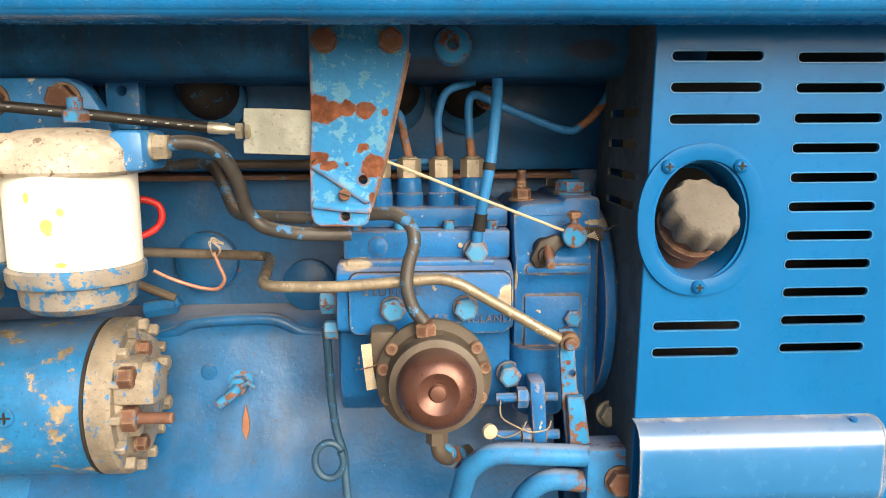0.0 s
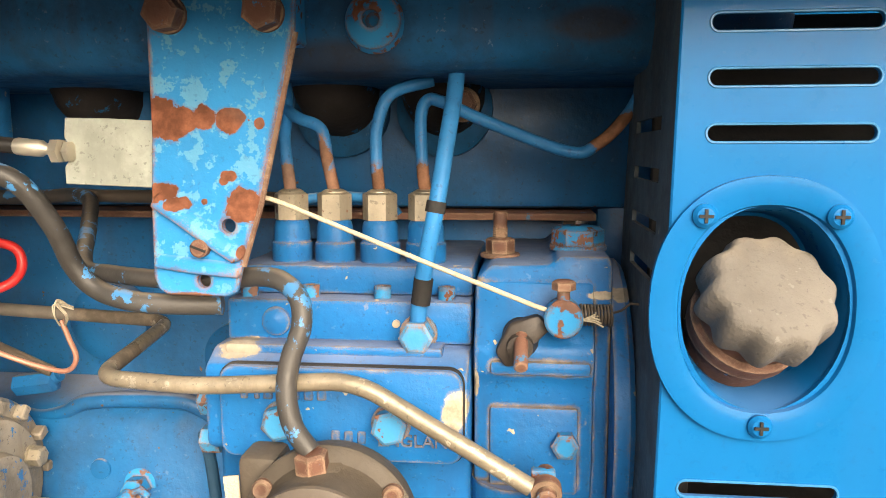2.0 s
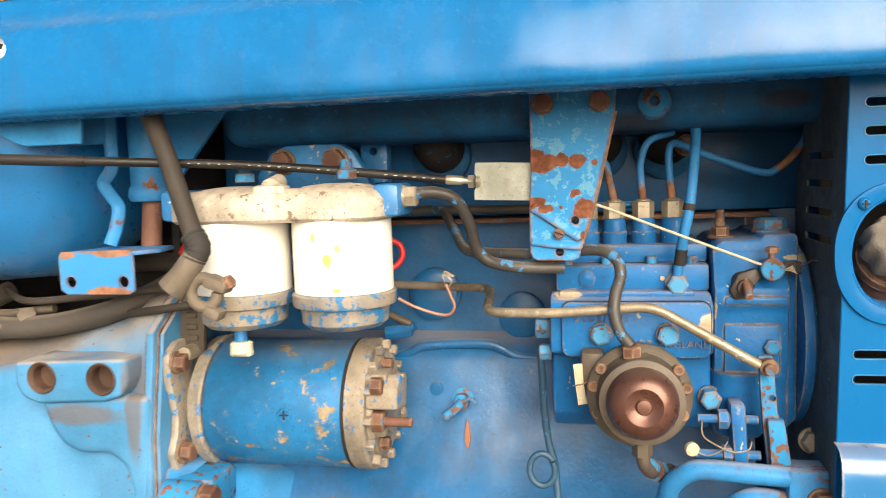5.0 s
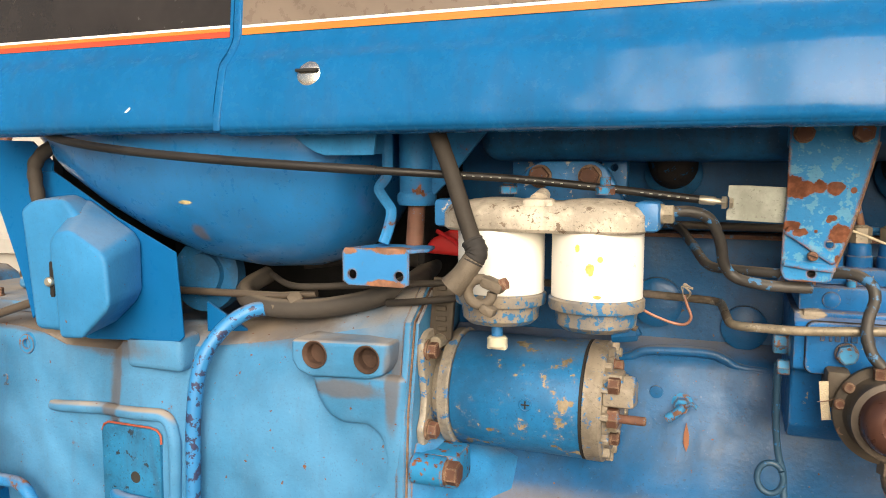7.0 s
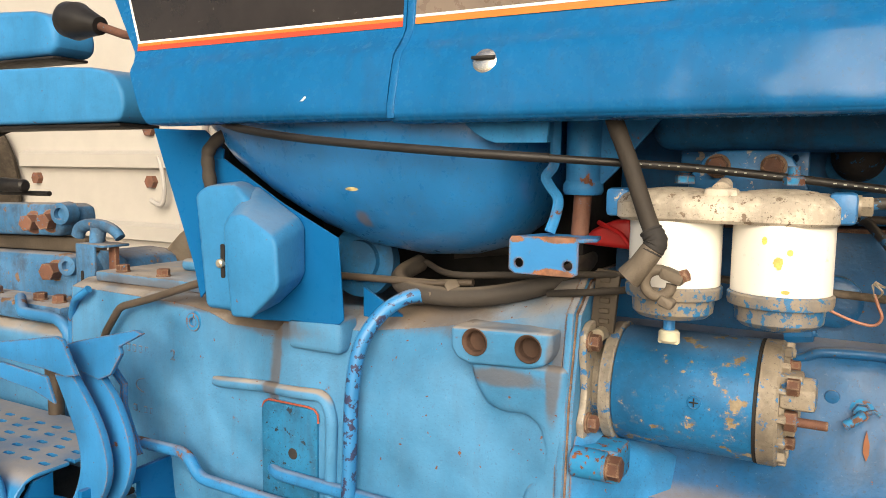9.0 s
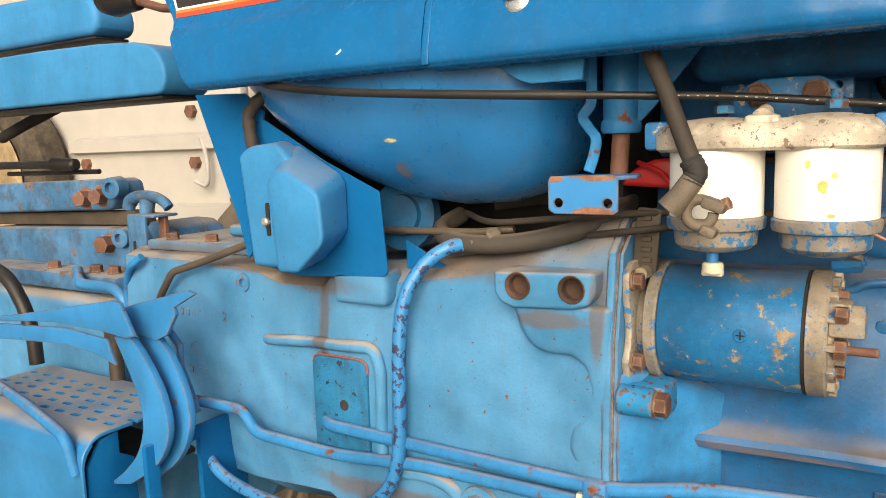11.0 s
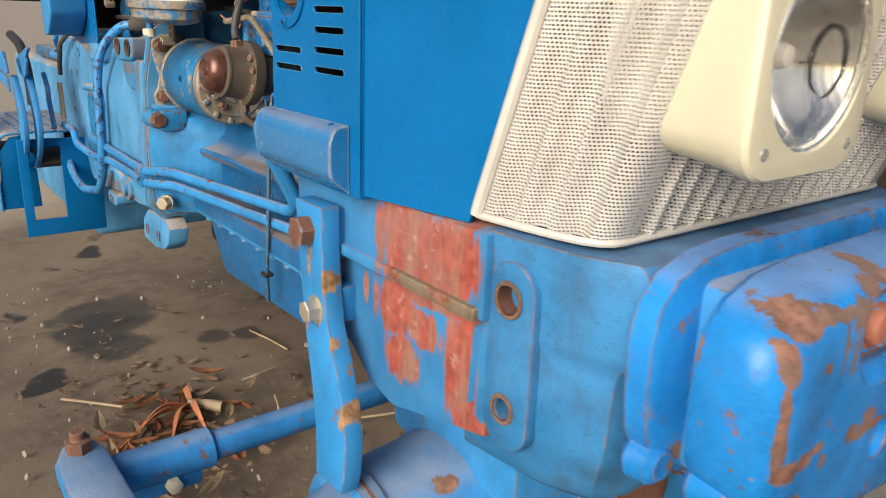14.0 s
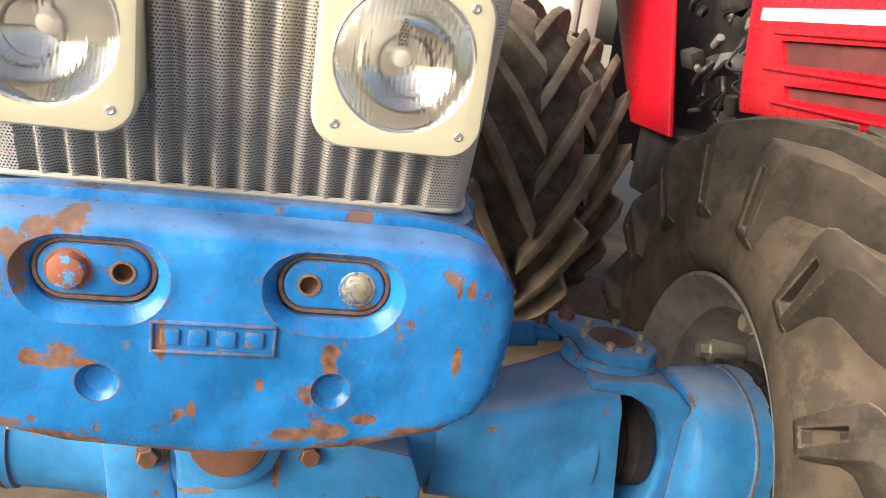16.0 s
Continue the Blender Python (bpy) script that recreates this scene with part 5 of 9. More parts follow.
for x, line in PIPES.items():
    valve = part("delivery_valve", lathe((x, 0.687, 1.1785), (0, 0, 1), [(0, 0.0112), (0.001, 0.0118), (0.0115, 0.0118), (0.0125, 0.0108), (0.021, 0.0104), (0.0235, 0.0098), (0.0255, 0.008)], 36), M_pump, pump, "blue delivery valve holder")
    part("union_nut", merged(hexagon((x, 0.687, 1.2035), (0, 0, 1), 0.0178, 0.016, 0.0012), lathe((x, 0.687, 1.2185), (0, 0, 1), [(0, 0.0078), (0.0015, 0.0074), (0.0028, 0.005)], 24)), M_nut, pump, "bare union nut")
    part("injector_pipe", sweep(spline([(x, 0.687, 1.216), (x - 0.0005, 0.687, 1.222)] + line, 7), 0.0036, 12), M_injpipe, pump, "blue injector pipe with a rusty end")
part("leak_pipe", sweep(spline([(0.1105, 0.650, 1.150), (0.1125, 0.648, 1.166), (0.1165, 0.646, 1.19), (0.1215, 0.647, 1.215), (0.1255, 0.655, 1.245), (0.129, 0.665, 1.272), (0.130, 0.675, 1.29)]), 0.0046, 14), M_injpipe, pump, "slanted blue return pipe")
for a, b in (((0.1205, 0.647, 1.211), (0.1215, 0.6475, 1.217)), ((0.1125, 0.648, 1.162), (0.1145, 0.647, 1.176))):
    part("pipe_band", rod(a, b, 0.0053, seg=16), M_dark, pump)
bolt(pump, (0.1105, 0.656, 1.144), (0, -1, 0), 0.0165, 0.013, M_bolt, washer=0.0105, name="banjo_bolt")
part("bleed_screw", lathe((0.098, 0.657, 1.149), (0, -1, 0), [(0, 0.0022), (0.003, 0.0022), (0.0032, 0)], 12), M_nut, pump)
part("stop_stud", merged(rod((0.1535, 0.69, 1.182), (0.1535, 0.69, 1.1845), 0.0115, seg=28, bev=0.0006), hexagon((0.1535, 0.69, 1.1845), (0, 0, 1), 0.0145, 0.009), rod((0.1535, 0.69, 1.193), (0.1535, 0.69, 1.209), 0.004, seg=16, bev=0.0008), *[lathe((0.1535, 0.69, 1.194 + 0.0011 * k), (0, 0, 1), [(0, 0.004), (0.0005, 0.0045), (0.001, 0.004)], 16) for k in range(5)]), M_rust, gov, "rusty threaded stud and nut")
part("filler_plug", merged(rod((0.198, 0.69, 1.187), (0.198, 0.69, 1.190), 0.0165, seg=36, bev=0.0006), hexagon((0.198, 0.69, 1.190), (0, 0, 1), 0.026, 0.0105, 0.002)), M_rustblue, gov, "large rusty blue hexagon plug")
# control lever, clamp, cord and spring
part("lever_boss", merged(lathe((0.166, 0.655, 1.146), (0, -1, -0.12), [(0, 0.0105), (0.014, 0.0095), (0.020, 0.0072), (0.024, 0.0066), (0.024, 0.0)], 28), prism([(0.153, 1.140), (0.160, 1.155), (0.175, 1.160), (0.182, 1.153), (0.170, 1.141), (0.168, 1.133), (0.158, 1.132)], "y", 0.634, 0.642, 0.002)), surface("greasy_boss", (0.026, 0.019, 0.015), 0.6, vary=0.3, grain=0.4), gov, "grimy throttle shaft boss")
part("lever_pin", rod((0.1665, 0.636, 1.149), (0.1665, 0.616, 1.137), 0.0036, seg=16, bev=0.0008), M_rust, gov)
clampy = part("cord_clamp", lathe((0.1875, 0.650, 1.1595), (0, -1, 0), [(0, 0.0075), (0.012, 0.0075), (0.013, 0.0098), (0.0225, 0.0098), (0.0235, 0.0088)], 32), M_rustblue, gov, "rusty blue clamp that holds the cord")
part("clamp_screw", merged(rod((0.1875, 0.6315, 1.167), (0.1875, 0.6315, 1.176), 0.0032, seg=14), hexagon((0.1875, 0.6315, 1.174), (0, 0, 1), 0.0105, 0.005)), M_rust, clampy)
coil = [Vector((0.1965 + 0.0165 * i / 150, 0.640 + 0.0052 * math.cos(i * 2 * math.pi / 15), 1.1595 + 0.0052 * math.sin(i * 2 * math.pi / 15))) for i in range(151)]
part("return_spring", sweep(coil + [Vector((0.2175, 0.641, 1.162)), Vector((0.222, 0.642, 1.1655)), Vector((0.2268, 0.642, 1.165))], 0.0007, 6), M_brownpipe, gov, "coiled return spring")
part("throttle_cord", sweep(spline([(0.036, 0.622, 1.2205), (0.05, 0.624, 1.2155), (0.11, 0.626, 1.191), (0.160, 0.629, 1.171), (0.178, 0.6305, 1.164), (0.1975, 0.632, 1.1585)]), 0.00125, 10), M_cord, gov, "pale cotton throttle cord")
part("cord_fray", merged(*[sweep([(0.197, 0.632, 1.1585), (0.203, 0.631 - 0.001 * k, 1.1578 + 0.0012 * k), (0.2075 - 0.001 * k, 0.630, 1.1556 + 0.0018 * k)], 0.0005, 5) for k in range(5)]), M_cord, gov)
part("black_feed_hose", sweep(spline([(0.018, 0.632, 1.177), (0.032, 0.626, 1.179), (0.046, 0.618, 1.1785), (0.057, 0.611, 1.171), (0.0595, 0.606, 1.158), (0.055, 0.602, 1.143), (0.0535, 0.598, 1.128), (0.0575, 0.594, 1.112), (0.0665, 0.592, 1.100)]), 0.0052, 14), M_hosedark, pump, "black hose with flaked blue paint")
# diaphragm bulb on its flange
BC = Vector((0.0735, 0.600, 1.0555))
bw = Vector((0.02, -1.0, 0.10)).normalized()
lift_pump = part("lift_pump", merged(lathe(BC, bw, [(-0.045, 0.026), (-0.012, 0.032), (-0.011, 0.043), (-0.004, 0.0445), (0.004, 0.0445), (0.0055, 0.043), (0.007, 0.037), (0.012, 0.0342), (0.036, 0.0338), (0.038, 0.032)], 56),
    lathe(BC + Vector((-0.002, 0, 0.030)), (0, -0.3, 1), [(-0.004, 0.013), (0.006, 0.012), (0.008, 0.009)], 24), box(0.024, 0.045, 0.605, 0.65, 1.055, 1.09, 0.004)), M_flange, tractor, "grimy diaphragm lift pump")
part("bulb_cap", lathe(BC + bw * 0.036, bw, [(0, 0.0300), (0.004, 0.0290), (0.012, 0.0282), (0.019, 0.0250), (0.023, 0.0195), (0.024, 0.015), (0.021, 0.010), (0.020, 0.0068), (0.0225, 0.0055), (0.0232, 0.0)], 64), M_bulb, lift_pump, "shiny brown dished cap")
part("rim_ring", lathe(BC + bw * 0.034, bw, [(0, 0.0340), (0.001, 0.0350), (0.0035, 0.0346), (0.005, 0.0300)], 64), M_brownpipe, lift_pump)
for a in (35, 145, 10, 170, 205, 335):
    side = Vector((math.cos(radians(a)) * 0.0395, 0, math.sin(radians(a)) * 0.0395))
    part("flange_screw", lathe(BC + side + bw * 0.003, bw, [(0, 0.0052), (0.004, 0.0052), (0.0055, 0.004), (0.0045, 0.0015), (0.0045, 0)], 16), M_rust, lift_pump)
bolt(lift_pump, (0.0675, 0.592, 1.0905), (-0.05, -0.1, 1), 0.0145, 0.010, M_rust, name="union_nut")
part("lower_union", merged(hexagon(BC + Vector((0.002, -0.006, -0.052)), (0, 0, 1), 0.015, 0.012), rod(BC + Vector((0.002, -0.006, -0.041)), BC + Vector((0.002, -0.006, -0.034)), 0.0085, seg=20)), M_brownpipe, lift_pump)
part("drop_pipe", sweep(spline([(0.0755, 0.594, 1.008), (0.077, 0.596, 0.995), (0.082, 0.612, 0.983), (0.092, 0.64, 0.970), (0.105, 0.67, 0.962)]), 0.0058, 14), M_brownpipe, lift_pump)
part("elbow_union", merged(hexagon((0.087, 0.625, 0.978), (0.4, 0.8, -0.4), 0.018, 0.014), rod((0.083, 0.618, 0.984), (0.095, 0.645, 0.970), 0.0075, seg=18)), M_rustblue, lift_pump)
part("wired_tag", loft([[(x, 0.603, z) for x, z in ((0.0175, 1.080), (0.0255, 1.081), (0.0265, 1.062), (0.0295, 1.045), (0.0215, 1.0435), (0.0195, 1.06))], [(x, 0.6042, z) for x, z in ((0.0175, 1.080), (0.0255, 1.081), (0.0265, 1.062), (0.0295, 1.045), (0.0215, 1.0435), (0.0195, 1.06))]]), M_cord, lift_pump, "pale metal tag on a wire")
part("tag_wire", sweep(spline([(0.017, 0.602, 1.061), (0.028, 0.600, 1.0645), (0.036, 0.603, 1.071), (0.040, 0.61, 1.078)]), 0.0006, 6), M_rust, lift_pump)
# stop lever, adjuster and clamp
lever = part("stop_lever", merged(prism([(0.172, 1.088), (0.184, 1.088), (0.188, 1.04), (0.1985, 1.0), (0.1985, 0.985), (0.181, 0.985), (0.176, 1.03)], "y", 0.609, 0.614, 0.001), prism([(0.1785, 1.035), (0.192, 1.035), (0.199, 0.99), (0.182, 0.99)], "y", 0.602, 0.611, 0.0015)), M_rustblue, pump, "blue stop lever with a slotted clamp")
cut(lever, lathe((0.1835, 0.59, 1.052), (0, 1, 0), [(0, 0.003), (0.05, 0.003)], 14))
part("pivot_pin", merged(rod((0.1795, 0.595, 1.079), (0.1795, 0.62, 1.083), 0.005, seg=18, bev=0.001), rod((0.1795, 0.600, 1.080), (0.1795, 0.606, 1.081), 0.0075, seg=20)), M_rust, lever)
adj = part("adjuster", merged(prism([(0.150, 1.045), (0.163, 1.045), (0.166, 0.985), (0.154, 0.985)], "y", 0.612, 0.636, 0.003), rod((0.124, 0.618, 1.030), (0.174, 0.618, 1.030), 0.0038, seg=14), hexagon((0.141, 0.618, 1.030), (1, 0, 0), 0.015, 0.009), rod((0.122, 0.618, 0.998), (0.176, 0.618, 0.998), 0.0042, seg=14), hexagon((0.145, 0.618, 0.998), (1, 0, 0), 0.014, 0.008)), M_pump, pump, "blue bolt adjuster with locking wire")
part("lock_wire", merged(sweep(spline([(0.127, 0.613, 1.030), (0.128, 0.612, 1.016), (0.140, 0.611, 1.008), (0.152, 0.611, 1.003), (0.165, 0.612, 1.005), (0.168, 0.612, 1.012)]), 0.0007, 6), sweep(spline([(0.120, 0.614, 1.002), (0.131, 0.611, 0.999), (0.143, 0.611, 1.004), (0.148, 0.611, 1.012)]), 0.0007, 6)), M_nut, adj)
part("lead_seal", lathe((0.1185, 0.612, 1.004), (0.3, -1, 0), [(-0.003, 0.003), (-0.002, 0.006), (0.002, 0.006), (0.003, 0.003)], 16), M_cord, adj, "pale lead seal")
# drop wire with a loop, and the drain tap on the block
M_wire = surface("blue_black_wire", (0.014, 0.055, 0.105), 0.5, vary=0.3, grain=0.2, second=(0.02, 0.15, 0.36), second_amount=0.15)
loop = [Vector((-0.0165 + 0.0125 * math.cos(radians(a)), 0.668 - 0.004 * a / 360, 0.958 + 0.016 * math.sin(radians(a)))) for a in range(20, 400, 15)]
part("drop_wire", sweep(spline([(-0.015, 0.655, 1.082), (-0.0145, 0.662, 1.06), (-0.0135, 0.668, 1.02), (-0.010, 0.670, 0.985), (-0.004, 0.670, 0.962), (-0.003, 0.668, 0.945), (-0.001, 0.665, 0.92), (0.004, 0.66, 0.86), (0.008, 0.655, 0.80), (0.010, 0.65, 0.74), (0.011, 0.65, 0.685)]), 0.0036, 12), M_wire, tractor, "painted drop wire running down past the sump")
part("wire_loop", sweep(loop, 0.0032, 12), M_wire, tractor, "coiled loop of painted wire")
part("wire_clip", box(0.001, 0.020, 0.642, 0.658, 0.729, 0.735, 0.002), M_dark, tractor)
tap = part("drain_tap", merged(lathe((-0.110, 0.757, 1.0), (0, -1, 0.1), [(-0.006, 0.020), (0.003, 0.019), (0.005, 0.012)], 32), hexagon((-0.110, 0.752, 1.0), (0, -1, 0.1), 0.016, 0.012), sweep(fillet([(-0.110, 0.738, 1.001), (-0.112, 0.730, 0.998), (-0.126, 0.728, 0.988)], 0.006), 0.0052, 12), sweep([(-0.105, 0.735, 1.004), (-0.098, 0.732, 1.008), (-0.092, 0.731, 1.003)], 0.0025, 8)), M_rustblue, tractor, "rusty drain tap on the block")
M_stain = surface("rust_run", (0.22, 0.09, 0.045), 0.85, vary=0.35, grain=0.5)
part("core_plug", lathe((-0.140, 0.754, 1.012), (0, -1, 0), [(0, 0.008), (0.002, 0.0075), (0.003, 0.0)], 20), M_block, tractor)
part("rust_run", loft([[(x, y, z) for x, y, z in ((-0.104, 0.7425, 0.982), (-0.1005, 0.7385, 0.968), (-0.1005, 0.735, 0.958), (-0.103, 0.7335, 0.950), (-0.1065, 0.7355, 0.959), (-0.1065, 0.7388, 0.969))], [(x, y + 0.004, z - 0.001) for x, y, z in ((-0.104, 0.7425, 0.982), (-0.1005, 0.7385, 0.968), (-0.1005, 0.735, 0.958), (-0.103, 0.7335, 0.950), (-0.1065, 0.7355, 0.959), (-0.1065, 0.7388, 0.969))]]), M_stain, tap, "brown rust run below the tap")
# round core cover and a blanked pipe in the shade behind the feed pipe
part("core_cover", lathe((-0.145, 0.795, 1.115), (0, -1, 0), [(0, 0.030), (0.012, 0.030), (0.014, 0.027), (0.016, 0.02), (0.016, 0)], 36), M_block, tractor)
blank = part("blanked_pipe", sweep([(-0.24, 0.74, 1.121), (-0.205, 0.74, 1.106), (-0.163, 0.74, 1.0885)], 0.0042, 12), M_brownpipe, tractor, "thin grimy pipe stub")
part("blank_nut", merged(hexagon((-0.192, 0.742, 1.0775), (1, 0, 0.15), 0.014, 0.030), rod((-0.170, 0.742, 1.081), (-0.160, 0.742, 1.0865), 0.005)), M_block, blank)
part("arch_edge", sweep(spline([(-0.26, 0.766, 1.050), (-0.225, 0.766, 1.050), (-0.192, 0.7665, 1.046), (-0.172, 0.766, 1.050), (-0.156, 0.766, 1.058), (-0.124, 0.766, 1.061), (-0.082, 0.766, 1.061), (-0.065, 0.766, 1.055), (-0.05, 0.7665, 1.047), (-0.02, 0.7665, 1.045)]), 0.006, 12), M_block, block)
part("core_cover", lathe((-0.045, 0.795, 1.09), (0, -1, 0), [(0, 0.026), (0.010, 0.026), (0.012, 0.022), (0.014, 0)], 36), M_block, tractor)

# ---- bracket with rust, tag and throttle cable ----
bracket = part("bracket_plate", prism([(-0.0165, 1.331), (-0.0165, 1.25), (-0.0185, 1.215), (-0.0190, 1.180), (-0.0165, 1.1735), (-0.012, 1.171), (0.019, 1.1705), (0.0245, 1.173), (0.0275, 1.186), (0.0375, 1.218), (0.047, 1.257), (0.057, 1.300), (0.0590, 1.331)], "y", 0.6135, 0.6175, 0.0008, 1), M_bracket, tractor, "flaking blue steel bracket with rust patches")
cut(bracket, lathe((0.0215, 0.60, 1.2065), (0, 1, 0), [(0, 0.0036), (0.03, 0.0036)], 18), lathe((0.0075, 0.60, 1.1785), (0, 1, 0), [(0, 0.0036), (0.03, 0.0036)], 18))
part("pressed_ridge", sweep(spline([(-0.0165, 0.6145, 1.221), (-0.002, 0.6135, 1.212), (0.012, 0.6135, 1.202), (0.028, 0.6145, 1.191)]), [0.001] + [0.0062] * 23 + [0.003], 14, 0.55), M_bracket, bracket)
part("pressed_ridge", sweep(spline([(-0.0185, 0.6145, 1.1895), (0.0, 0.6135, 1.187), (0.015, 0.6135, 1.1855), (0.0275, 0.6145, 1.1845)]), [0.001] + [0.0052] * 23 + [0.003], 14, 0.55), M_bracket, bracket)
for x, spin in ((-0.0045, 8), (0.0440, 22)):
    bolt(bracket, (x, 0.6135, 1.3085), (0, -1, 0), 0.0160, 0.0100, M_rust, washer=0.0092, spin=spin, label="large rusty bolt")
part("rusty_edge", sweep([(0.0272, 0.6158, 1.186), (0.0375, 0.6158, 1.218), (0.047, 0.6158, 1.257), (0.057, 0.6158, 1.300)], 0.0019, 8), M_rust, bracket, "bare rusty cut edge")
part("ridge_screw", merged(lathe((0.0075, 0.610, 1.1955), (0, -1, 0), [(-0.003, 0.0046), (0.0015, 0.0046), (0.0026, 0.0035), (0.0028, 0)], 20)), M_rust, bracket)
part("screw_slot", box(0.0035, 0.0115, 0.6068, 0.608, 1.195, 1.1962, 0, turn=pose(0, 0, 0, 0, 20, 0)), M_dark, bracket)
part("bracket_foot", box(-0.0165, 0.055, 0.6178, 0.645, 1.296, 1.331, 0.002), M_rustblue, bracket)
part("bracket_tail", merged(sweep(fillet([(-0.014, 0.622, 1.176), (-0.0165, 0.63, 1.172), (-0.0185, 0.632, 1.160)], 0.004), 0.0035, 8)), M_rustblue, bracket)
tag = part("cable_tag", prism([(-0.0675, 1.2605), (-0.0685, 1.2505), (-0.0665, 1.2475), (-0.0665, 1.2385), (-0.0690, 1.2355), (-0.0690, 1.2265), (-0.016, 1.2245), (-0.016, 1.2585), (-0.045, 1.2600)], "y", 0.6225, 0.6245, 0.0004, 1), M_greytag, bracket, "bent weathered aluminium tag")
part("cable_end", merged(hexagon((-0.0735, 0.6215, 1.2435), (1, 0, 0), 0.0115, 0.0055), hexagon((-0.0665, 0.6215, 1.2432), (1, 0, 0), 0.010, 0.004), lathe((-0.096, 0.6215, 1.2462), (1, 0, -0.09), [(0, 0.0036), (0.003, 0.0046), (0.016, 0.0044), (0.018, 0.003), (0.024, 0.003)], 18)), M_zinc, tag, "plated cable ferrule and lock nuts")
cable_line = spline([(-0.094, 0.6215, 1.246), (-0.14, 0.614, 1.2515), (-0.20, 0.600, 1.2585), (-0.272, 0.580, 1.2655), (-0.345, 0.558, 1.270), (-0.405, 0.540, 1.2735), (-0.50, 0.522, 1.279), (-0.62, 0.513, 1.2875), (-0.72, 0.514, 1.2965), (-0.80, 0.522, 1.307), (-0.85, 0.538, 1.317), (-0.875, 0.555, 1.328)])
cable = part("throttle_cable", sweep(cable_line, 0.0042, 12), M_rubber, tractor, "black throttle cable sheath with worn white print")
part("cable_sleeve", sweep([q for q in cable_line if q.x < -0.40], 0.0051, 12), M_rubber, cable)
for i in range(26):
    q = Vector((-0.105 - 0.0085 * i, 0, 0))
    if i in (6, 7, 13, 20):
        continue
    k = min(range(len(cable_line)), key=lambda j: abs(cable_line[j].x - q.x))
    a, b = (cable_line[k], cable_line[k + 1]) if cable_line[k].x > q.x and k + 1 < len(cable_line) else (cable_line[k - 1], cable_line[k])
    t = (q.x - a.x) / (b.x - a.x)
    p = a.lerp(b, t)
    part("print_mark", box(p.x - 0.0014, p.x + 0.0014, p.y - 0.00445, p.y - 0.0036, p.z - 0.0005, p.z + 0.0005, 0), M_greytag, cable)
part("rail_boss", lathe((0.0910, 0.642, 1.308), (0, -1, 0), [(0, 0.016), (0.006, 0.014), (0.008, 0.0105), (0.011, 0.0075), (0.0115, 0.0045), (0.004, 0.004), (0.004, 0)], 28, closed=False), M_rustblue, manifold)


# ---- clutch housing and gearbox ----
gearbox = part("gearbox", loft([[(x, y, z) for y, z in pts] + [(x, 2 * MID - y, z) for y, z in pts[::-1]] for x, pts in (
    (-1.325, [(0.680, 1.062), (0.648, 1.050), (0.644, 0.95), (0.644, 0.82), (0.66, 0.70), (0.70, 0.68)]),
    (-1.16, [(0.672, 1.062), (0.640, 1.050), (0.634, 0.95), (0.634, 0.82), (0.65, 0.70), (0.69, 0.68)]),
    (-1.02, [(0.662, 1.060), (0.632, 1.048), (0.626, 0.95), (0.626, 0.82), (0.636, 0.70), (0.67, 0.68)]),
    (-0.97, [(0.655, 1.056), (0.625, 1.044), (0.617, 0.95), (0.617, 0.82), (0.622, 0.71), (0.65, 0.685)]),
    (-0.93, [(0.650, 1.050), (0.626, 1.030), (0.619, 0.95), (0.618, 0.82), (0.618, 0.715), (0.64, 0.69)]),
    (-0.842, [(0.652, 1.046), (0.628, 1.030), (0.619, 0.95), (0.618, 0.83), (0.618, 0.72), (0.64, 0.70)]),
    (-0.818, [(0.648, 1.062), (0.615, 1.046), (0.604, 0.95), (0.604, 0.83), (0.606, 0.72), (0.64, 0.70)]),
    (-0.70, [(0.665, 1.066), (0.632, 1.045), (0.606, 0.96), (0.602, 0.84), (0.606, 0.735), (0.64, 0.712)]),
    (-0.60, [(0.675, 1.082), (0.636, 1.060), (0.606, 0.98), (0.600, 0.85), (0.605, 0.74), (0.64, 0.715)]),
    (-0.52, [(0.672, 1.098), (0.634, 1.076), (0.608, 1.0), (0.600, 0.86), (0.606, 0.74), (0.64, 0.715)]),
    (-0.455, [(0.668, 1.112), (0.630, 1.09), (0.610, 1.0), (0.602, 0.87), (0.605, 0.75), (0.64, 0.72)]),
    (-0.432, [(0.664, 1.13), (0.622, 1.095), (0.602, 1.0), (0.594, 0.87), (0.596, 0.77), (0.62, 0.735)]),
    (-0.408, [(0.664, 1.136), (0.618, 1.10), (0.598, 1.0), (0.591, 0.87), (0.594, 0.77), (0.62, 0.735)]))]), M_castclean, tractor, "dusty light blue gearbox and clutch housing", smooth=40)
part("top_cover", box(-1.285, -0.99, 0.665, 2 * MID - 0.665, 1.0605, 1.078, 0.004), M_castclean, gearbox, "dusty top cover")
part("cover_hump", box(-1.165, -0.99, 0.745, 1.02, 1.0785, 1.100, 0.009, 3), M_castclean, gearbox)
part("shoulder_pad", box(-0.802, -0.712, 0.600, 0.645, 1.015, 1.064, 0.009, 3), M_castclean, gearbox)
for x in (-1.035, -1.135, -1.235):
    bolt(gearbox, (x, 0.683, 1.078), (0, 0, 1), 0.019, 0.011, M_rust, washer=0.012)
# rust darkened to hold the shade inside the threaded holes
M_hole = surface("shade_dark_rust", (0.060, 0.030, 0.019), 0.85, vary=0.4, grain=0.5)
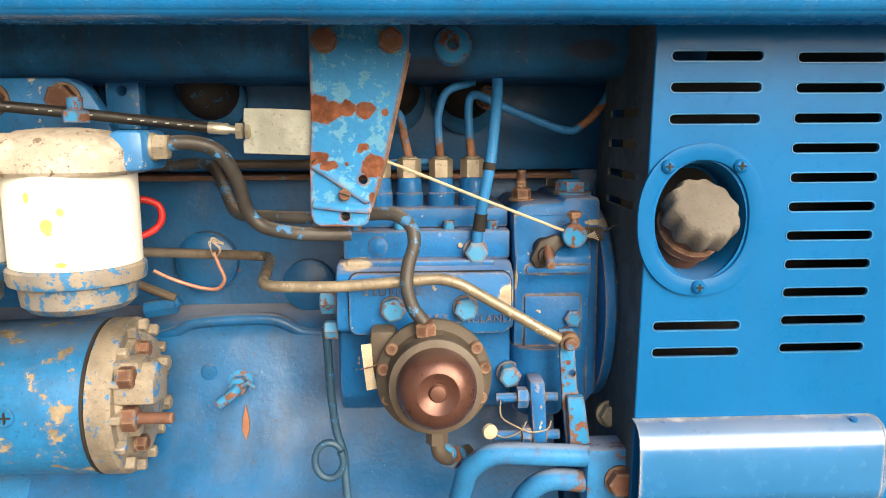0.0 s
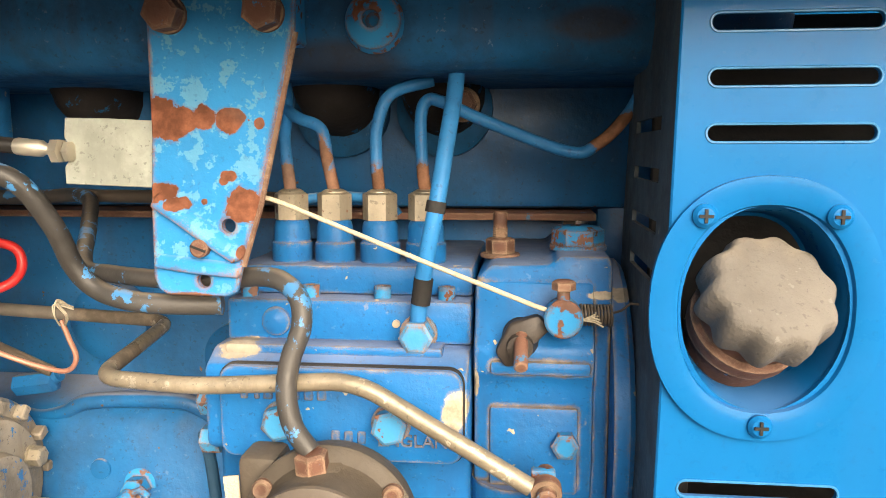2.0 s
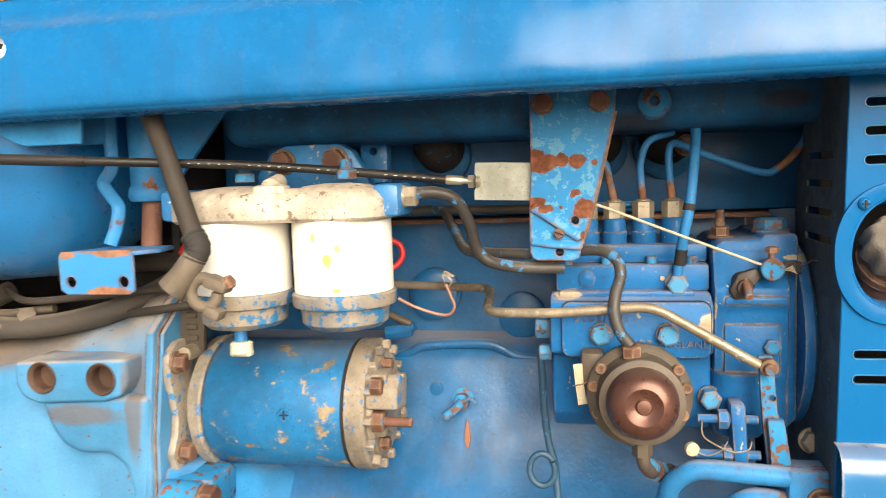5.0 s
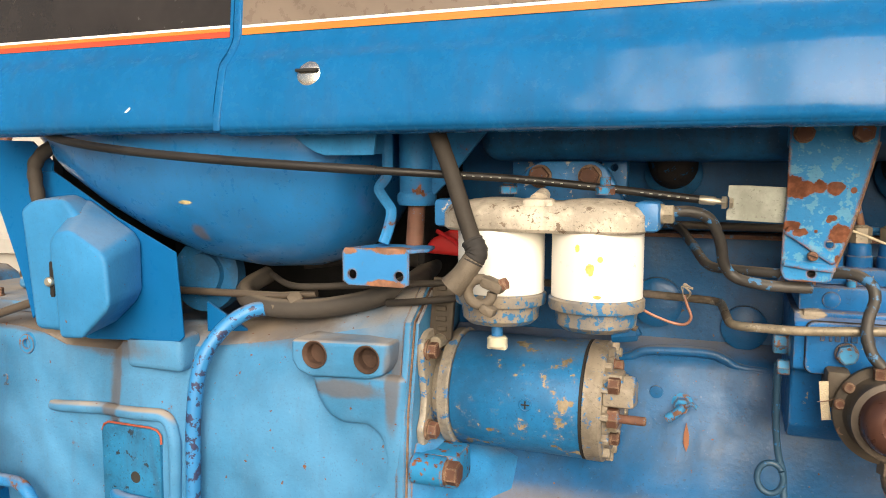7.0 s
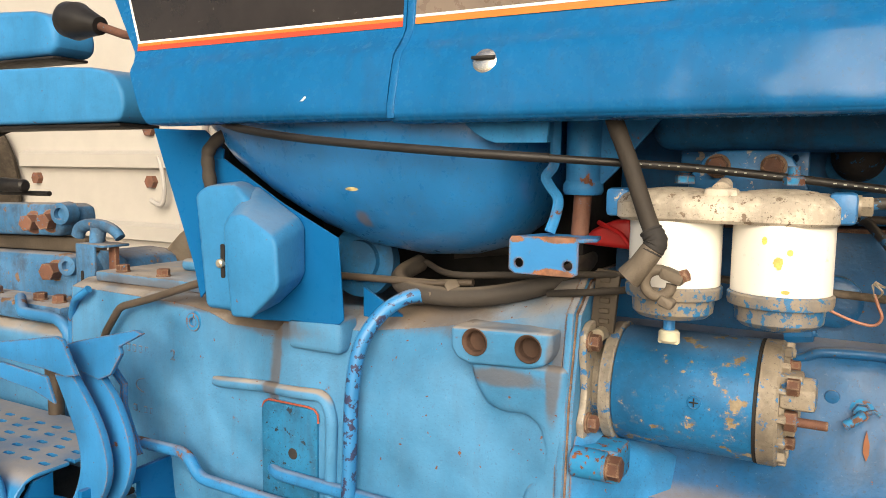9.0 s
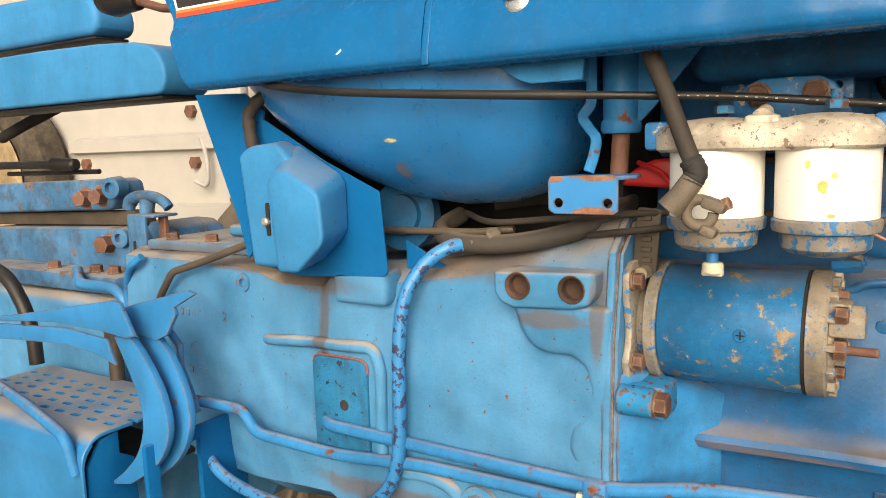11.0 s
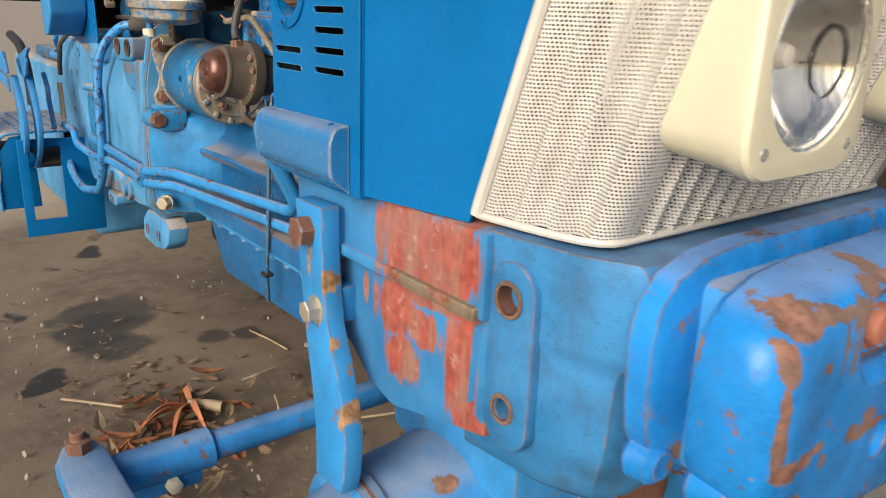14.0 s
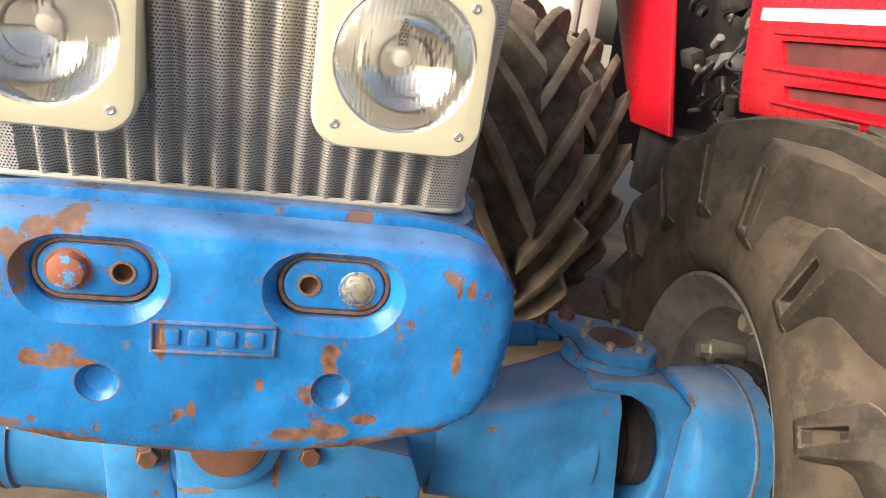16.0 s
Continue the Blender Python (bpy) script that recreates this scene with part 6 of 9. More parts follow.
lug = part("threaded_lug", merged(prism([(-0.541, 1.077), (-0.541, 1.052), (-0.533, 1.040), (-0.515, 1.034), (-0.44, 1.038), (-0.422, 1.044), (-0.413, 1.058), (-0.413, 1.082)], "y", 0.588, 0.66, 0.005, 3),
    loft([[(-0.541, 0.590, 1.075), (-0.413, 0.590, 1.082), (-0.413, 0.590, 1.06), (-0.541, 0.590, 1.06)], [(-0.515, 0.645, 1.100), (-0.413, 0.650, 1.115), (-0.413, 0.65, 1.06), (-0.541, 0.65, 1.06)]])), M_castclean, gearbox, "cast lug with two threaded holes")
cut(lug, *[lathe((x, 0.57, 1.062), (0, 1, 0), [(0, 0.0135), (0.037, 0.0135)], 24) for x in (-0.508, -0.441)])
for x in (-0.508, -0.441):
    part("threaded_hole", lathe((x, 0.5875, 1.062), (0, 1, 0), [(-0.0015, 0.0165), (-0.0025, 0.0155), (0.0, 0.0128)] + [(0.003 + 0.0035 * k, 0.0118 + 0.001 * (k % 2)) for k in range(4)] + [(0.016, 0.0)], 24, closed=False), M_hole, lug, "rusty threaded hole")
part("cast_pad", prism([(-0.522, 1.040), (-0.512, 1.008), (-0.498, 0.988), (-0.478, 0.980), (-0.446, 0.982), (-0.430, 0.970), (-0.424, 0.945), (-0.430, 0.915), (-0.446, 0.896), (-0.452, 0.872), (-0.444, 0.852), (-0.399, 0.840), (-0.399, 1.042), (-0.50, 1.042)], "y", 0.5945, 0.64, 0.010, 4), M_castclean, gearbox, smooth=60)
part("housing_flange", prism([(0.664, 1.137), (0.6155, 1.102), (0.598, 1.0), (0.590, 0.87), (0.592, 0.76), (0.615, 0.735), (0.72, 0.735), (0.72, 1.137)], "x", -0.4075, -0.3985, 0.002), M_castclean, gearbox, "bolted joint flange with a grimy seam")
part("seam_line", prism([(0.670, 1.134), (0.622, 1.102), (0.602, 1.0), (0.5945, 0.87), (0.5965, 0.765), (0.62, 0.74), (0.72, 0.74), (0.72, 1.134)], "x", -0.3983, -0.3962), M_rust, gearbox)
part("engine_plate", prism([(0.670, 1.132), (0.6235, 1.100), (0.6035, 1.0), (0.596, 0.87), (0.598, 0.767), (0.6215, 0.742), (0.72, 0.742), (0.72, 1.132)], "x", -0.3968, -0.3925, 0.0008, 1), M_castclean, gearbox, "grimy blue engine plate")
part("adapter_casting", loft([[(x, y0 + 0.012, zt), (x, y0, zt - 0.022), (x, y0 - 0.002, 0.87), (x, y0 + 0.003, 0.78), (x, y0 + 0.02, 0.752), (x, 0.76, 0.75), (x, 0.76, zt)] for x, y0, zt in ((-0.392, 0.600, 0.962), (-0.378, 0.606, 0.958), (-0.362, 0.622, 0.950), (-0.345, 0.645, 0.940), (-0.325, 0.672, 0.930), (-0.30, 0.692, 0.922))]), M_cast, gearbox, "cast adapter below the starter", smooth=60)
boss = part("bolt_boss", merged(rod((-0.392, 0.606, 0.937), (-0.352, 0.606, 0.937), 0.0175, 0.0165, bev=0.002), box(-0.392, -0.34, 0.61, 0.66, 0.915, 0.955, 0.006)), M_rustblue, gearbox)
bolt(boss, (-0.352, 0.606, 0.937), (1, 0, 0), 0.024, 0.014, M_rust, washer=0.014, spin=20)
bolt(gearbox, (-0.352, 0.612, 0.778), (0.6, -0.8, 0), 0.022, 0.016, M_nut, washer=0.015)
# side recess with cover and raised rib
M_redseal = surface("red_sealant", (0.24, 0.05, 0.028), 0.6, vary=0.3, grain=0.3)
cov = part("inspection_cover", prism(rounded(0.098, 0.15, 0.014, 5, -0.797, 0.861), "y", 0.5985, 0.6255, 0.002), surface("scratched_cover_paint", (0.010, 0.13, 0.28), 0.5, vary=0.2, grime=0.5, grain=0.3, second=(0.02, 0.025, 0.035), second_amount=0.12, specular=0.13), gearbox, "scratched blue inspection cover")
part("red_sealant", sweep([(x, 0.6005, z) for x, z in ((-0.846, 0.925), (-0.842, 0.934), (-0.834, 0.938), (-0.765, 0.938), (-0.754, 0.936), (-0.748, 0.930), (-0.747, 0.918))], 0.0015, 8), M_redseal, cov)
part("centre_dimple", lathe((-0.790, 0.5985, 0.868), (0, -1, 0), [(0, 0.008), (0.0006, 0.0075), (0.0007, 0.0)], 24), M_dark, cov)
part("raised_rib", sweep(fillet([(-0.955, 0.622, 0.942), (-0.94, 0.617, 0.943), (-0.85, 0.615, 0.950), (-0.80, 0.601, 0.954), (-0.735, 0.600, 0.958), (-0.724, 0.600, 0.93), (-0.727, 0.600, 0.80)], 0.016), 0.0085, 12), M_castclean, gearbox)
part("curved_rib", sweep(spline([(-0.726, 0.606, 0.800), (-0.700, 0.603, 0.790), (-0.655, 0.603, 0.792), (-0.622, 0.604, 0.784), (-0.606, 0.606, 0.765), (-0.602, 0.608, 0.742)]), 0.011, 12, 0.8), M_castclean, gearbox)
part("bottom_boss", lathe((-0.575, 0.61, 0.765), (0, -1, 0), [(0, 0.03), (0.012, 0.028), (0.014, 0.018), (0.020, 0.017), (0.021, 0)], 32), M_castclean, gearbox)
part("bottom_lug", prism(rounded(0.07, 0.03, 0.012, 4, -0.70, 0.715), "y", 0.597, 0.64, 0.004), M_castclean, gearbox)
part("open_hole", lathe((-0.701, 0.5965, 0.714), (0, 1, 0), [(-0.001, 0.010), (-0.001, 0.007), (0.012, 0.0065), (0.012, 0)], 20, closed=False), M_rust, gearbox)
part("tapped_hole", merged(lathe((-1.005, 0.624, 1.025), (0, -1, 0), [(-0.006, 0.016), (0.001, 0.014), (0.001, 0.007), (-0.006, 0.0065), (-0.006, 0)], 24, closed=False)), M_rustblue, gearbox)
raised_word("2", 0.024, (-1.055, 0.6285, 0.958), M_castclean, gearbox)
for x in (-1.165, -1.15, -1.135, -1.12, -1.10, -1.09):
    part("raised_mark", box(x - 0.004, x + 0.004, 0.6325, 0.637, 0.958, 0.970, 0.0006, 1), M_castclean, gearbox)
for x in (-1.15, -1.125, -1.11, -1.09):
    part("raised_mark", box(x - 0.004, x + 0.004, 0.631, 0.637, 0.860, 0.871, 0.0006, 1), M_castclean, gearbox)
part("raised_oval", sweep([(-1.12 + 0.028 * math.cos(radians(a)), 0.6335, 0.905 + 0.012 * math.sin(radians(a))) for a in range(0, 361, 20)], 0.0016, 6), M_castclean, gearbox)
lug2 = part("tow_lug", merged(prism([(-0.550, 0.657), (-0.545, 0.702), (-0.513, 0.727), (-0.40, 0.731), (-0.374, 0.715), (-0.386, 0.682), (-0.412, 0.664), (-0.47, 0.653)], "y", 0.618, 0.66, 0.006)), M_castclean, gearbox, "two-hole lug under the housing")
for x, z in ((-0.515, 0.684), (-0.443, 0.686)):
    part("lug_hole", lathe((x, 0.6172, z), (0, 1, 0), [(-0.0008, 0.0105), (-0.0008, 0.0075), (0.012, 0.007), (0.012, 0)], 20, closed=False), M_rust, lug2)
# near-black block put in for the shade beneath the housing
part("underside_shade", box(-0.44, -0.34, 0.72, 1.05, 0.655, 0.74, 0.03, 4), M_dark, gearbox)
for i, x in enumerate((-0.135, -0.118, -0.101, -0.084, -0.067, -0.05, -0.033, -0.016)):
    part("raised_mark", box(x - 0.006, x + 0.006, 0.7025, 0.708, 0.826, 0.839, 0.001, 1), M_block, block)
part("raised_oval", sweep([(0.015 + 0.022 * math.cos(radians(a)), 0.7045, 0.832 + 0.008 * math.sin(radians(a))) for a in range(0, 361, 20)], 0.0018, 6), M_block, block)
raised_word("DIESEL", 0.017, (-0.085, 0.7045, 0.8255), M_block, block)

# ---- hydraulic pipes along the housing ----
pipe_block = part("pipe_block", merged(box(0.192, 0.240, 0.588, 0.62, 0.945, 0.9965, 0.004)), M_pipe, tractor, "blue pipe clamp block")
bolt(pipe_block, (0.218, 0.588, 0.972), (0, -1, 0), 0.0185, 0.010, M_rust, washer=0.012)
part("hydraulic_pipe", sweep(fillet([(-0.838, 0.612, 0.838), (-0.815, 0.592, 0.8375), (-0.45, 0.5905, 0.832), (-0.39, 0.5905, 0.833), (-0.30, 0.605, 0.848), (0.062, 0.668, 0.846), (0.082, 0.668, 0.860), (0.100, 0.606, 0.975), (0.118, 0.598, 0.992), (0.20, 0.597, 0.988)], 0.030), 0.0088, 16), M_pipe, tractor, "blue hydraulic pipe along the gearbox")
part("hydraulic_pipe", sweep(fillet([(-1.10, 0.592, 0.830), (-0.985, 0.590, 0.833), (-0.963, 0.590, 0.800), (-0.80, 0.590, 0.796), (-0.65, 0.590, 0.810), (-0.45, 0.5905, 0.810), (-0.39, 0.5905, 0.809), (-0.30, 0.610, 0.822), (0.092, 0.685, 0.811), (0.118, 0.680, 0.825), (0.148, 0.606, 0.955), (0.165, 0.600, 0.969), (0.225, 0.598, 0.962)], 0.026), 0.0088, 16), M_pipe, tractor, "blue hydraulic pipe along the gearbox")
clamp = part("pipe_clamp", box(-0.428, -0.398, 0.578, 0.602, 0.800, 0.842, 0.005), M_pipe, tractor)
bolt(clamp, (-0.407, 0.578, 0.822), (0, -1, 0), 0.016, 0.006, M_bolt)
part("brass_nut", hexagon((-0.436, 0.5905, 0.812), (1, 0, 0), 0.020, 0.014), M_cream, clamp)
part("painted_hose", sweep(spline([(-0.612, 0.654, 1.098), (-0.630, 0.634, 1.096), (-0.656, 0.615, 1.075), (-0.674, 0.594, 1.035), (-0.681, 0.585, 0.97), (-0.683, 0.583, 0.88), (-0.688, 0.582, 0.815), (-0.708, 0.583, 0.768), (-0.755, 0.584, 0.728), (-0.81, 0.585, 0.713), (-0.92, 0.585, 0.697), (-1.03, 0.588, 0.712), (-1.095, 0.592, 0.752)]), 0.0094, 16), M_hosepaint, tractor, "light blue painted hose with flaked dark patches")

# ---- tank, switch box and mounts under the hood ----
def tank_ring(x, depth, width):
    return [(x, 0.700 - width * math.cos(t), 1.335 - depth * math.sin(t) ** 0.8) for t in (math.pi * k / 24 for k in range(25))]


M_bracketplain = surface("hanger_blue_paint", (0.018, 0.165, 0.38), 0.42, vary=0.2, grain=0.25, grime=0.25, rust=0.3, rust_scale=40.0, specular=0.13)
tank = part("fuel_tank", loft([tank_ring(x, d * 1.04, w) for x, d, w in ((-0.965, 0.008, 0.08), (-0.94, 0.040, 0.10), (-0.895, 0.085, 0.122), (-0.833, 0.122, 0.138), (-0.765, 0.153, 0.15), (-0.70, 0.172, 0.156), (-0.625, 0.180, 0.158), (-0.56, 0.176, 0.157), (-0.515, 0.164, 0.150), (-0.485, 0.142, 0.138), (-0.466, 0.112, 0.120), (-0.456, 0.07, 0.095))]), surface("tank_blue_paint", (0.007, 0.150, 0.41), 0.32, coat=0.4, vary=0.14, runs=0.2, grain=0.15, rust=0.03, dust=0.2, spots=[((-0.665, 0.55, 1.236), (0.009, 0.03, 0.0022)), ((-0.48, 0.56, 1.215), (0.003, 0.03, 0.004))], soil=[((-0.665, 0.57, 1.195), (0.012, 0.03, 0.012)), ((-0.50, 0.57, 1.19), (0.02, 0.03, 0.008))], spot_color=(0.42, 0.36, 0.18)), tractor, "blue round-bottomed fuel tank", smooth=60)
part("tank_bracket", prism([(-0.502, 1.319), (-0.502, 1.309), (-0.487, 1.298), (-0.476, 1.2925), (-0.465, 1.289), (-0.408, 1.289), (-0.405, 1.318)], "y", 0.540, 0.544, 0.0008, 1), M_bracketplain, tractor, "blue hanger plate with a rust spot")
part("tank_seam", sweep([(x, 0.700 - w * 1.004, 1.318) for x, w in ((-0.89, 0.120), (-0.76, 0.149), (-0.60, 0.157), (-0.47, 0.140))], 0.003, 8), M_block, tank)
shield = part("heat_shield", prism([(-0.935, 1.272), (-0.912, 1.272), (-0.806, 1.213), (-0.714, 1.171), (-0.705, 1.064), (-0.712, 1.057), (-0.86, 1.049), (-0.93, 1.06)], "y", 0.600, 0.603, 0.0008, 1), M_panel, tractor, "blue sheet steel back plate")
part("side_sheet", loft([[(-1.052, 0.600, 1.316), (-0.948, 0.600, 1.312), (-0.915, 0.602, 1.285), (-0.935, 0.602, 1.10), (-0.962, 0.60, 1.07), (-0.975, 0.60, 1.12)], [(-1.052, 0.603, 1.316), (-0.948, 0.603, 1.312), (-0.915, 0.605, 1.285), (-0.935, 0.605, 1.10), (-0.962, 0.603, 1.07), (-0.975, 0.603, 1.12)]]), M_panel, shield)
M_box = surface("box_blue_paint", (0.022, 0.195, 0.44), 0.40, vary=0.12, edge=0.15, grain=0.25, dust=0.35, side_dust=0.03, grime=0.15, chips=0.08, specular=0.16)
swbox = part("switch_box", merged(soften(loft([[(x, 0.5995, z) for x, z in ((-0.930, 1.222), (-0.912, 1.238), (-0.868, 1.243), (-0.81, 1.215), (-0.79, 1.10), (-0.83, 1.064), (-0.915, 1.064))], [(x, 0.553, z) for x, z in ((-0.922, 1.224), (-0.900, 1.235), (-0.846, 1.239), (-0.81, 1.200), (-0.80, 1.10), (-0.84, 1.068), (-0.905, 1.068))]]), 0.009, 4, 25),
    soften(loft([[(x, 0.5992, z) for x, z in ((-0.872, 1.220), (-0.862, 1.236), (-0.845, 1.236), (-0.775, 1.196), (-0.766, 1.184), (-0.766, 1.122), (-0.776, 1.106), (-0.812, 1.076), (-0.862, 1.066))], [(x, 0.519, z) for x, z in ((-0.836, 1.184), (-0.826, 1.196), (-0.800, 1.201), (-0.754, 1.176), (-0.747, 1.166), (-0.744, 1.118), (-0.748, 1.107), (-0.790, 1.070), (-0.824, 1.069))]]), 0.010, 4, 18)), M_box, tractor, "blue painted switch box with a stepped cover", smooth=60)
part("slot", prism(rounded(0.007, 0.046, 0.003, 4, -0.869, 1.135), "y", 0.5515, 0.556), M_dark, swbox)
part("slot_screw", lathe((-0.871, 0.553, 1.132), (0, -1, 0), [(0, 0.006), (0.006, 0.006), (0.008, 0.004), (0.008, 0)], 18), M_zinc, swbox, "plated screw in the slot")
part("taped_hose", sweep(spline([(-0.878, 0.60, 1.318), (-0.904, 0.588, 1.302), (-0.922, 0.582, 1.282), (-0.921, 0.580, 1.258), (-0.914, 0.578, 1.225)]), [0.009, 0.0092, 0.009] + [0.0090 + 0.0007 * math.sin(1.1 * k) for k in range(30)], 14), M_greyrub, swbox, "black taped hose into the box")
# slotted mount with strap and strut
M_mount = surface("mount_blue_rust", (0.018, 0.18, 0.45), 0.45, vary=0.14, edge=0.7, grain=0.2, rust=0.1, spots=[((-0.402, 0.56, 1.192), (0.022, 0.03, 0.006)), ((-0.405, 0.56, 1.153), (0.02, 0.02, 0.005)), ((-0.445, 0.56, 1.188), (0.008, 0.02, 0.004))], spot_color=(0.24, 0.10, 0.05))
mount_p = part("mount_plate", prism([(-0.455, 1.186), (-0.452, 1.191), (-0.381, 1.192), (-0.377, 1.188), (-0.377, 1.154), (-0.383, 1.1505), (-0.448, 1.1505), (-0.455, 1.155)], "y", 0.558, 0.561, 0.0006, 1), M_mount, tractor, "blue mounting plate with two holes and rust")
part("mount_shelf", prism([(-0.452, 0.5613), (-0.379, 0.560), (-0.365, 0.585), (-0.372, 0.62), (-0.44, 0.62)], "z", 1.1865, 1.1905, 0.0006, 1), M_mount, mount_p)
cut(mount_p, *[lathe((x, 0.54, 1.1625), (0, 1, 0), [(0, 0.0052), (0.03, 0.0052)], 18) for x in (-0.443, -0.388)])
part("strap", sweep(spline([(-0.421, 0.602, 1.325), (-0.421, 0.602, 1.29), (-0.422, 0.602, 1.268), (-0.4305, 0.600, 1.254), (-0.424, 0.60, 1.242), (-0.415, 0.598, 1.230), (-0.416, 0.594, 1.212), (-0.420, 0.588, 1.194)]), 0.0065, 8, 0.6), M_pipe, mount_p, "bent blue strap")
strut = part("support_strut", merged(lathe((-0.397, 0.628, 1.325), (0, 0, -1), [(0, 0.020), (0.075, 0.0195), (0.078, 0.022), (0.086, 0.0225), (0.090, 0.020), (0.0905, 0.012)], 32), loft([[(-0.385, 0.626, 1.322), (-0.31, 0.626, 1.322), (-0.36, 0.626, 1.262), (-0.379, 0.626, 1.243)], [(-0.385, 0.631, 1.322), (-0.31, 0.631, 1.322), (-0.36, 0.631, 1.262), (-0.379, 0.631, 1.243)]])), M_pipe, tractor, "blue tubular strut with a gusset")
part("strut_rod", rod((-0.397, 0.628, 1.236), (-0.397, 0.62, 1.186), 0.0098, seg=24), M_rust, strut, "rusty threaded rod")
part("tank_bracket", prism([(-0.535, 1.312), (-0.515, 1.300), (-0.48, 1.291), (-0.424, 1.292), (-0.424, 1.325), (-0.535, 1.325)], "y", 0.598, 0.602, 0.0006, 1), M_pipe, tank, "blue tank bracket")
# perished cable with terminal in front of the filter
lead = part("battery_lead", sweep(spline([(-0.347, 0.548, 1.335), (-0.341, 0.546, 1.312), (-0.322, 0.538, 1.27), (-0.303, 0.528, 1.225), (-0.293, 0.523, 1.203)]), [0.0088] * 12 + [0.0084] * 21, 18), M_greyrub, tractor, "thick grey perished battery lead")
part("lead_tape", sweep(spline([(-0.296, 0.524, 1.207), (-0.290, 0.522, 1.196), (-0.294, 0.520, 1.186)]), [0.0106 + 0.0005 * math.sin(2.1 * k) for k in range(17)], 14), M_dark, lead)
M_lead = surface("corroded_terminal", (0.095, 0.077, 0.058), 0.7, 0.2, vary=0.4, grain=0.8)
term = part("lead_terminal", merged(sweep([(-0.292, 0.521, 1.190), (-0.302, 0.517, 1.174), (-0.313, 0.514, 1.161)], [0.0105, 0.0112, 0.0125], 14),
    sweep([Vector((-0.286 + 0.0125 * math.cos(radians(a)), 0.520, 1.158 + 0.0125 * math.sin(radians(a)))) for a in range(60, 375, 20)], 0.0052, 10), box(-0.284, -0.262, 0.512, 0.530, 1.160, 1.171, 0.003, turn=pose(0, 0, 0, 0, 20, 0)), box(-0.285, -0.270, 0.512, 0.528, 1.136, 1.146, 0.003, turn=pose(0, 0, 0, 0, 25, 0))), M_lead, lead, "corroded cast battery terminal")
bolt(term, (-0.264, 0.519, 1.166), (0.9, -0.2, 0.4), 0.011, 0.006, M_rust)
# dusty hose ring and wires over the clutch housing
ring_line = [(-0.672, 0.74, 1.128), (-0.678, 0.70, 1.116), (-0.66, 0.672, 1.106), (-0.61, 0.652, 1.100), (-0.545, 0.648, 1.103), (-0.485, 0.655, 1.114), (-0.445, 0.67, 1.128), (-0.425, 0.70, 1.142), (-0.45, 0.80, 1.15), (-0.56, 0.84, 1.15), (-0.65, 0.80, 1.142)]
part("hose_ring", sweep(spline(ring_line), 0.0125, 14), M_dusthose, tractor, "dusty rubber hose curled over the housing")
part("steel_rod", sweep([(-0.76, 0.66, 1.112), (-0.60, 0.66, 1.114), (-0.55, 0.665, 1.119)], 0.005, 10), M_brownpipe, tractor, "thin rusty rod")
part("banjo_fitting", merged(hexagon((-0.575, 0.655, 1.108), (0.3, -0.6, 0.5), 0.017, 0.014), sweep([(-0.585, 0.65, 1.107), (-0.60, 0.64, 1.102)], 0.004, 8)), M_lead, tractor)
part("grey_wire", sweep(spline([(-0.64, 0.70, 1.135), (-0.58, 0.66, 1.128), (-0.50, 0.65, 1.134), (-0.42, 0.64, 1.142), (-0.34, 0.66, 1.146), (-0.30, 0.70, 1.15)]), 0.0042, 10), M_greyrub, tractor, "grey wire across the opening")
part("grey_wire", sweep(spline([(-0.44, 0.64, 1.118), (-0.39, 0.63, 1.125), (-0.34, 0.66, 1.13), (-0.29, 0.72, 1.14)]), 0.0042, 10), M_greyrub, tractor, "grey wire across the opening")
part("red_cap", soften(prism([(-0.425, 1.172), (-0.412, 1.190), (-0.385, 1.203), (-0.362, 1.205), (-0.355, 1.168)], "y", 0.705, 0.75), 0.006, 3), M_red, tractor, "red plastic cap in the shade")
part("red_wire", sweep(spline([(-0.40, 0.70, 1.20), (-0.365, 0.67, 1.19), (-0.35, 0.66, 1.178), (-0.33, 0.66, 1.172), (-0.30, 0.70, 1.165)]), 0.003, 8), M_red, tractor, "thin red wire")
# near-black sheets put in where the hollow under the tank is in shade
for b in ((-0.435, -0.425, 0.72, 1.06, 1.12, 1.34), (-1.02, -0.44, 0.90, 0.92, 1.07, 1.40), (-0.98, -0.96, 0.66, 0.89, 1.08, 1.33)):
    part("hollow_shade_sheet", box(*b, 0.002), M_dark, tractor, "near-black sheet for the shade under the tank")
# pulley shares the shade-darkened blue
part("inner_pulley", lathe((-0.735, 0.70, 1.13), (0.1, -1, 0.1), [(0, 0.05), (0.02, 0.05), (0.022, 0.03), (0.03, 0.028), (0.031, 0)], 32), M_manifold, tractor)
part("gusset", prism([(-0.712, 1.10), (-0.64, 1.062), (-0.712, 1.052)], "y", 0.655, 0.66, 0.0006, 1), M_panel, gearbox)

# ---- driver's station: valve block, pedals, step ----
M_valve = surface("grimy_blue_casting", (0.014, 0.135, 0.31), 0.5, vary=0.3, dust=0.7, side_dust=0.12, grime=0.7, rust=0.46, rust_scale=22.0, chips=0.2, grain=0.5, specular=0.13, rust_color=(0.17, 0.10, 0.06))
valve = part("valve_block", soften(loft([[(x, y, z) for x, z in ((-2.05, 1.170), (-1.55, 1.182), (-1.528, 1.176), (-1.522, 1.150), (-1.555, 1.116), (-2.05, 1.100))] for y in (0.782, 0.850)]), 0.008, 3, 30), M_valve, tractor, "grimy blue hydraulic valve block with rusty plugs", smooth=45)
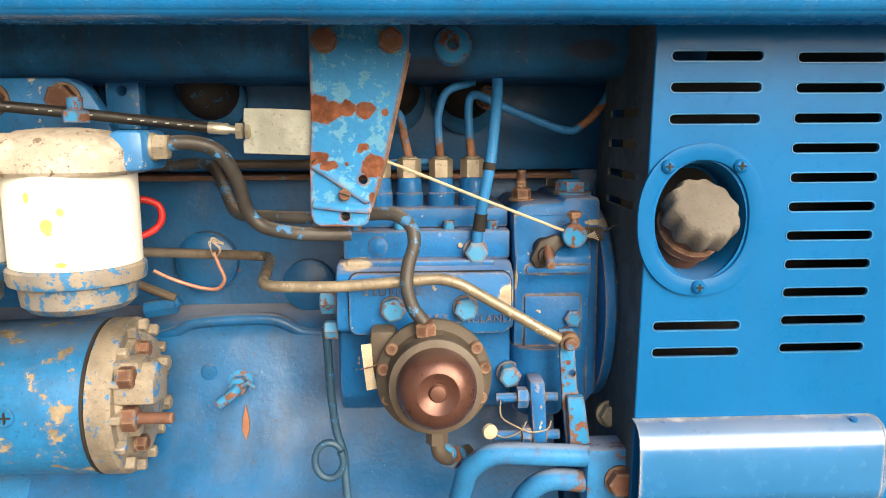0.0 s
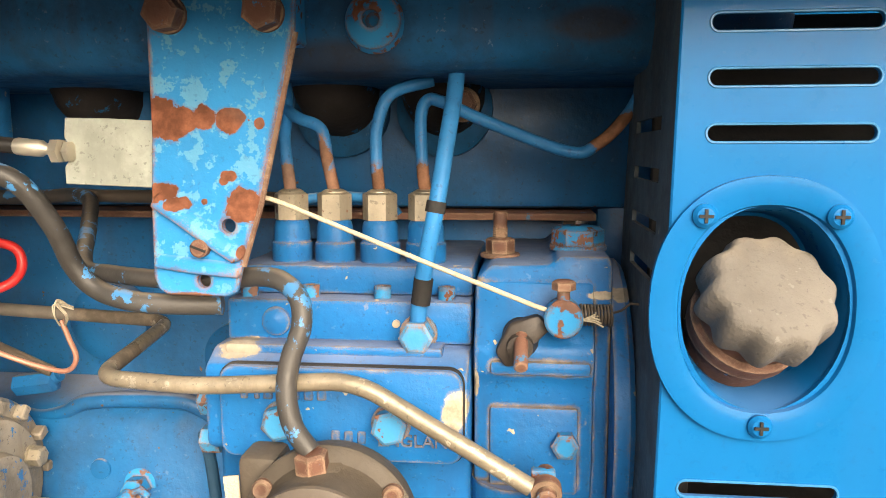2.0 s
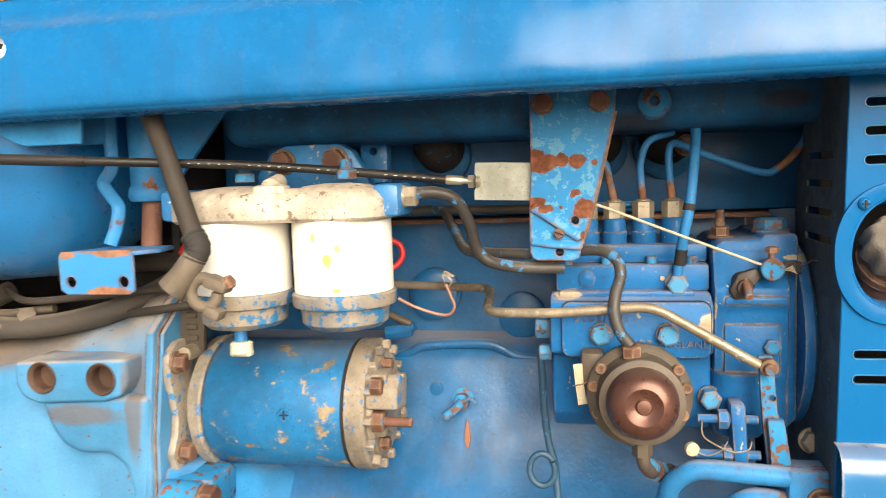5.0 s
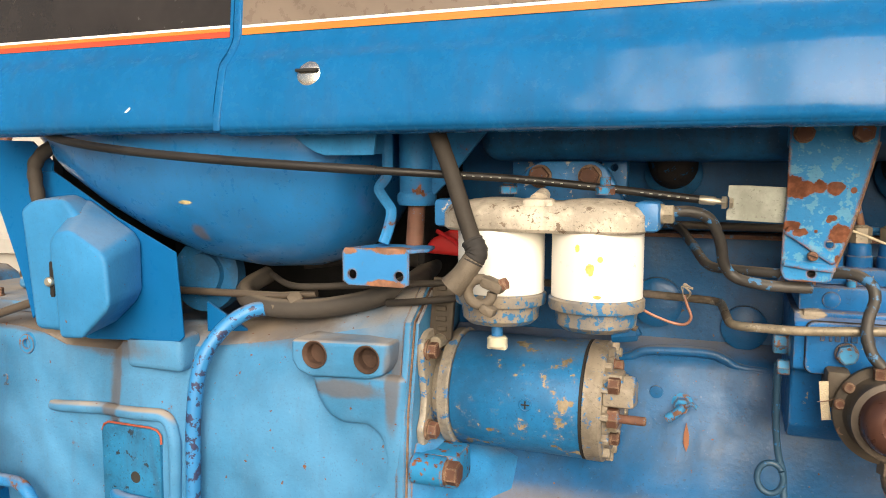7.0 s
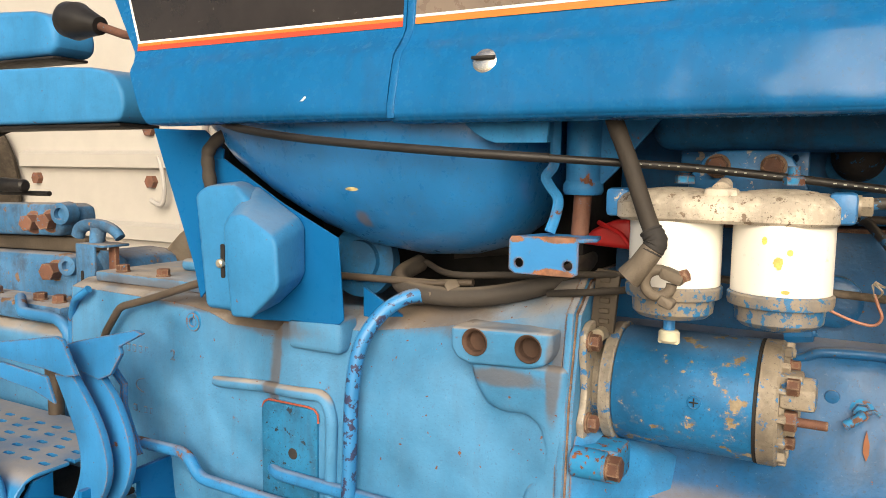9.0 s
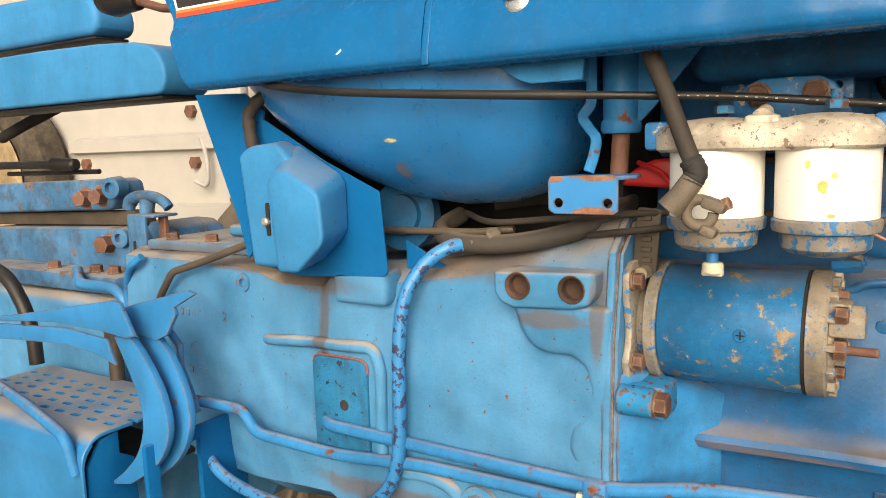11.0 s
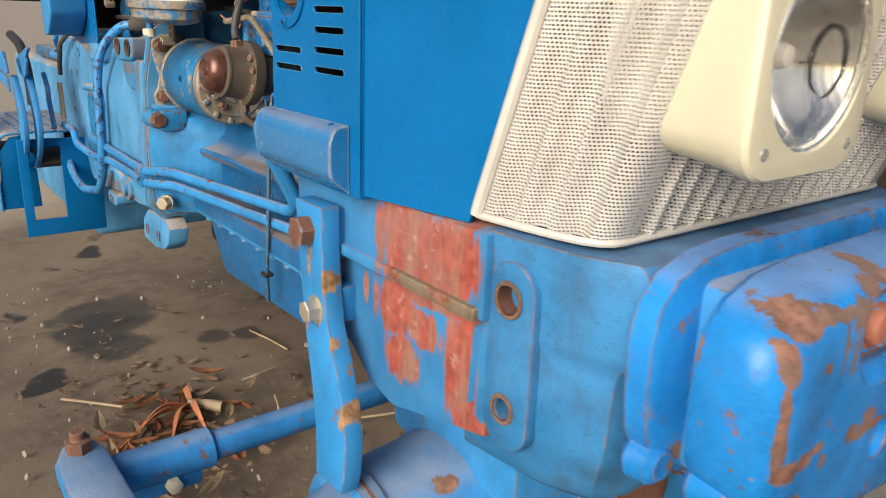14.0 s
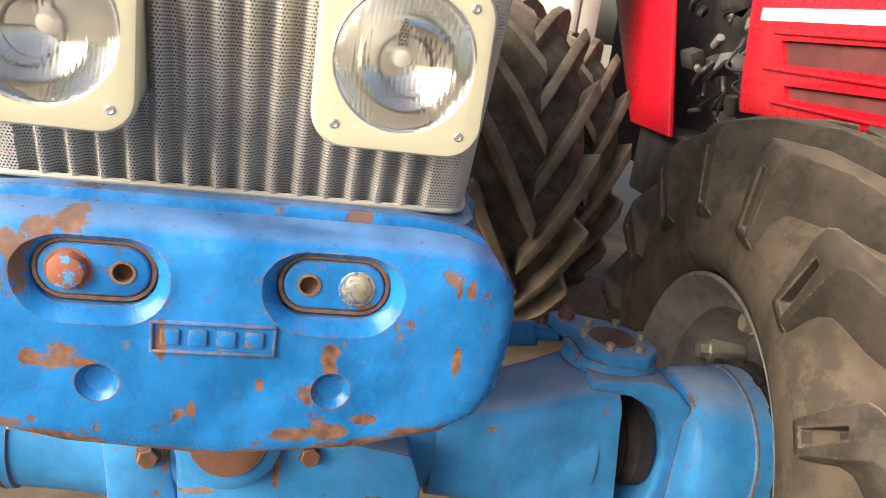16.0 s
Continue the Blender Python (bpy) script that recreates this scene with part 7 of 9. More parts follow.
# dark grimy casting colour deepens the shade of the gap between the bodies
part("recess_shade_plate", soften(loft([[(x, y, z) for x, z in ((-2.05, 1.099), (-1.51, 1.113), (-1.505, 1.082), (-2.05, 1.070))] for y in (0.808, 0.860)]), 0.005, 2, 30), M_flange, valve)
part("lower_body", soften(loft([[(x, y, z) for x, z in ((-2.05, 1.066), (-1.51, 1.080), (-1.493, 1.068), (-1.492, 1.015), (-1.53, 0.985), (-2.05, 0.960))] for y in (0.778, 0.88)]), 0.010, 3, 30), M_valve, valve, smooth=45)
part("base_flange", box(-1.98, -1.44, 0.70, 1.02, 0.955, 0.992, 0.008), M_valve, valve)
for x, z, mat, r in ((-1.630, 1.141, M_rust, 0.030), (-1.574, 1.146, M_rust, 0.030)):
    bolt(valve, (x, 0.782, z), (0.25, -1, 0), r, 0.026, mat, washer=0.024, spin=10)
part("port_boss", lathe((-1.533, 0.786, 1.163), (0.25, -1, 0), [(-0.01, 0.024), (0.018, 0.022), (0.020, 0.018), (0.020, 0.012), (0.010, 0.011), (0.010, 0.0)], 28), M_valve, valve)
bolt(valve, (-1.557, 0.778, 1.046), (0.25, -1, 0), 0.032, 0.030, M_rust, washer=0.022)
part("port_boss", lathe((-1.509, 0.780, 1.060), (0.25, -1, 0), [(-0.01, 0.022), (0.018, 0.020), (0.020, 0.016), (0.020, 0.010), (0.010, 0.009), (0.010, 0.0)], 28), M_valve, valve)
for x, y in ((-1.55, 0.735), (-1.49, 0.735), (-1.70, 0.735)):
    bolt(valve, (x, y, 0.992), (0, 0, 1), 0.022, 0.013, M_rust, washer=0.014)
part("rear_dome", loft([[(-1.44 - 0.01 * k, 0.80, z) for k, z in ((0, 1.052), (2, 1.08), (1, 1.092))] + [(-1.40, 0.80, 1.090), (-1.372, 0.80, 1.076), (-1.366, 0.80, 1.058)]] + [[(-1.44 - 0.01 * k, 0.92, z) for k, z in ((0, 1.052), (2, 1.08), (1, 1.092))] + [(-1.40, 0.92, 1.090), (-1.372, 0.92, 1.076), (-1.366, 0.92, 1.058)]]), M_valve, valve, smooth=60)
handle = part("linkage", merged(sweep(spline([(-1.436, 0.742, 1.126), (-1.425, 0.740, 1.141), (-1.40, 0.740, 1.149), (-1.372, 0.740, 1.150), (-1.345, 0.740, 1.147), (-1.326, 0.742, 1.138), (-1.318, 0.744, 1.128)]), 0.0125, 14, 0.8), rod((-1.374, 0.741, 1.142), (-1.374, 0.735, 1.112), 0.015, 0.013)), M_valve, tractor, "blue mushroom handle on a steel bracket", smooth=60)
part("bracket_plate", box(-1.395, -1.342, 0.706, 0.712, 1.030, 1.116, 0.002), M_valve, handle)
part("bracket_top", box(-1.395, -1.315, 0.706, 0.762, 1.112, 1.117, 0.002), M_valve, handle)
part("bracket_slot", prism(rounded(0.007, 0.030, 0.0034, 4, -1.376, 1.052), "y", 0.7045, 0.7075), M_dark, handle)
part("rusty_link", box(-1.341, -1.322, 0.735, 0.745, 1.034, 1.112, 0.002), M_rust, handle)
part("bracket_foot", box(-1.397, -1.328, 0.700, 0.775, 1.026, 1.032, 0.002), M_valve, handle)
part("thin_pipe", sweep(spline([(-1.256, 0.630, 1.053), (-1.276, 0.628, 1.040), (-1.302, 0.636, 1.026), (-1.332, 0.650, 0.992), (-1.336, 0.652, 0.95), (-1.336, 0.652, 0.88)]), 0.0065, 12), M_pipe, tractor, "thin blue brake pipe")
part("fuel_line", sweep(spline([(-1.56, 0.70, 1.000), (-1.50, 0.665, 0.988), (-1.475, 0.660, 0.984), (-1.396, 0.660, 0.983), (-1.364, 0.660, 0.968), (-1.355, 0.660, 0.945), (-1.353, 0.66, 0.89)]), 0.0105, 14), surface("rusty_blue_line", (0.02, 0.165, 0.38), 0.5, vary=0.2, grain=0.3, rust=0.62, rust_scale=16.0, dust=0.3), tractor, "rust and blue fuel line")
part("brake_pipe", sweep(fillet([(-0.965, 0.622, 1.094), (-1.084, 0.614, 1.055), (-1.160, 0.616, 1.034), (-1.199, 0.618, 0.988), (-1.22, 0.620, 0.95)], 0.012), 0.0062, 12), M_brownpipe, tractor, "thin grimy steel brake pipe")
part("black_hose", sweep(spline([(-1.80, 0.60, 1.03), (-1.66, 0.60, 1.005), (-1.60, 0.60, 0.955), (-1.57, 0.60, 0.89), (-1.565, 0.60, 0.83)]), 0.014, 14), M_rubber, tractor, "black rubber hose beside the valve block")
M_pedal = surface("pedal_blue_paint", (0.020, 0.170, 0.41), 0.40, vary=0.15, edge=0.6, grain=0.2, chips=0.18, rust=0.12, runs=0.2, specular=0.16)
def arm_plate(left, right, y0, y1):
    """A flat curved arm between two smooth edges."""
    edge = [spline([(x, 0, z) for x, z in e], 4) for e in (left, right)]
    return prism([(q.x, q.z) for q in edge[0]] + [(q.x, q.z) for q in edge[1][::-1]], "y", y0, y1, 0.002)


pedal = part("brake_pedal", arm_plate([(-1.141, 0.957), (-1.115, 0.912), (-1.093, 0.865), (-1.089, 0.824), (-1.107, 0.779), (-1.142, 0.743), (-1.187, 0.711)], [(-1.097, 0.959), (-1.062, 0.918), (-1.038, 0.877), (-1.029, 0.829), (-1.047, 0.785), (-1.085, 0.751), (-1.133, 0.722)], 0.485, 0.497), M_pedal, tractor, "curved blue brake pedal arm with chipped edges")
part("pedal_pad", prism([(-1.488, 0.957), (-1.374, 0.973), (-1.113, 1.018), (-1.097, 1.015), (-1.07, 0.967), (-1.093, 0.963), (-1.138, 0.967), (-1.274, 0.97), (-1.489, 0.952)], "y", 0.470, 0.477, 0.0015), M_pedal, pedal)
part("pedal_web", prism([(-1.522, 0.943), (-1.407, 0.951), (-1.254, 0.96), (-1.15, 0.953), (-1.132, 0.914), (-1.185, 0.927), (-1.26, 0.933), (-1.415, 0.924), (-1.531, 0.913)], "y", 0.479, 0.484, 0.0012), M_pedal, pedal)
pedal_b = part("brake_pedal", arm_plate([(-1.152, 0.992), (-1.12, 0.944), (-1.088, 0.897), (-1.069, 0.854), (-1.069, 0.807), (-1.091, 0.761), (-1.148, 0.711)], [(-1.076, 0.953), (-1.048, 0.924), (-1.026, 0.882), (-1.017, 0.838), (-1.031, 0.795), (-1.062, 0.757), (-1.118, 0.717)], 0.515, 0.527), M_pedal, tractor, "curved blue brake pedal arm with chipped edges")
part("pedal_pad", prism([(-1.149, 0.994), (-1.115, 1.005), (-0.991, 1.035), (-0.975, 1.031), (-1.024, 1.007), (-1.02, 0.997), (-1.044, 0.964), (-1.07, 0.953), (-1.11, 0.96)], "y", 0.506, 0.513, 0.0015), M_pedal, pedal_b)
part("pedal_spring", sweep([(x, 0.56, z) for x, z in [(-1.117, 0.961), (-1.084, 0.931), (-1.086, 0.898), (-1.054, 0.827)]], 0.006, 8), M_pedal, pedal_b)
part("control_lever", merged(rod((-2.20, 0.90, 1.213), (-1.93, 0.90, 1.213), 0.010, seg=16), rod((-1.94, 0.90, 1.213), (-1.845, 0.90, 1.211), 0.017, 0.015, seg=20, bev=0.005), rod((-2.2, 0.93, 1.19), (-1.80, 0.93, 1.193), 0.006, seg=12)), M_rubber, tractor, "black control lever beside the valve block")
part("seat_strut", sweep([(-2.16, 0.90, 1.285), (-2.07, 0.90, 1.309), (-1.90, 0.90, 1.350)], 0.014, 10), M_dark, tractor, "black strut under the mudguard")
STEP_Z = 0.805
bend = [(0.66, 0.0), (0.475, 0.0)] + [(0.475 - 0.045 * math.sin(radians(k)), -0.045 + 0.045 * math.cos(radians(k))) for k in range(10, 91, 10)] + [(0.430, -0.21)]
sheet = [(y, STEP_Z + z) for y, z in bend] + [(y + (0.006 if z < -0.01 else 0.0), STEP_Z + z - (0.006 if z > -0.04 else 0.0)) for y, z in bend[::-1]]
step = part("foot_step", soften(loft([[(x, y, z) for y, z in sheet] for x in (-1.62, -1.168)]), 0.0015, 1, 50), M_step, tractor, "worn perforated steel foot step with a bent edge", smooth=40)
cut(step, *[prism(rounded(0.022, 0.010, 0.004, 3, -1.60 + 0.045 * i + 0.022 * (j % 2), 0.50 + 0.028 * j), "z", STEP_Z - 0.03, STEP_Z + 0.03) for i in range(10) for j in range(5)])
# near-black sheet added below so that the slots look shaded
part("step_shade_sheet", box(-1.62, -1.18, 0.45, 0.66, STEP_Z - 0.10, STEP_Z - 0.09, 0.002), M_dark, step)
part("step_rail", sweep(fillet([(-1.60, 0.50, 0.843), (-1.33, 0.445, 0.833), (-1.20, 0.428, 0.808), (-1.18, 0.428, 0.75)], 0.02), 0.009, 12), M_pipe, step)
part("step_side", prism([(0.432, 0.60), (0.445, 0.755), (0.470, 0.792), (0.50, 0.797), (0.50, 0.76), (0.525, 0.745), (0.53, 0.60)], "x", -1.182, -1.174, 0.001), M_panel, step, "blue end sheet of the step")
win = part("step_bracket", box(-1.076, -1.066, 0.470, 0.665, 0.545, 0.80, 0.002), M_panel, tractor, "blue plate with a square window beside the step")
cut(win, box(-1.2, -1.0, 0.492, 0.570, 0.588, 0.78, 0.0))
part("stand_pipe", merged(rod((-1.40, 0.66, 0.74), (-1.40, 0.66, 0.88), 0.014), hexagon((-1.40, 0.66, 0.88), (0, 0, 1), 0.03, 0.03)), M_brownpipe, tractor)
part("rear_casing", merged(box(-2.4, -1.31, 0.69, 1.10, 0.45, 0.95, 0.03, 3)), M_castclean, tractor, "blue rear axle casing")
# padded mudguards and the lever with a black knob
def guard(name, x0, y0, y1, z0, z1, label):
    """A rounded sheet mudguard with a rubber lip."""
    h = z1 - z0
    pts = [(x0 - 0.030, z0), (x0 - 0.014, z0 + 0.003), (x0 - 0.004, z0 + 0.14 * h), (x0, z0 + 0.30 * h), (x0 - 0.004, z0 + 0.48 * h), (x0 - 0.016, z0 + 0.66 * h), (x0 - 0.036, z0 + 0.80 * h), (x0 - 0.09, z0 + 0.90 * h), (x0 - 0.20, z0 + 0.96 * h), (x0 - 0.40, z1), (x0 - 0.8, z1), (x0 - 0.8, z0)]
    g = part(name, prism(pts, "y", y0, y1, 0.022, 4), M_box, tractor, label, smooth=70)
    part("rubber_lip", box(x0 - 0.79, x0 - 0.026, y0 + 0.012, y1 - 0.006, z0 - 0.008, z0 - 0.001, 0.003), M_rubber, g)
    return g


guard("mudguard", -1.295, 0.74, 0.85, 1.340, 1.452, "rounded blue mudguard with a black lip")
guard("mudguard", -1.745, 0.92, 1.03, 1.512, 1.628, "rounded blue mudguard with a black lip")
leverk = part("hand_lever", sweep([(-1.41, 0.78, 1.524), (-1.33, 0.775, 1.500), (-1.05, 0.70, 1.455)], 0.008, 12), M_rust, tractor, "hand lever with a black knob")
part("knob", lathe((-1.515, 0.78, 1.546), (1, 0, -0.21), [(0, 0.0), (0.003, 0.022), (0.02, 0.034), (0.05, 0.036), (0.08, 0.026), (0.115, 0.017), (0.118, 0.0)], 32), M_rubber, leverk, "black plastic knob")


# ---- steel arm bolted to the frame ----
M_arm = surface("arm_blue_paint", (0.022, 0.185, 0.44), 0.45, vary=0.14, edge=0.7, grain=0.25, rust=0.34, rust_scale=45.0, chips=0.25, specular=0.13, runs=0.3, spots=[((0.326, 0.56, 0.865), (0.004, 0.02, 0.022)), ((0.385, 0.56, 0.79), (0.006, 0.02, 0.02)), ((0.425, 0.56, 0.70), (0.007, 0.02, 0.018)), ((0.36, 0.56, 0.84), (0.004, 0.02, 0.015))], spot_color=(0.22, 0.13, 0.07))
arm_rows = [(0.293, 0.358, 0.930, 0.562), (0.298, 0.358, 0.88, 0.562), (0.303, 0.362, 0.83, 0.562), (0.313, 0.372, 0.79, 0.560), (0.328, 0.398, 0.75, 0.556), (0.350, 0.424, 0.71, 0.550), (0.370, 0.442, 0.67, 0.543), (0.382, 0.448, 0.635, 0.537), (0.386, 0.446, 0.614, 0.534)]
arm = part("frame_arm", merged(soften(loft([[(x0, y, z), (x1, y, z), (x1, y + 0.024, z), (x0, y + 0.024, z)] for x0, x1, z, y in arm_rows]), 0.002, 2, 50), box(0.300, 0.352, 0.576, 0.597, 0.865, 0.925, 0.002), box(0.315, 0.36, 0.576, 0.607, 0.785, 0.83, 0.002)), M_arm, tractor, "chipped blue steel arm bolted to the frame")
bolt(arm, (0.325, 0.562, 0.897), (0, -1, 0), 0.032, 0.018, M_rust, washer=0.0, spin=12, label="large rusty bolt head")
bolt(arm, (0.344, 0.562, 0.803), (0, -1, 0), 0.024, 0.016, M_zinc, washer=0.018, spin=25, label="plated bolt head")
part("yellow_spot", box(0.296, 0.303, 0.5605, 0.563, 0.899, 0.906, 0.0005, 1), M_cream, arm)

# ---- front weight ----
WM = 0.892
half = [(WM, 0.972), (0.72, 0.972), (0.678, 0.968), (0.645, 0.955), (0.628, 0.935), (0.622, 0.905), (0.624, 0.862), (0.629, 0.825), (0.643, 0.799), (0.678, 0.777), (0.76, 0.755), (WM, 0.742)]
half = [(WM + 1.045 * (y - WM), z) for y, z in half]
outline = [(y, z) for y, z in half] + [(2 * WM - y, z) for y, z in half[-2:0:-1]]


def shrunk(k, dz=0.0):
    cy, cz = WM, 0.845
    return [(cy + (y - cy) * (1 - k / 0.278), cz + (z - cz) * (1 - k / 0.13) + dz) for y, z in outline]


weight_bm = loft([[(x, y, z) for y, z in shrunk(k, dz)] for x, k, dz in ((0.812, 0.012, 0.003), (0.816, 0.003, 0.003), (0.822, 0.0, 0.003), (0.855, 0.0, 0.0), (0.868, 0.004, -0.001), (0.877, 0.011, -0.002), (0.8815, 0.020, -0.002), (0.884, 0.035, -0.002))])
weight = part("front_weight", weight_bm, M_weight, tractor, "scratched blue cast front weight with rust", smooth=35)
part("weight_core", merged(box(0.755, 0.815, 0.66, 2 * MID - 0.66, 0.79, 0.955, 0.01)), M_axle, weight)
part("rear_plate", loft([[(x, y, z) for y, z in shrunk(k, 0.004)] for x, k in ((0.757, 0.008), (0.760, 0.0), (0.782, 0.0), (0.787, 0.008))]), M_weight, weight, "rear weight plate", smooth=35)
for y0 in (0.634, 2 * MID - 0.634):
    part("weight_lug", rod((0.758, y0, 0.802), (0.790, y0, 0.802), 0.021, 0.019, bev=0.007), M_weight, weight)
    part("weight_lug", rod((0.814, y0 + 0.002, 0.806), (0.858, y0 + 0.002, 0.806), 0.019, 0.017, bev=0.007), M_weight, weight)


def oblong(cy, cz, w, h):
    return rounded(w, h, h / 2 - 0.001, 8, cy, cz)


recesses = [loft([[(x, y, z) for y, z in oblong(yc, 0.9245, w, h)] for x, w, h in ((0.863, 0.104, 0.058), (0.872, 0.106, 0.060), (0.8755, 0.111, 0.066), (0.880, 0.120, 0.076), (0.8845, 0.132, 0.090), (0.895, 0.165, 0.125))]) for yc in (0.784, 2 * MID - 0.784)]
dimples = [lathe((0.893, y, 0.824), (-1, 0, 0), [(-0.02, 0.026), (0.010, 0.0185), (0.016, 0.012), (0.018, 0.0)], 28) for y in (0.789, 2 * MID - 0.797 + 0.018)]
cut(weight, *recesses, *dimples)
for k, yc in enumerate((0.784, 2 * MID - 0.784)):
    s = 1 if k == 0 else -1
    insert = part("recess_insert", prism(oblong(yc, 0.926, 0.093, 0.047), "x", 0.860, 0.8725, 0.003, 3), M_weight, weight, "blue oblong insert in the recess")
    cut(insert, lathe((0.90, yc + s * 0.0235, 0.926), (-1, 0, 0), [(0, 0.009), (0.06, 0.009)], 24))
    part("rust_gap", sweep([(0.8675, y, z) for y, z in oblong(yc, 0.926, 0.0985, 0.0525) + oblong(yc, 0.926, 0.0985, 0.0525)[:1]], 0.003, 6), M_rust, weight)
    if k == 0:
        part("recess_bolt", merged(rod((0.868, yc - 0.021, 0.926), (0.873, yc - 0.021, 0.926), 0.0205, bev=0.001), lathe((0.872, yc - 0.021, 0.926), (1, 0, 0), [(0, 0.0175), (0.005, 0.0172), (0.009, 0.0150), (0.0105, 0.011), (0.0105, 0.0)], 9)), surface("red_rust_bolt", (0.22, 0.075, 0.045), 0.7, vary=0.3, grain=0.5, second=(0.06, 0.28, 0.60), second_amount=0.3), weight, "rusty red bolt head")
    else:
        part("recess_bolt", merged(rod((0.868, yc + 0.021, 0.925), (0.8735, yc + 0.021, 0.925), 0.0185, bev=0.002), hexagon((0.872, yc + 0.021, 0.925), (1, 0, 0), 0.026, 0.005, 0.002)), M_alu, weight, "scuffed round bolt head")
    part("recess_hole", lathe((0.873, yc + s * 0.0235, 0.926), (-1, 0, 0), [(0.001, 0.0112), (-0.0008, 0.0108), (-0.0008, 0.0086), (0.010, 0.0084), (0.010, 0.0)], 24, closed=False), M_rust, weight, "rusty bolt hole")
# raised oblong badge with plain bars
badge = part("badge_frame", merged(box(0.8825, 0.8875, 0.833, 0.943, 0.8855, 0.8885, 0.001), box(0.8825, 0.8875, 0.833, 0.943, 0.8575, 0.8605, 0.001), box(0.8825, 0.887, 0.833, 0.836, 0.8575, 0.8885, 0.001), box(0.8825, 0.887, 0.940, 0.943, 0.8575, 0.8885, 0.001)), M_weight, weight, "raised cast badge with plain bars")
for y in (0.850, 0.874, 0.899, 0.924):
    part("raised_bar", box(0.8825, 0.8868, y - 0.0085, y + 0.0085, 0.865, 0.881, 0.002), M_weight, badge)

# ---- headlamps ----
def lens_material():
    m, n, l, p = nodes_of("fluted_lamp_glass")
    pos = n.new("ShaderNodeNewGeometry").outputs["Position"]
    w = n.new("ShaderNodeTexWave")
    w.bands_direction = "Y"
    w.inputs["Scale"].default_value = 34.0
    l.new(pos, w.inputs["Vector"])
    b = n.new("ShaderNodeBump")
    b.inputs["Strength"].default_value, b.inputs["Distance"].default_value = 0.25, 0.001
    l.new(w.outputs["Fac"], b.inputs["Height"])
    tr = n.new("ShaderNodeBsdfTransparent")
    tr.inputs["Color"].default_value = (0.99, 0.99, 0.985, 1)
    gl = n.new("ShaderNodeBsdfGlossy")
    gl.inputs["Roughness"].default_value = 0.05
    l.new(b.outputs[0], gl.inputs["Normal"])
    mix = n.new("ShaderNodeMixShader")
    mix.inputs[0].default_value = 0.06
    l.new(tr.outputs[0], mix.inputs[1])
    l.new(gl.outputs[0], mix.inputs[2])
    l.new(mix.outputs[0], n["Material Output"].inputs["Surface"])
    return m


M_lens = lens_material()


def reflector_material():
    """Silvered bowl, its gloss broken by the flutes of the glass before it."""
    m, n, l, p = nodes_of("silvered_reflector")
    pos = n.new("ShaderNodeNewGeometry").outputs["Position"]
    w = n.new("ShaderNodeTexWave")
    w.bands_direction = "Y"
    w.inputs["Scale"].default_value = 62.0
    w.inputs["Distortion"].default_value = 0.4
    l.new(pos, w.inputs["Vector"])
    b = n.new("ShaderNodeBump")
    b.inputs["Strength"].default_value, b.inputs["Distance"].default_value = 0.08, 0.0008
    l.new(w.outputs["Fac"], b.inputs["Height"])
    l.new(b.outputs[0], p.inputs["Normal"])
    p.inputs["Base Color"].default_value = (0.93, 0.93, 0.92, 1)
    p.inputs["Metallic"].default_value = 1.0
    l.new(ramp(n, l, noise_node(n, l, pos, 40.0), 0.3, 0.7, 0.07, 0.14), p.inputs["Roughness"])
    return m


M_mirror = reflector_material()


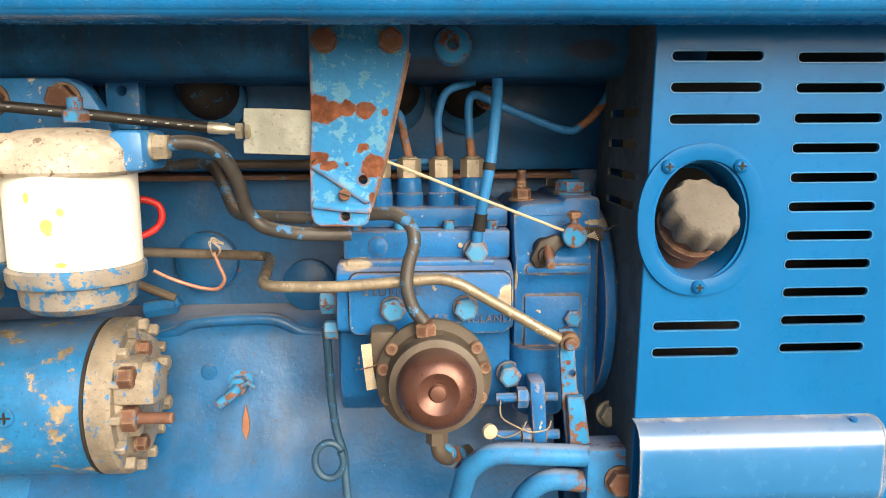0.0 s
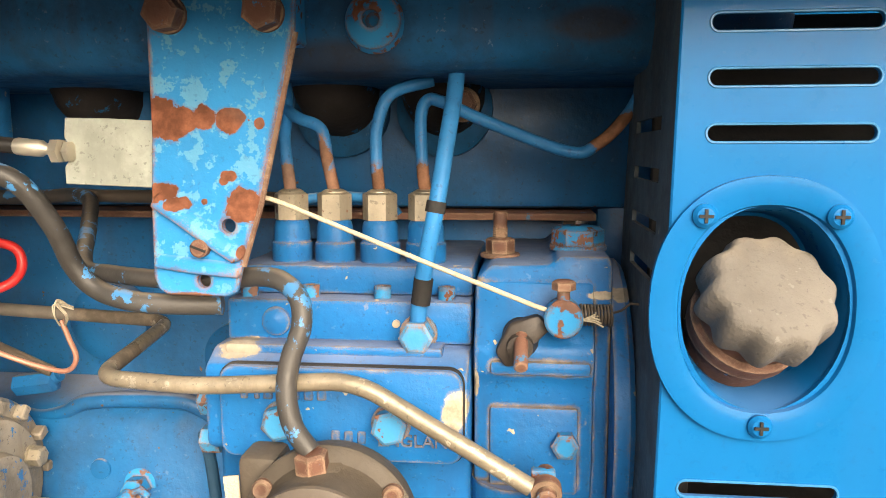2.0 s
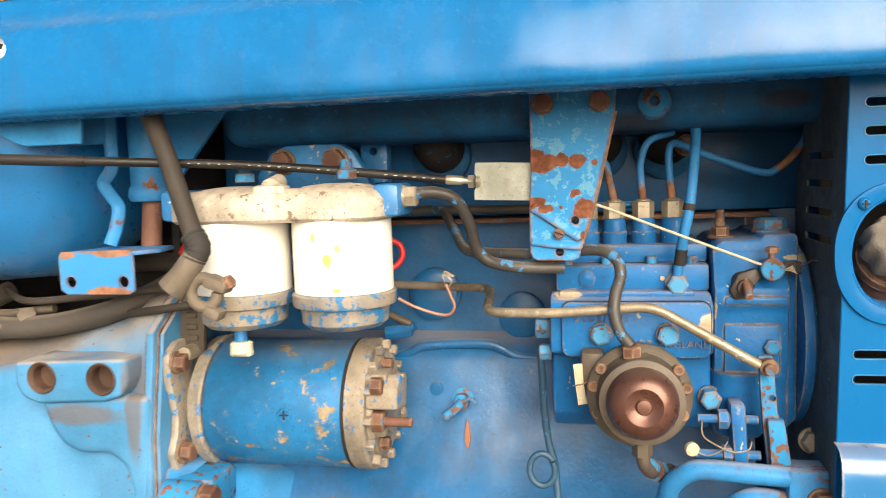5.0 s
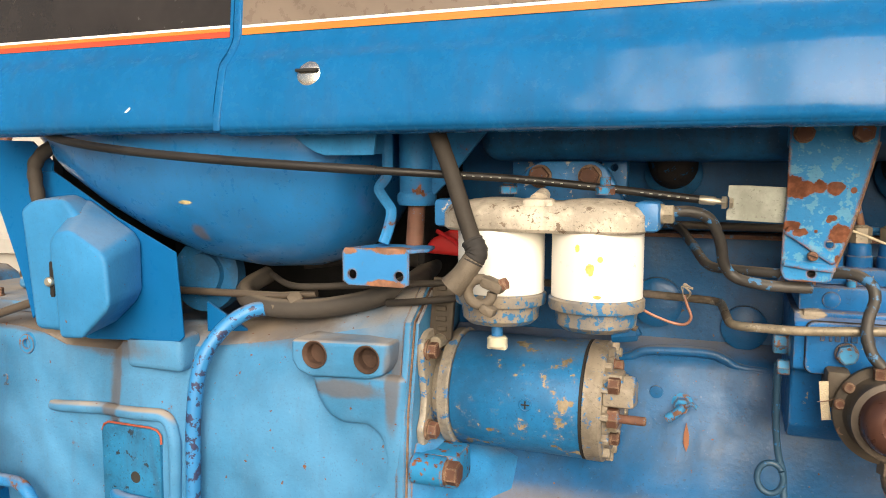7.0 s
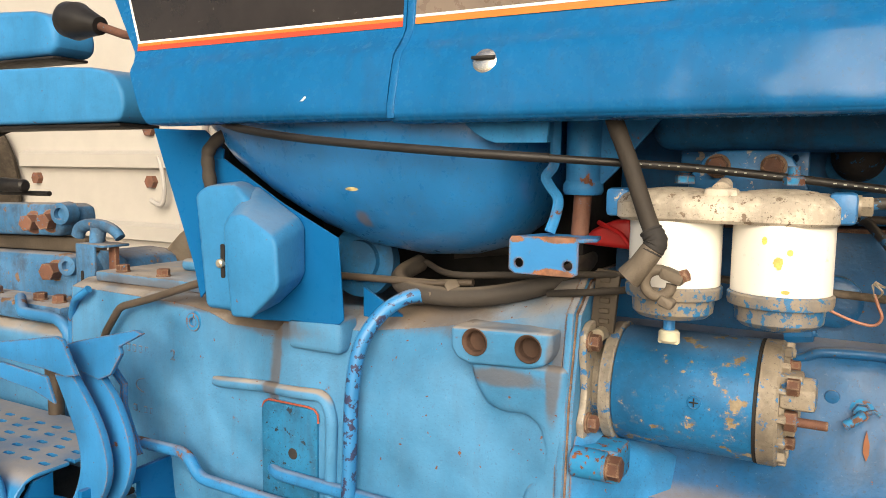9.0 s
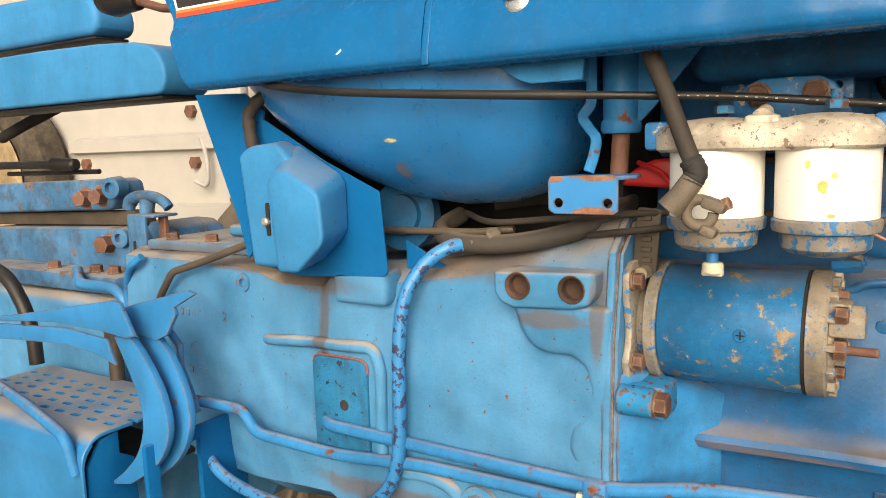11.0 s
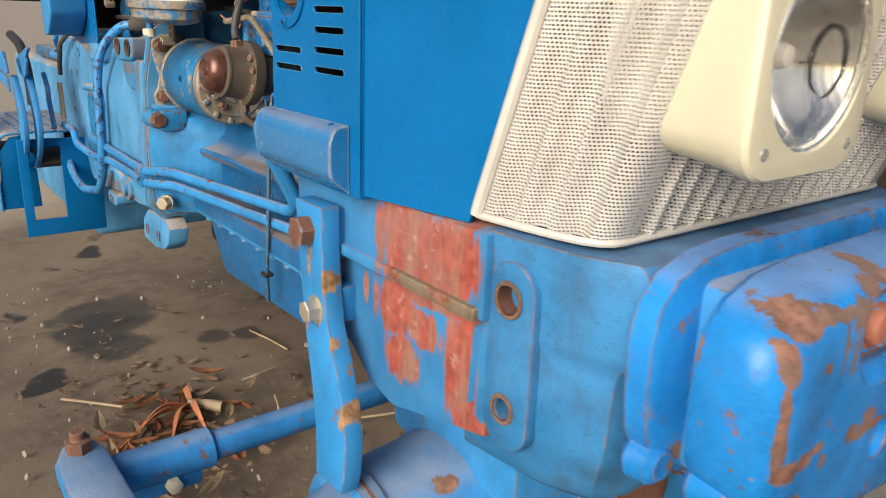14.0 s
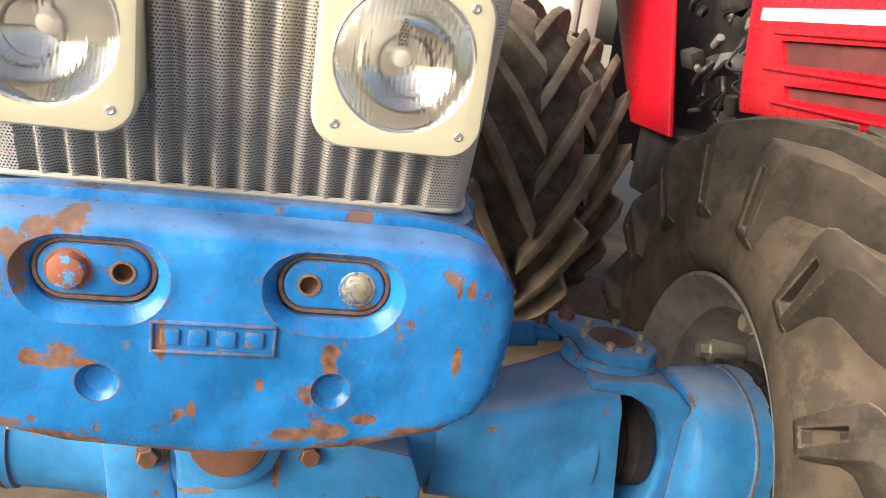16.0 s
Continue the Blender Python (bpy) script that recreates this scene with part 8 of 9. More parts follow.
def headlamp(yc, zc):
    """Square cream lamp with a round glass, raked like the grille."""
    xf = 0.812
    w = Vector((1.0, 0.0, -0.06)).normalized()

    def ring(size, d, r=0.030, h=None, drop=0.0):
        return [tuple(Vector((xf, y, z + drop)) + w * (d + 0.0) + Vector((0.0, 0, 0))) for y, z in rounded(size, h or size, r, 8, yc, zc)]
    lamp = part("headlamp", loft([ring(0.146, -0.135, 0.026), ring(0.155, -0.06, 0.030), ring(0.160, -0.020, 0.032), ring(0.165, -0.010, 0.034), ring(0.165, -0.001, 0.034), ring(0.160, 0.003, 0.032), ring(0.152, 0.004, 0.030)]), M_cream, tractor, "square cream headlamp with a round glass", smooth=45)
    c = Vector((xf, yc, zc + 0.004))
    cut(lamp, lathe(c - w * 0.085, w, [(0, 0.0672), (0.11, 0.0672)], 64))
    part("reflector", lathe(c - w * 0.0445, w, [(0.0, 0.0), (0.0008, 0.012), (0.0025, 0.018), (0.0058, 0.026), (0.0112, 0.036), (0.0182, 0.046), (0.0262, 0.054), (0.0342, 0.0605), (0.041, 0.0655), (0.0425, 0.0668)], 64, closed=False), M_mirror, lamp, "silvered bowl")
    part("lens", lathe(c - w * 0.004, w, [(0.0, 0.0655), (0.003, 0.066), (0.006, 0.063), (0.0095, 0.053), (0.012, 0.035), (0.0130, 0.0), (0.0105, 0.0), (0.0095, 0.035), (0.007, 0.052), (0.0035, 0.0625)], 64), M_lens, lamp, "fluted round glass")
    part("lens_ring", lathe(c - w * 0.001, w, [(0, 0.0685), (0.004, 0.0685), (0.0052, 0.067), (0.004, 0.065), (0, 0.065)], 64, closed=False), M_chrome, lamp)
    part("glass_ring", lathe(c - w * 0.004, w, [(0.0095, 0.0265), (0.0128, 0.0262), (0.0128, 0.0235), (0.0098, 0.0232)], 48, closed=False), M_lens, lamp, "pressed ring in the glass")
    part("bulb", lathe(c - w * 0.044, w, [(0, 0.008), (0.012, 0.011), (0.022, 0.008), (0.026, 0.0)], 24), M_stripe, lamp, "white bulb cap")
    for dy, dz in ((-0.060, -0.060), (0.060, 0.060), (0.060, -0.060), (-0.060, 0.060)):
        p = Vector((xf, yc + dy, zc + dz)) + w * 0.003
        part("bezel_screw", lathe(p, w, [(-0.002, 0.0048), (0.0015, 0.0048), (0.0026, 0.003), (0.0018, 0.0012), (0.0018, 0)], 16), M_chrome, lamp)
    return lamp


headlamp(0.723, 1.118)
headlamp(1.040, 1.128)

# ---- front axle ----
AX, AZ = 0.42, 0.50
axle = part("front_axle", merged(
    lathe((AX, 0.57, AZ + 0.01), (0, 1, 0), [(0, 0.098), (0.002, 0.104), (0.014, 0.104), (0.016, 0.10), (0.11, 0.108), (0.20, 0.124), (0.27, 0.132), (0.33, 0.136), (0.45, 0.132), (0.54, 0.118), (0.61, 0.098), (0.68, 0.084), (0.72, 0.080), (0.78, 0.085), (0.83, 0.10), (0.885, 0.112), (0.90, 0.112), (0.905, 0.10)], 40),
    lathe((AX, 0.57, AZ + 0.01), (0, -1, 0), [(0, 0.098), (0.002, 0.103), (0.012, 0.103), (0.014, 0.085), (0.05, 0.075), (0.10, 0.07)], 40)), M_axle, tractor, "blue cast front axle with flaking paint", smooth=45)
part("flange_seam", lathe((AX, 0.567, AZ + 0.01), (0, 1, 0), [(0, 0.1045), (0.004, 0.1045)], 40), M_rust, axle)
carrier = part("axle_carrier", merged(
    prism([(0.79, 0.70), (0.99, 0.70), (1.03, 0.60), (1.05, 0.545), (0.745, 0.545), (0.76, 0.60)], "x", 0.46, 0.555, 0.010),
    prism([(0.815, 0.60), (0.985, 0.60), (1.06, 0.575), (1.155, 0.555), (1.175, 0.50), (1.17, 0.33), (1.12, 0.30), (0.86, 0.30), (0.83, 0.36)], "x", 0.48, 0.575, 0.010),
    prism([(0.715, 0.56), (0.80, 0.58), (0.825, 0.44), (0.79, 0.36), (0.73, 0.38)], "x", 0.48, 0.552, 0.010),
    lathe((0.54, 0.890, 0.575), (1, 0, 0.2), [(0, 0.078), (0.045, 0.074), (0.055, 0.058), (0.056, 0.0)], 40),
    box(0.30, 0.56, 0.70, 1.08, 0.58, 0.72, 0.015)), M_axle, axle, "blue axle carrier below the weight")
part("carrier_cap", lathe((0.585, 0.890, 0.588), (1, 0, 0.35), [(0, 0.056), (0.010, 0.054), (0.014, 0.04), (0.014, 0)], 40), M_rust, carrier, "rusty round cap")
for x, y, z in ((0.552, 0.781, 0.535), (0.572, 1.004, 0.556), (0.574, 1.103, 0.47)):
    bolt(carrier, (x, y, z), (1, 0, 0.1), 0.026, 0.016, M_rust, washer=0.019, spin=15)
for y, z in ((0.546, 0.552), (0.546, 0.508)):
    part("painted_nut", hexagon((AX + 0.085, y + 0.05, z), (0.4, -1, 0.2), 0.018, 0.014), M_cream, axle)
part("cast_mark", sweep([(AX + 0.0765, 1.205 + 0.022 * math.cos(radians(a)), 0.512 + 0.022 * math.sin(radians(a))) for a in range(0, 361, 15)], 0.0016, 6), M_axle, axle)
# near knuckle, without its wheel
near = part("near_knuckle", merged(
    lathe((0.41, 0.30, 0.62), (0, 0, -1), [(0, 0.048), (0.004, 0.052), (0.03, 0.052), (0.035, 0.045), (0.20, 0.045)], 32),
    prism([(0.40, 0.32), (0.37, 0.28), (0.20, 0.285), (0.165, 0.30), (0.165, 0.335), (0.20, 0.345), (0.37, 0.345)], "z", 0.588, 0.618, 0.006),
    lathe((0.41, 0.50, 0.51), (0, -1, 0), [(0, 0.06), (0.05, 0.075), (0.10, 0.085), (0.17, 0.08), (0.19, 0.06)], 36)), M_axle, axle, "blue steering knuckle")
part("arm_pin", merged(hexagon((0.19, 0.315, 0.616), (0, 0, 1), 0.028, 0.018), rod((0.19, 0.315, 0.63), (0.19, 0.315, 0.645), 0.009)), M_rust, near)
# far knuckle and hub
KY = 1.515
def horn_ring(y, z0, z1, w):
    """Rounded section of the axle's flared end."""
    return [(AX + 0.01 + a, y, b) for a, b in rounded(w, z1 - z0, 0.045, 6, 0.0, (z0 + z1) / 2)]


part("axle_horn", loft([horn_ring(1.20, 0.425, 0.59, 0.165), horn_ring(1.30, 0.415, 0.60, 0.175), horn_ring(1.38, 0.40, 0.622, 0.185), horn_ring(1.44, 0.385, 0.645, 0.19), [(a, b + 0.16 * max(0.0, 0.56 - z), z) for a, b, z in horn_ring(1.498, 0.380, 0.640, 0.19)]]), M_axle, axle, "flared end of the axle", smooth=50)
yoke_line = [(1.445, 0.654), (1.555, 0.655), (1.605, 0.640), (1.640, 0.605), (1.652, 0.55), (1.652, 0.43), (1.635, 0.385), (1.59, 0.352), (1.54, 0.338), (1.505, 0.338), (1.505, 0.356), (1.548, 0.366), (1.580, 0.402), (1.594, 0.455), (1.597, 0.515), (1.590, 0.562), (1.566, 0.603), (1.52, 0.628), (1.445, 0.636)]
far = part("far_knuckle", merged(
    prism([(0.300, 1.43), (0.335, 1.435), (0.37, 1.455), (0.44, 1.452), (0.475, 1.485), (0.478, 1.55), (0.44, 1.585), (0.37, 1.585), (0.325, 1.55), (0.283, 1.465), (0.284, 1.44)], "z", 0.662, 0.688, 0.006),
    lathe((0.40, KY, 0.668), (0, 0, -1), [(0, 0.078), (0.004, 0.081), (0.022, 0.083), (0.026, 0.07)], 36),
    prism(yoke_line, "x", 0.345, 0.505, 0.016, 3),
    lathe((0.43, 1.622, 0.505), (0, 1, 0), [(0, 0.105), (0.008, 0.124), (0.020, 0.133), (0.07, 0.138), (0.112, 0.138), (0.116, 0.143), (0.150, 0.143), (0.158, 0.12)], 56)), M_axle, axle, "blue knuckle and hub reduction housing", smooth=45)
drum = part("hub_backing", lathe((0.43, 1.776, 0.505), (0, 1, 0), [(0, 0.10), (0.002, 0.150), (0.030, 0.152), (0.034, 0.12)], 48), M_dark, far, "dark greasy ring behind the hub")
for k in range(14):
    a = 2 * math.pi * k / 14
    bolt(drum, (0.43 + 0.147 * math.cos(a), 1.778, 0.505 + 0.147 * math.sin(a)), (0, -1, 0), 0.020, 0.010, M_dark)
part("lower_plate", prism([(0.36, 1.49), (0.38, 1.475), (0.45, 1.475), (0.475, 1.495), (0.478, 1.55), (0.45, 1.575), (0.38, 1.575), (0.358, 1.55)], "z", 0.318, 0.337, 0.006), M_rustblue, far, "rusty lower pivot plate")
part("hub_seam", lathe((0.43, 1.736, 0.505), (0, 1, 0), [(0, 0.1435), (0.003, 0.1435)], 56), M_rust, far)
part("pin_cover", merged(rod((0.40, KY, 0.686), (0.40, KY, 0.692), 0.040, seg=32, bev=0.001)), M_rust, far, "rusty kingpin cover")
for k in range(6):
    a = radians(30 + 60 * k)
    part("cap_screw", lathe((0.40 + 0.060 * math.cos(a), KY + 0.053 * math.sin(a), 0.688), (0, 0, 1), [(0, 0.0075), (0.012, 0.0075), (0.012, 0.004), (0.006, 0.0035), (0.006, 0)], 16), M_nut, far)
part("joint_shaft", merged(lathe((0.42, 1.48, 0.505), (0, 1, 0), [(0, 0.05), (0.03, 0.06), (0.06, 0.045), (0.13, 0.04)], 24), box(0.36, 0.48, 1.515, 1.56, 0.465, 0.55, 0.018)), M_flange, far, "grimy drive joint in the yoke")
# added filler darkens the yoke's opening, for shade and grime inside
part("yoke_shade_filler", lathe((0.415, 1.482, 0.505), (0, 1, 0), [(0, 0.05), (0.004, 0.084), (0.028, 0.082), (0.036, 0.068), (0.050, 0.084), (0.064, 0.070), (0.078, 0.086), (0.104, 0.086), (0.122, 0.05)], 36), M_dark, far, "black filler added for shade and grime in the yoke")
part("arm_pin", merged(hexagon((0.318, 1.458, 0.687), (0, 0, 1), 0.026, 0.015), rod((0.318, 1.458, 0.70), (0.318, 1.458, 0.712), 0.009)), M_rust, far)
M_tie = surface("tie_rod_paint", (0.020, 0.165, 0.42), 0.45, vary=0.2, grain=0.3, rust=0.42, rust_scale=36.0, dust=0.3, grime=0.3, specular=0.13)
tie = part("tie_rod", merged(rod((0.215, 0.43, 0.582), (0.225, 1.30, 0.60), 0.020, seg=24), rod((0.213, 0.335, 0.58), (0.215, 0.47, 0.583), 0.027, seg=24, bev=0.003), box(0.205, 0.235, 0.35, 0.45, 0.545, 0.58, 0.005), rod((0.225, 1.29, 0.60), (0.285, 1.42, 0.64), 0.024, seg=20, bev=0.003), sweep([(0.20, 0.315, 0.585), (0.21, 0.35, 0.581)], 0.016, 14), sweep([(0.28, 1.41, 0.638), (0.315, 1.455, 0.655)], 0.015, 14)), M_tie, tractor, "blue steering tie rod")
part("pinch_nut", hexagon((0.236, 0.41, 0.56), (1, 0, 0), 0.018, 0.012), M_cream, tie)


# ---- wheels ----
def carcass(c, R, w, rim_r, lug_h):
    prof = [(-w * 0.62, rim_r - 0.01), (-w * 0.72, rim_r + 0.01), (-w * 0.86, rim_r + 0.02), (-w * 0.93, rim_r + 0.16 * (R - rim_r)), (-w * 0.945, R - lug_h - 0.125), (-w * 0.90, R - lug_h - 0.080), (-w * 0.80, R - lug_h - 0.046), (-w * 0.66, R - lug_h - 0.022), (-w * 0.45, R - lug_h - 0.006), (0, R - lug_h + 0.002)]
    return lathe(c, (0, 1, 0), prof + [(-d, r) for d, r in prof[-2::-1]], 96, closed=False)


# pale edges stand for light caught on the lugs, besides wear
M_lug = surface("worn_tread_lit_edges", (0.036, 0.030, 0.025), 0.75, vary=0.35, grain=0.6, dust=0.27, side_dust=0.02, lie=(0.45, 0.95), grime=0.8, runs=0.0, specular=0.2, edge=0.8, edge_color=(0.17, 0.142, 0.108))

# dusty rear tread, its base also raised to offset weak light there
M_reartread = surface("brightened_dusty_tread", (0.105, 0.087, 0.070), 0.85, vary=0.35, grain=0.7, dust=0.55, side_dust=0.16, lie=(0.1, 0.9), grime=0.4, runs=0.0, specular=0.1)


def lug_mesh(side, R, w, lug_h, lug_w, sweep_deg):
    """One chevron bar of a farm tyre, from the sidewall to past the middle, about the wheel's own centre."""
    # along the bar: place across, top radius, base radius, half width, slide round the wheel
    line = [(0.985, R - 0.180, R - 0.20, 0.40, 0.0), (1.010, R - 0.165, R - 0.20, 0.44, 0.0), (1.020, R - 0.052, R - 0.17, 0.46, 0.0), (0.985, R - 0.026, R - 0.15, 0.46, 0.0), (0.94, R - 0.018, R - 0.13, 0.47, 0.03), (0.70, R - 0.004, R - lug_h - 0.03, 0.47, 0.26), (0.40, R + 0.004, R - lug_h - 0.008, 0.46, 0.55), (0.10, R + 0.005, R - lug_h - 0.006, 0.45, 0.84), (-0.06, R + 0.003, R - lug_h - 0.006, 0.42, 0.98)]
    secs = []
    for f, top, base, hw, slide in line:
        a = radians(sweep_deg) * slide
        h = hw * lug_w / R

        def at(r, b):
            return (r * math.cos(a + b), side * w * f, r * math.sin(a + b))
        inset = 0.84 if f > 0.90 else 1.0
        q = [at(base, -h * 1.35), at(base, h * 1.35), at(top, h), at(top, -h)]
        q[0] = (q[0][0], q[0][1] * inset, q[0][2])
        q[1] = (q[1][0], q[1][1] * inset, q[1][2])
        secs.append(q)
    bm = loft(secs)
    # open pocket in the end face of the bar
    mid = sum((Vector(v) for v in secs[1][2:] + secs[2][2:]), Vector()) / 4
    end = min(bm.faces, key=lambda f: (f.calc_center_median() - mid).length)
    bmesh.ops.inset_region(bm, faces=[end], thickness=0.008, depth=0.0)
    end = min(bm.faces, key=lambda f: (f.calc_center_median() - mid).length)
    for v in end.verts:
        v.co.z = mid.z + (v.co.z - mid.z) * (0.30 if v.co.x > mid.x else 0.62)
    bmesh.ops.inset_region(bm, faces=[end], thickness=0.002, depth=-0.030)
    return soften(bm, 0.003, 1, 45)


def wheel(name, c, R, width, rim_r, lugs, lug_h, lug_w, sweep_deg, label, shift=0.0, steer=0.0, owner=None):
    w = width / 2
    inner = c[1] - w
    rim = part(name, lathe((c[0], inner + 0.040, c[2]), (0, 1, 0), [(0.0, rim_r + 0.008), (-0.005, rim_r + 0.009), (-0.006, rim_r + 0.002), (0.0, rim_r - 0.006), (0.03, rim_r - 0.022), (0.05, rim_r - 0.05), (0.12, rim_r - 0.065), (0.17, rim_r - 0.07), (0.185, rim_r - 0.11), (0.19, 0.19), (0.20, 0.15), (0.205, 0.0)], 72, closed=False), M_rim, owner or tractor, label)
    part("tyre", carcass(c, R, w, rim_r, lug_h), M_tyre, rim, "dusty lugged farm tyre", smooth=50)
    for side in (-1, 1):
        first = part("tread_lug", lug_mesh(side, R, w, lug_h, lug_w, sweep_deg), M_lug if steer else M_reartread, rim, smooth=40)
        for i in range(lugs):
            ob = first if i == 0 else new("tread_lug", first.data)
            ob.parent = rim
            ob.matrix_basis = pose(*c, 0, -360 * (i + (0.5 if side > 0 else 0.0)) / lugs - math.degrees(shift), 0)
    for k in range(8):
        a = 2 * math.pi * k / 8 + 0.3
        p = Vector((c[0] + (rim_r - 0.075) * math.cos(a), inner + 0.17, c[2] + (rim_r - 0.075) * math.sin(a)))
        part("rim_bracket", box(p.x - 0.022, p.x + 0.022, p.y - 0.03, p.y + 0.04, p.z - 0.022, p.z + 0.022, 0.006, turn=pose(0, 0, 0, 0, -math.degrees(a), 0)), M_rim, rim)
        bolt(rim, p + Vector((0, -0.03, 0)), (0, -1, 0), 0.030, 0.02, M_zinc, washer=0.020)
    rim.matrix_basis = pose(*c, 0, 0, steer) @ pose(-c[0], -c[1], -c[2])
    return rim


wheel("front_wheel", (0.474, 1.815, 0.500), 0.603, 0.37, 0.316, 16, 0.058, 0.072, -30, "grey front wheel with a dusty lugged tyre", 0.20, -8.0)
wheel("rear_wheel", (-1.56, 1.77, 0.60), 0.70, 0.45, 0.36, 15, 0.060, 0.078, -34, "rear wheel with a dusty lugged tyre", 0.05)


# ---- white truck side behind the tractor ----
truck = thing("truck", (-4.0, 2.6, GROUND), "white truck body with a pressed rib and rusty bolts", "truck")
TY = 2.50
body = part("side_panel", box(-7.0, -2.95, TY, TY + 0.05, 0.25, 2.9, 0.01), M_whitetruck, truck, "dusty white truck side panel")
for z in (1.295, 0.925):
    part("pressed_rib", loft([[(x, TY + dy, zz) for zz, dy in ((z - 0.050, 0.004), (z - 0.040, -0.045), (z + 0.030, -0.045), (z + 0.050, 0.004))] for x in (-4.35, -4.30, -3.02, -2.98)]), M_whitetruck, body)
for x, z in ((-4.235, 1.189), (-3.297, 1.184), (-3.303, 1.447)):
    bolt(body, (x, TY, z), (0, -1, 0), 0.06, 0.03, M_rust)
part("hook_handle", sweep(spline([(-3.21, TY - 0.04, 1.31), (-3.17, TY - 0.05, 1.22), (-3.165, TY - 0.05, 1.12), (-3.19, TY - 0.05, 1.07), (-3.26, TY - 0.05, 1.09)]), 0.012, 10), M_greytruck, body, "grey wire hook")
spare = part("spare_tyre", lathe((-4.86, 2.26, 1.10), (0, 1, 0), [(0.02, 0.33), (0.0, 0.36), (-0.01, 0.44), (0.01, 0.49), (0.04, 0.515), (0.18, 0.515), (0.22, 0.48), (0.23, 0.36)], 56), M_tyre, truck, "worn tyre against the truck side")
part("spare_rim", lathe((-4.86, 2.27, 1.10), (0, 1, 0), [(-0.012, 0.345), (-0.016, 0.335), (0.0, 0.325), (0.03, 0.30), (0.05, 0.12), (0.05, 0.0)], 48), surface("tan_rim_paint", (0.30, 0.22, 0.12), 0.6, vary=0.3, grime=0.4, grain=0.3), spare, "dusty tan rim")
part("underbody", box(-6.8, -3.0, TY + 0.06, TY + 0.40, 0.15, 0.60, 0.02), M_dark, truck)
for x in (-6.2, -3.6):
    part("truck_wheel", lathe((x, TY + 0.12, GROUND + 0.36), (0, 1, 0), [(0, 0.18), (0.0, 0.30), (0.03, 0.35), (0.20, 0.35), (0.23, 0.30)], 40), M_tyre, truck)
part("roof_box", box(-7.0, -2.95, TY + 0.06, TY + 0.18, 0.7, 2.88, 0.02), M_whitetruck, truck)

# ---- red tractor beyond ----
RY = 3.05
red = thing("red_tractor", (-1.4, RY + 0.4, GROUND), "red tractor with an open engine bay", "tractor")
hood_r = part("hood", merged(prism([(-2.01, 1.60), (-1.90, 1.06), (-1.86, 0.94), (-0.345, 1.02), (-0.40, 1.30), (-0.55, 1.68), (-1.6, 1.72)], "y", RY, RY + 0.75, 0.012)), M_redpaint, red, "glossy red tractor hood")
cut(hood_r, prism([(-1.66, 1.29), (-1.60, 1.19), (-0.83, 1.20), (-0.83, 1.30)], "y", RY - 0.05, RY + 0.03), prism([(-1.56, 1.10), (-1.52, 1.05), (-0.87, 1.06), (-0.87, 1.12)], "y", RY - 0.05, RY + 0.03))
M_mesh = surface("dark_red_mesh", (0.10, 0.022, 0.022), 0.6, vary=0.4, grain=1.0, grain_scale=700)
part("mesh_screen", box(-1.67, -0.82, RY + 0.022, RY + 0.026, 1.185, 1.305, 0.0), M_mesh, hood_r)
part("mesh_screen", box(-1.57, -0.86, RY + 0.022, RY + 0.026, 1.045, 1.125, 0.0), M_mesh, hood_r)
for z0, z1, x0 in ((1.315, 1.335, -1.72), (1.155, 1.172, -1.74), (1.015, 1.03, -1.62)):
    part("pressed_rib", box(x0, -0.78, RY - 0.014, RY + 0.004, z0, z1, 0.006, 3), M_redpaint, hood_r)
part("panel_gap", box(-0.756, -0.748, RY - 0.003, RY + 0.01, 0.99, 1.6, 0.001), M_dark, hood_r)
part("white_stripe", box(-1.86, -0.40, RY - 0.004, RY + 0.002, 1.372, 1.428, 0.001), M_stripe, hood_r)
for k in range(7):
    x = -0.74 + 0.055 * k
    part("white_mark", box(x, x + 0.036, RY - 0.008, RY - 0.002, 1.445, 1.50, 0.004), M_stripe, hood_r)
plate = part("number_panel", prism([(-0.735, 1.285), (-0.66, 1.285), (-0.655, 1.325), (-0.44, 1.325), (-0.44, 1.285), (-0.37, 1.285), (-0.375, 1.205), (-0.735, 1.205)], "y", RY - 0.008, RY - 0.002, 0.002), M_stripe, hood_r, "white panel with plain grey bars")
for k in range(4):
    x = -0.635 + 0.052 * k
    part("grey_bar", box(x, x + 0.034, RY - 0.0105, RY - 0.0075, 1.225, 1.305, 0.002), M_greytruck, plate)
part("green_bar", box(-0.432, -0.385, RY - 0.0105, RY - 0.0075, 1.22, 1.27, 0.002), surface("green_print", (0.05, 0.42, 0.22), 0.5), plate)
part("green_bar", box(-0.722, -0.672, RY - 0.0105, RY - 0.0075, 1.23, 1.268, 0.002), M_greytruck, plate)
part("side_door", prism([(-3.87, 1.75), (-2.884, 1.75), (-2.456, 0.713), (-2.998, 0.72)], "y", RY - 0.02, RY + 0.01, 0.006), M_redpaint, red, "open red side panel")
# near-black back and floor give the open bay its shade
part("bay_shade_back", box(-4.6, -1.70, RY + 0.42, RY + 0.5, 0.35, 2.1, 0.01), M_dark, red, "near-black sheet for the shade in the engine bay")
part("bay_shade_floor", box(-3.0, -0.5, RY + 0.05, RY + 0.55, 0.30, 0.72, 0.03), M_dark, red)
rng = random.Random(4)
M_grease = surface("greasy_engine_grey", (0.16, 0.155, 0.15), 0.5, 0.3, vary=0.4, grain=0.4)
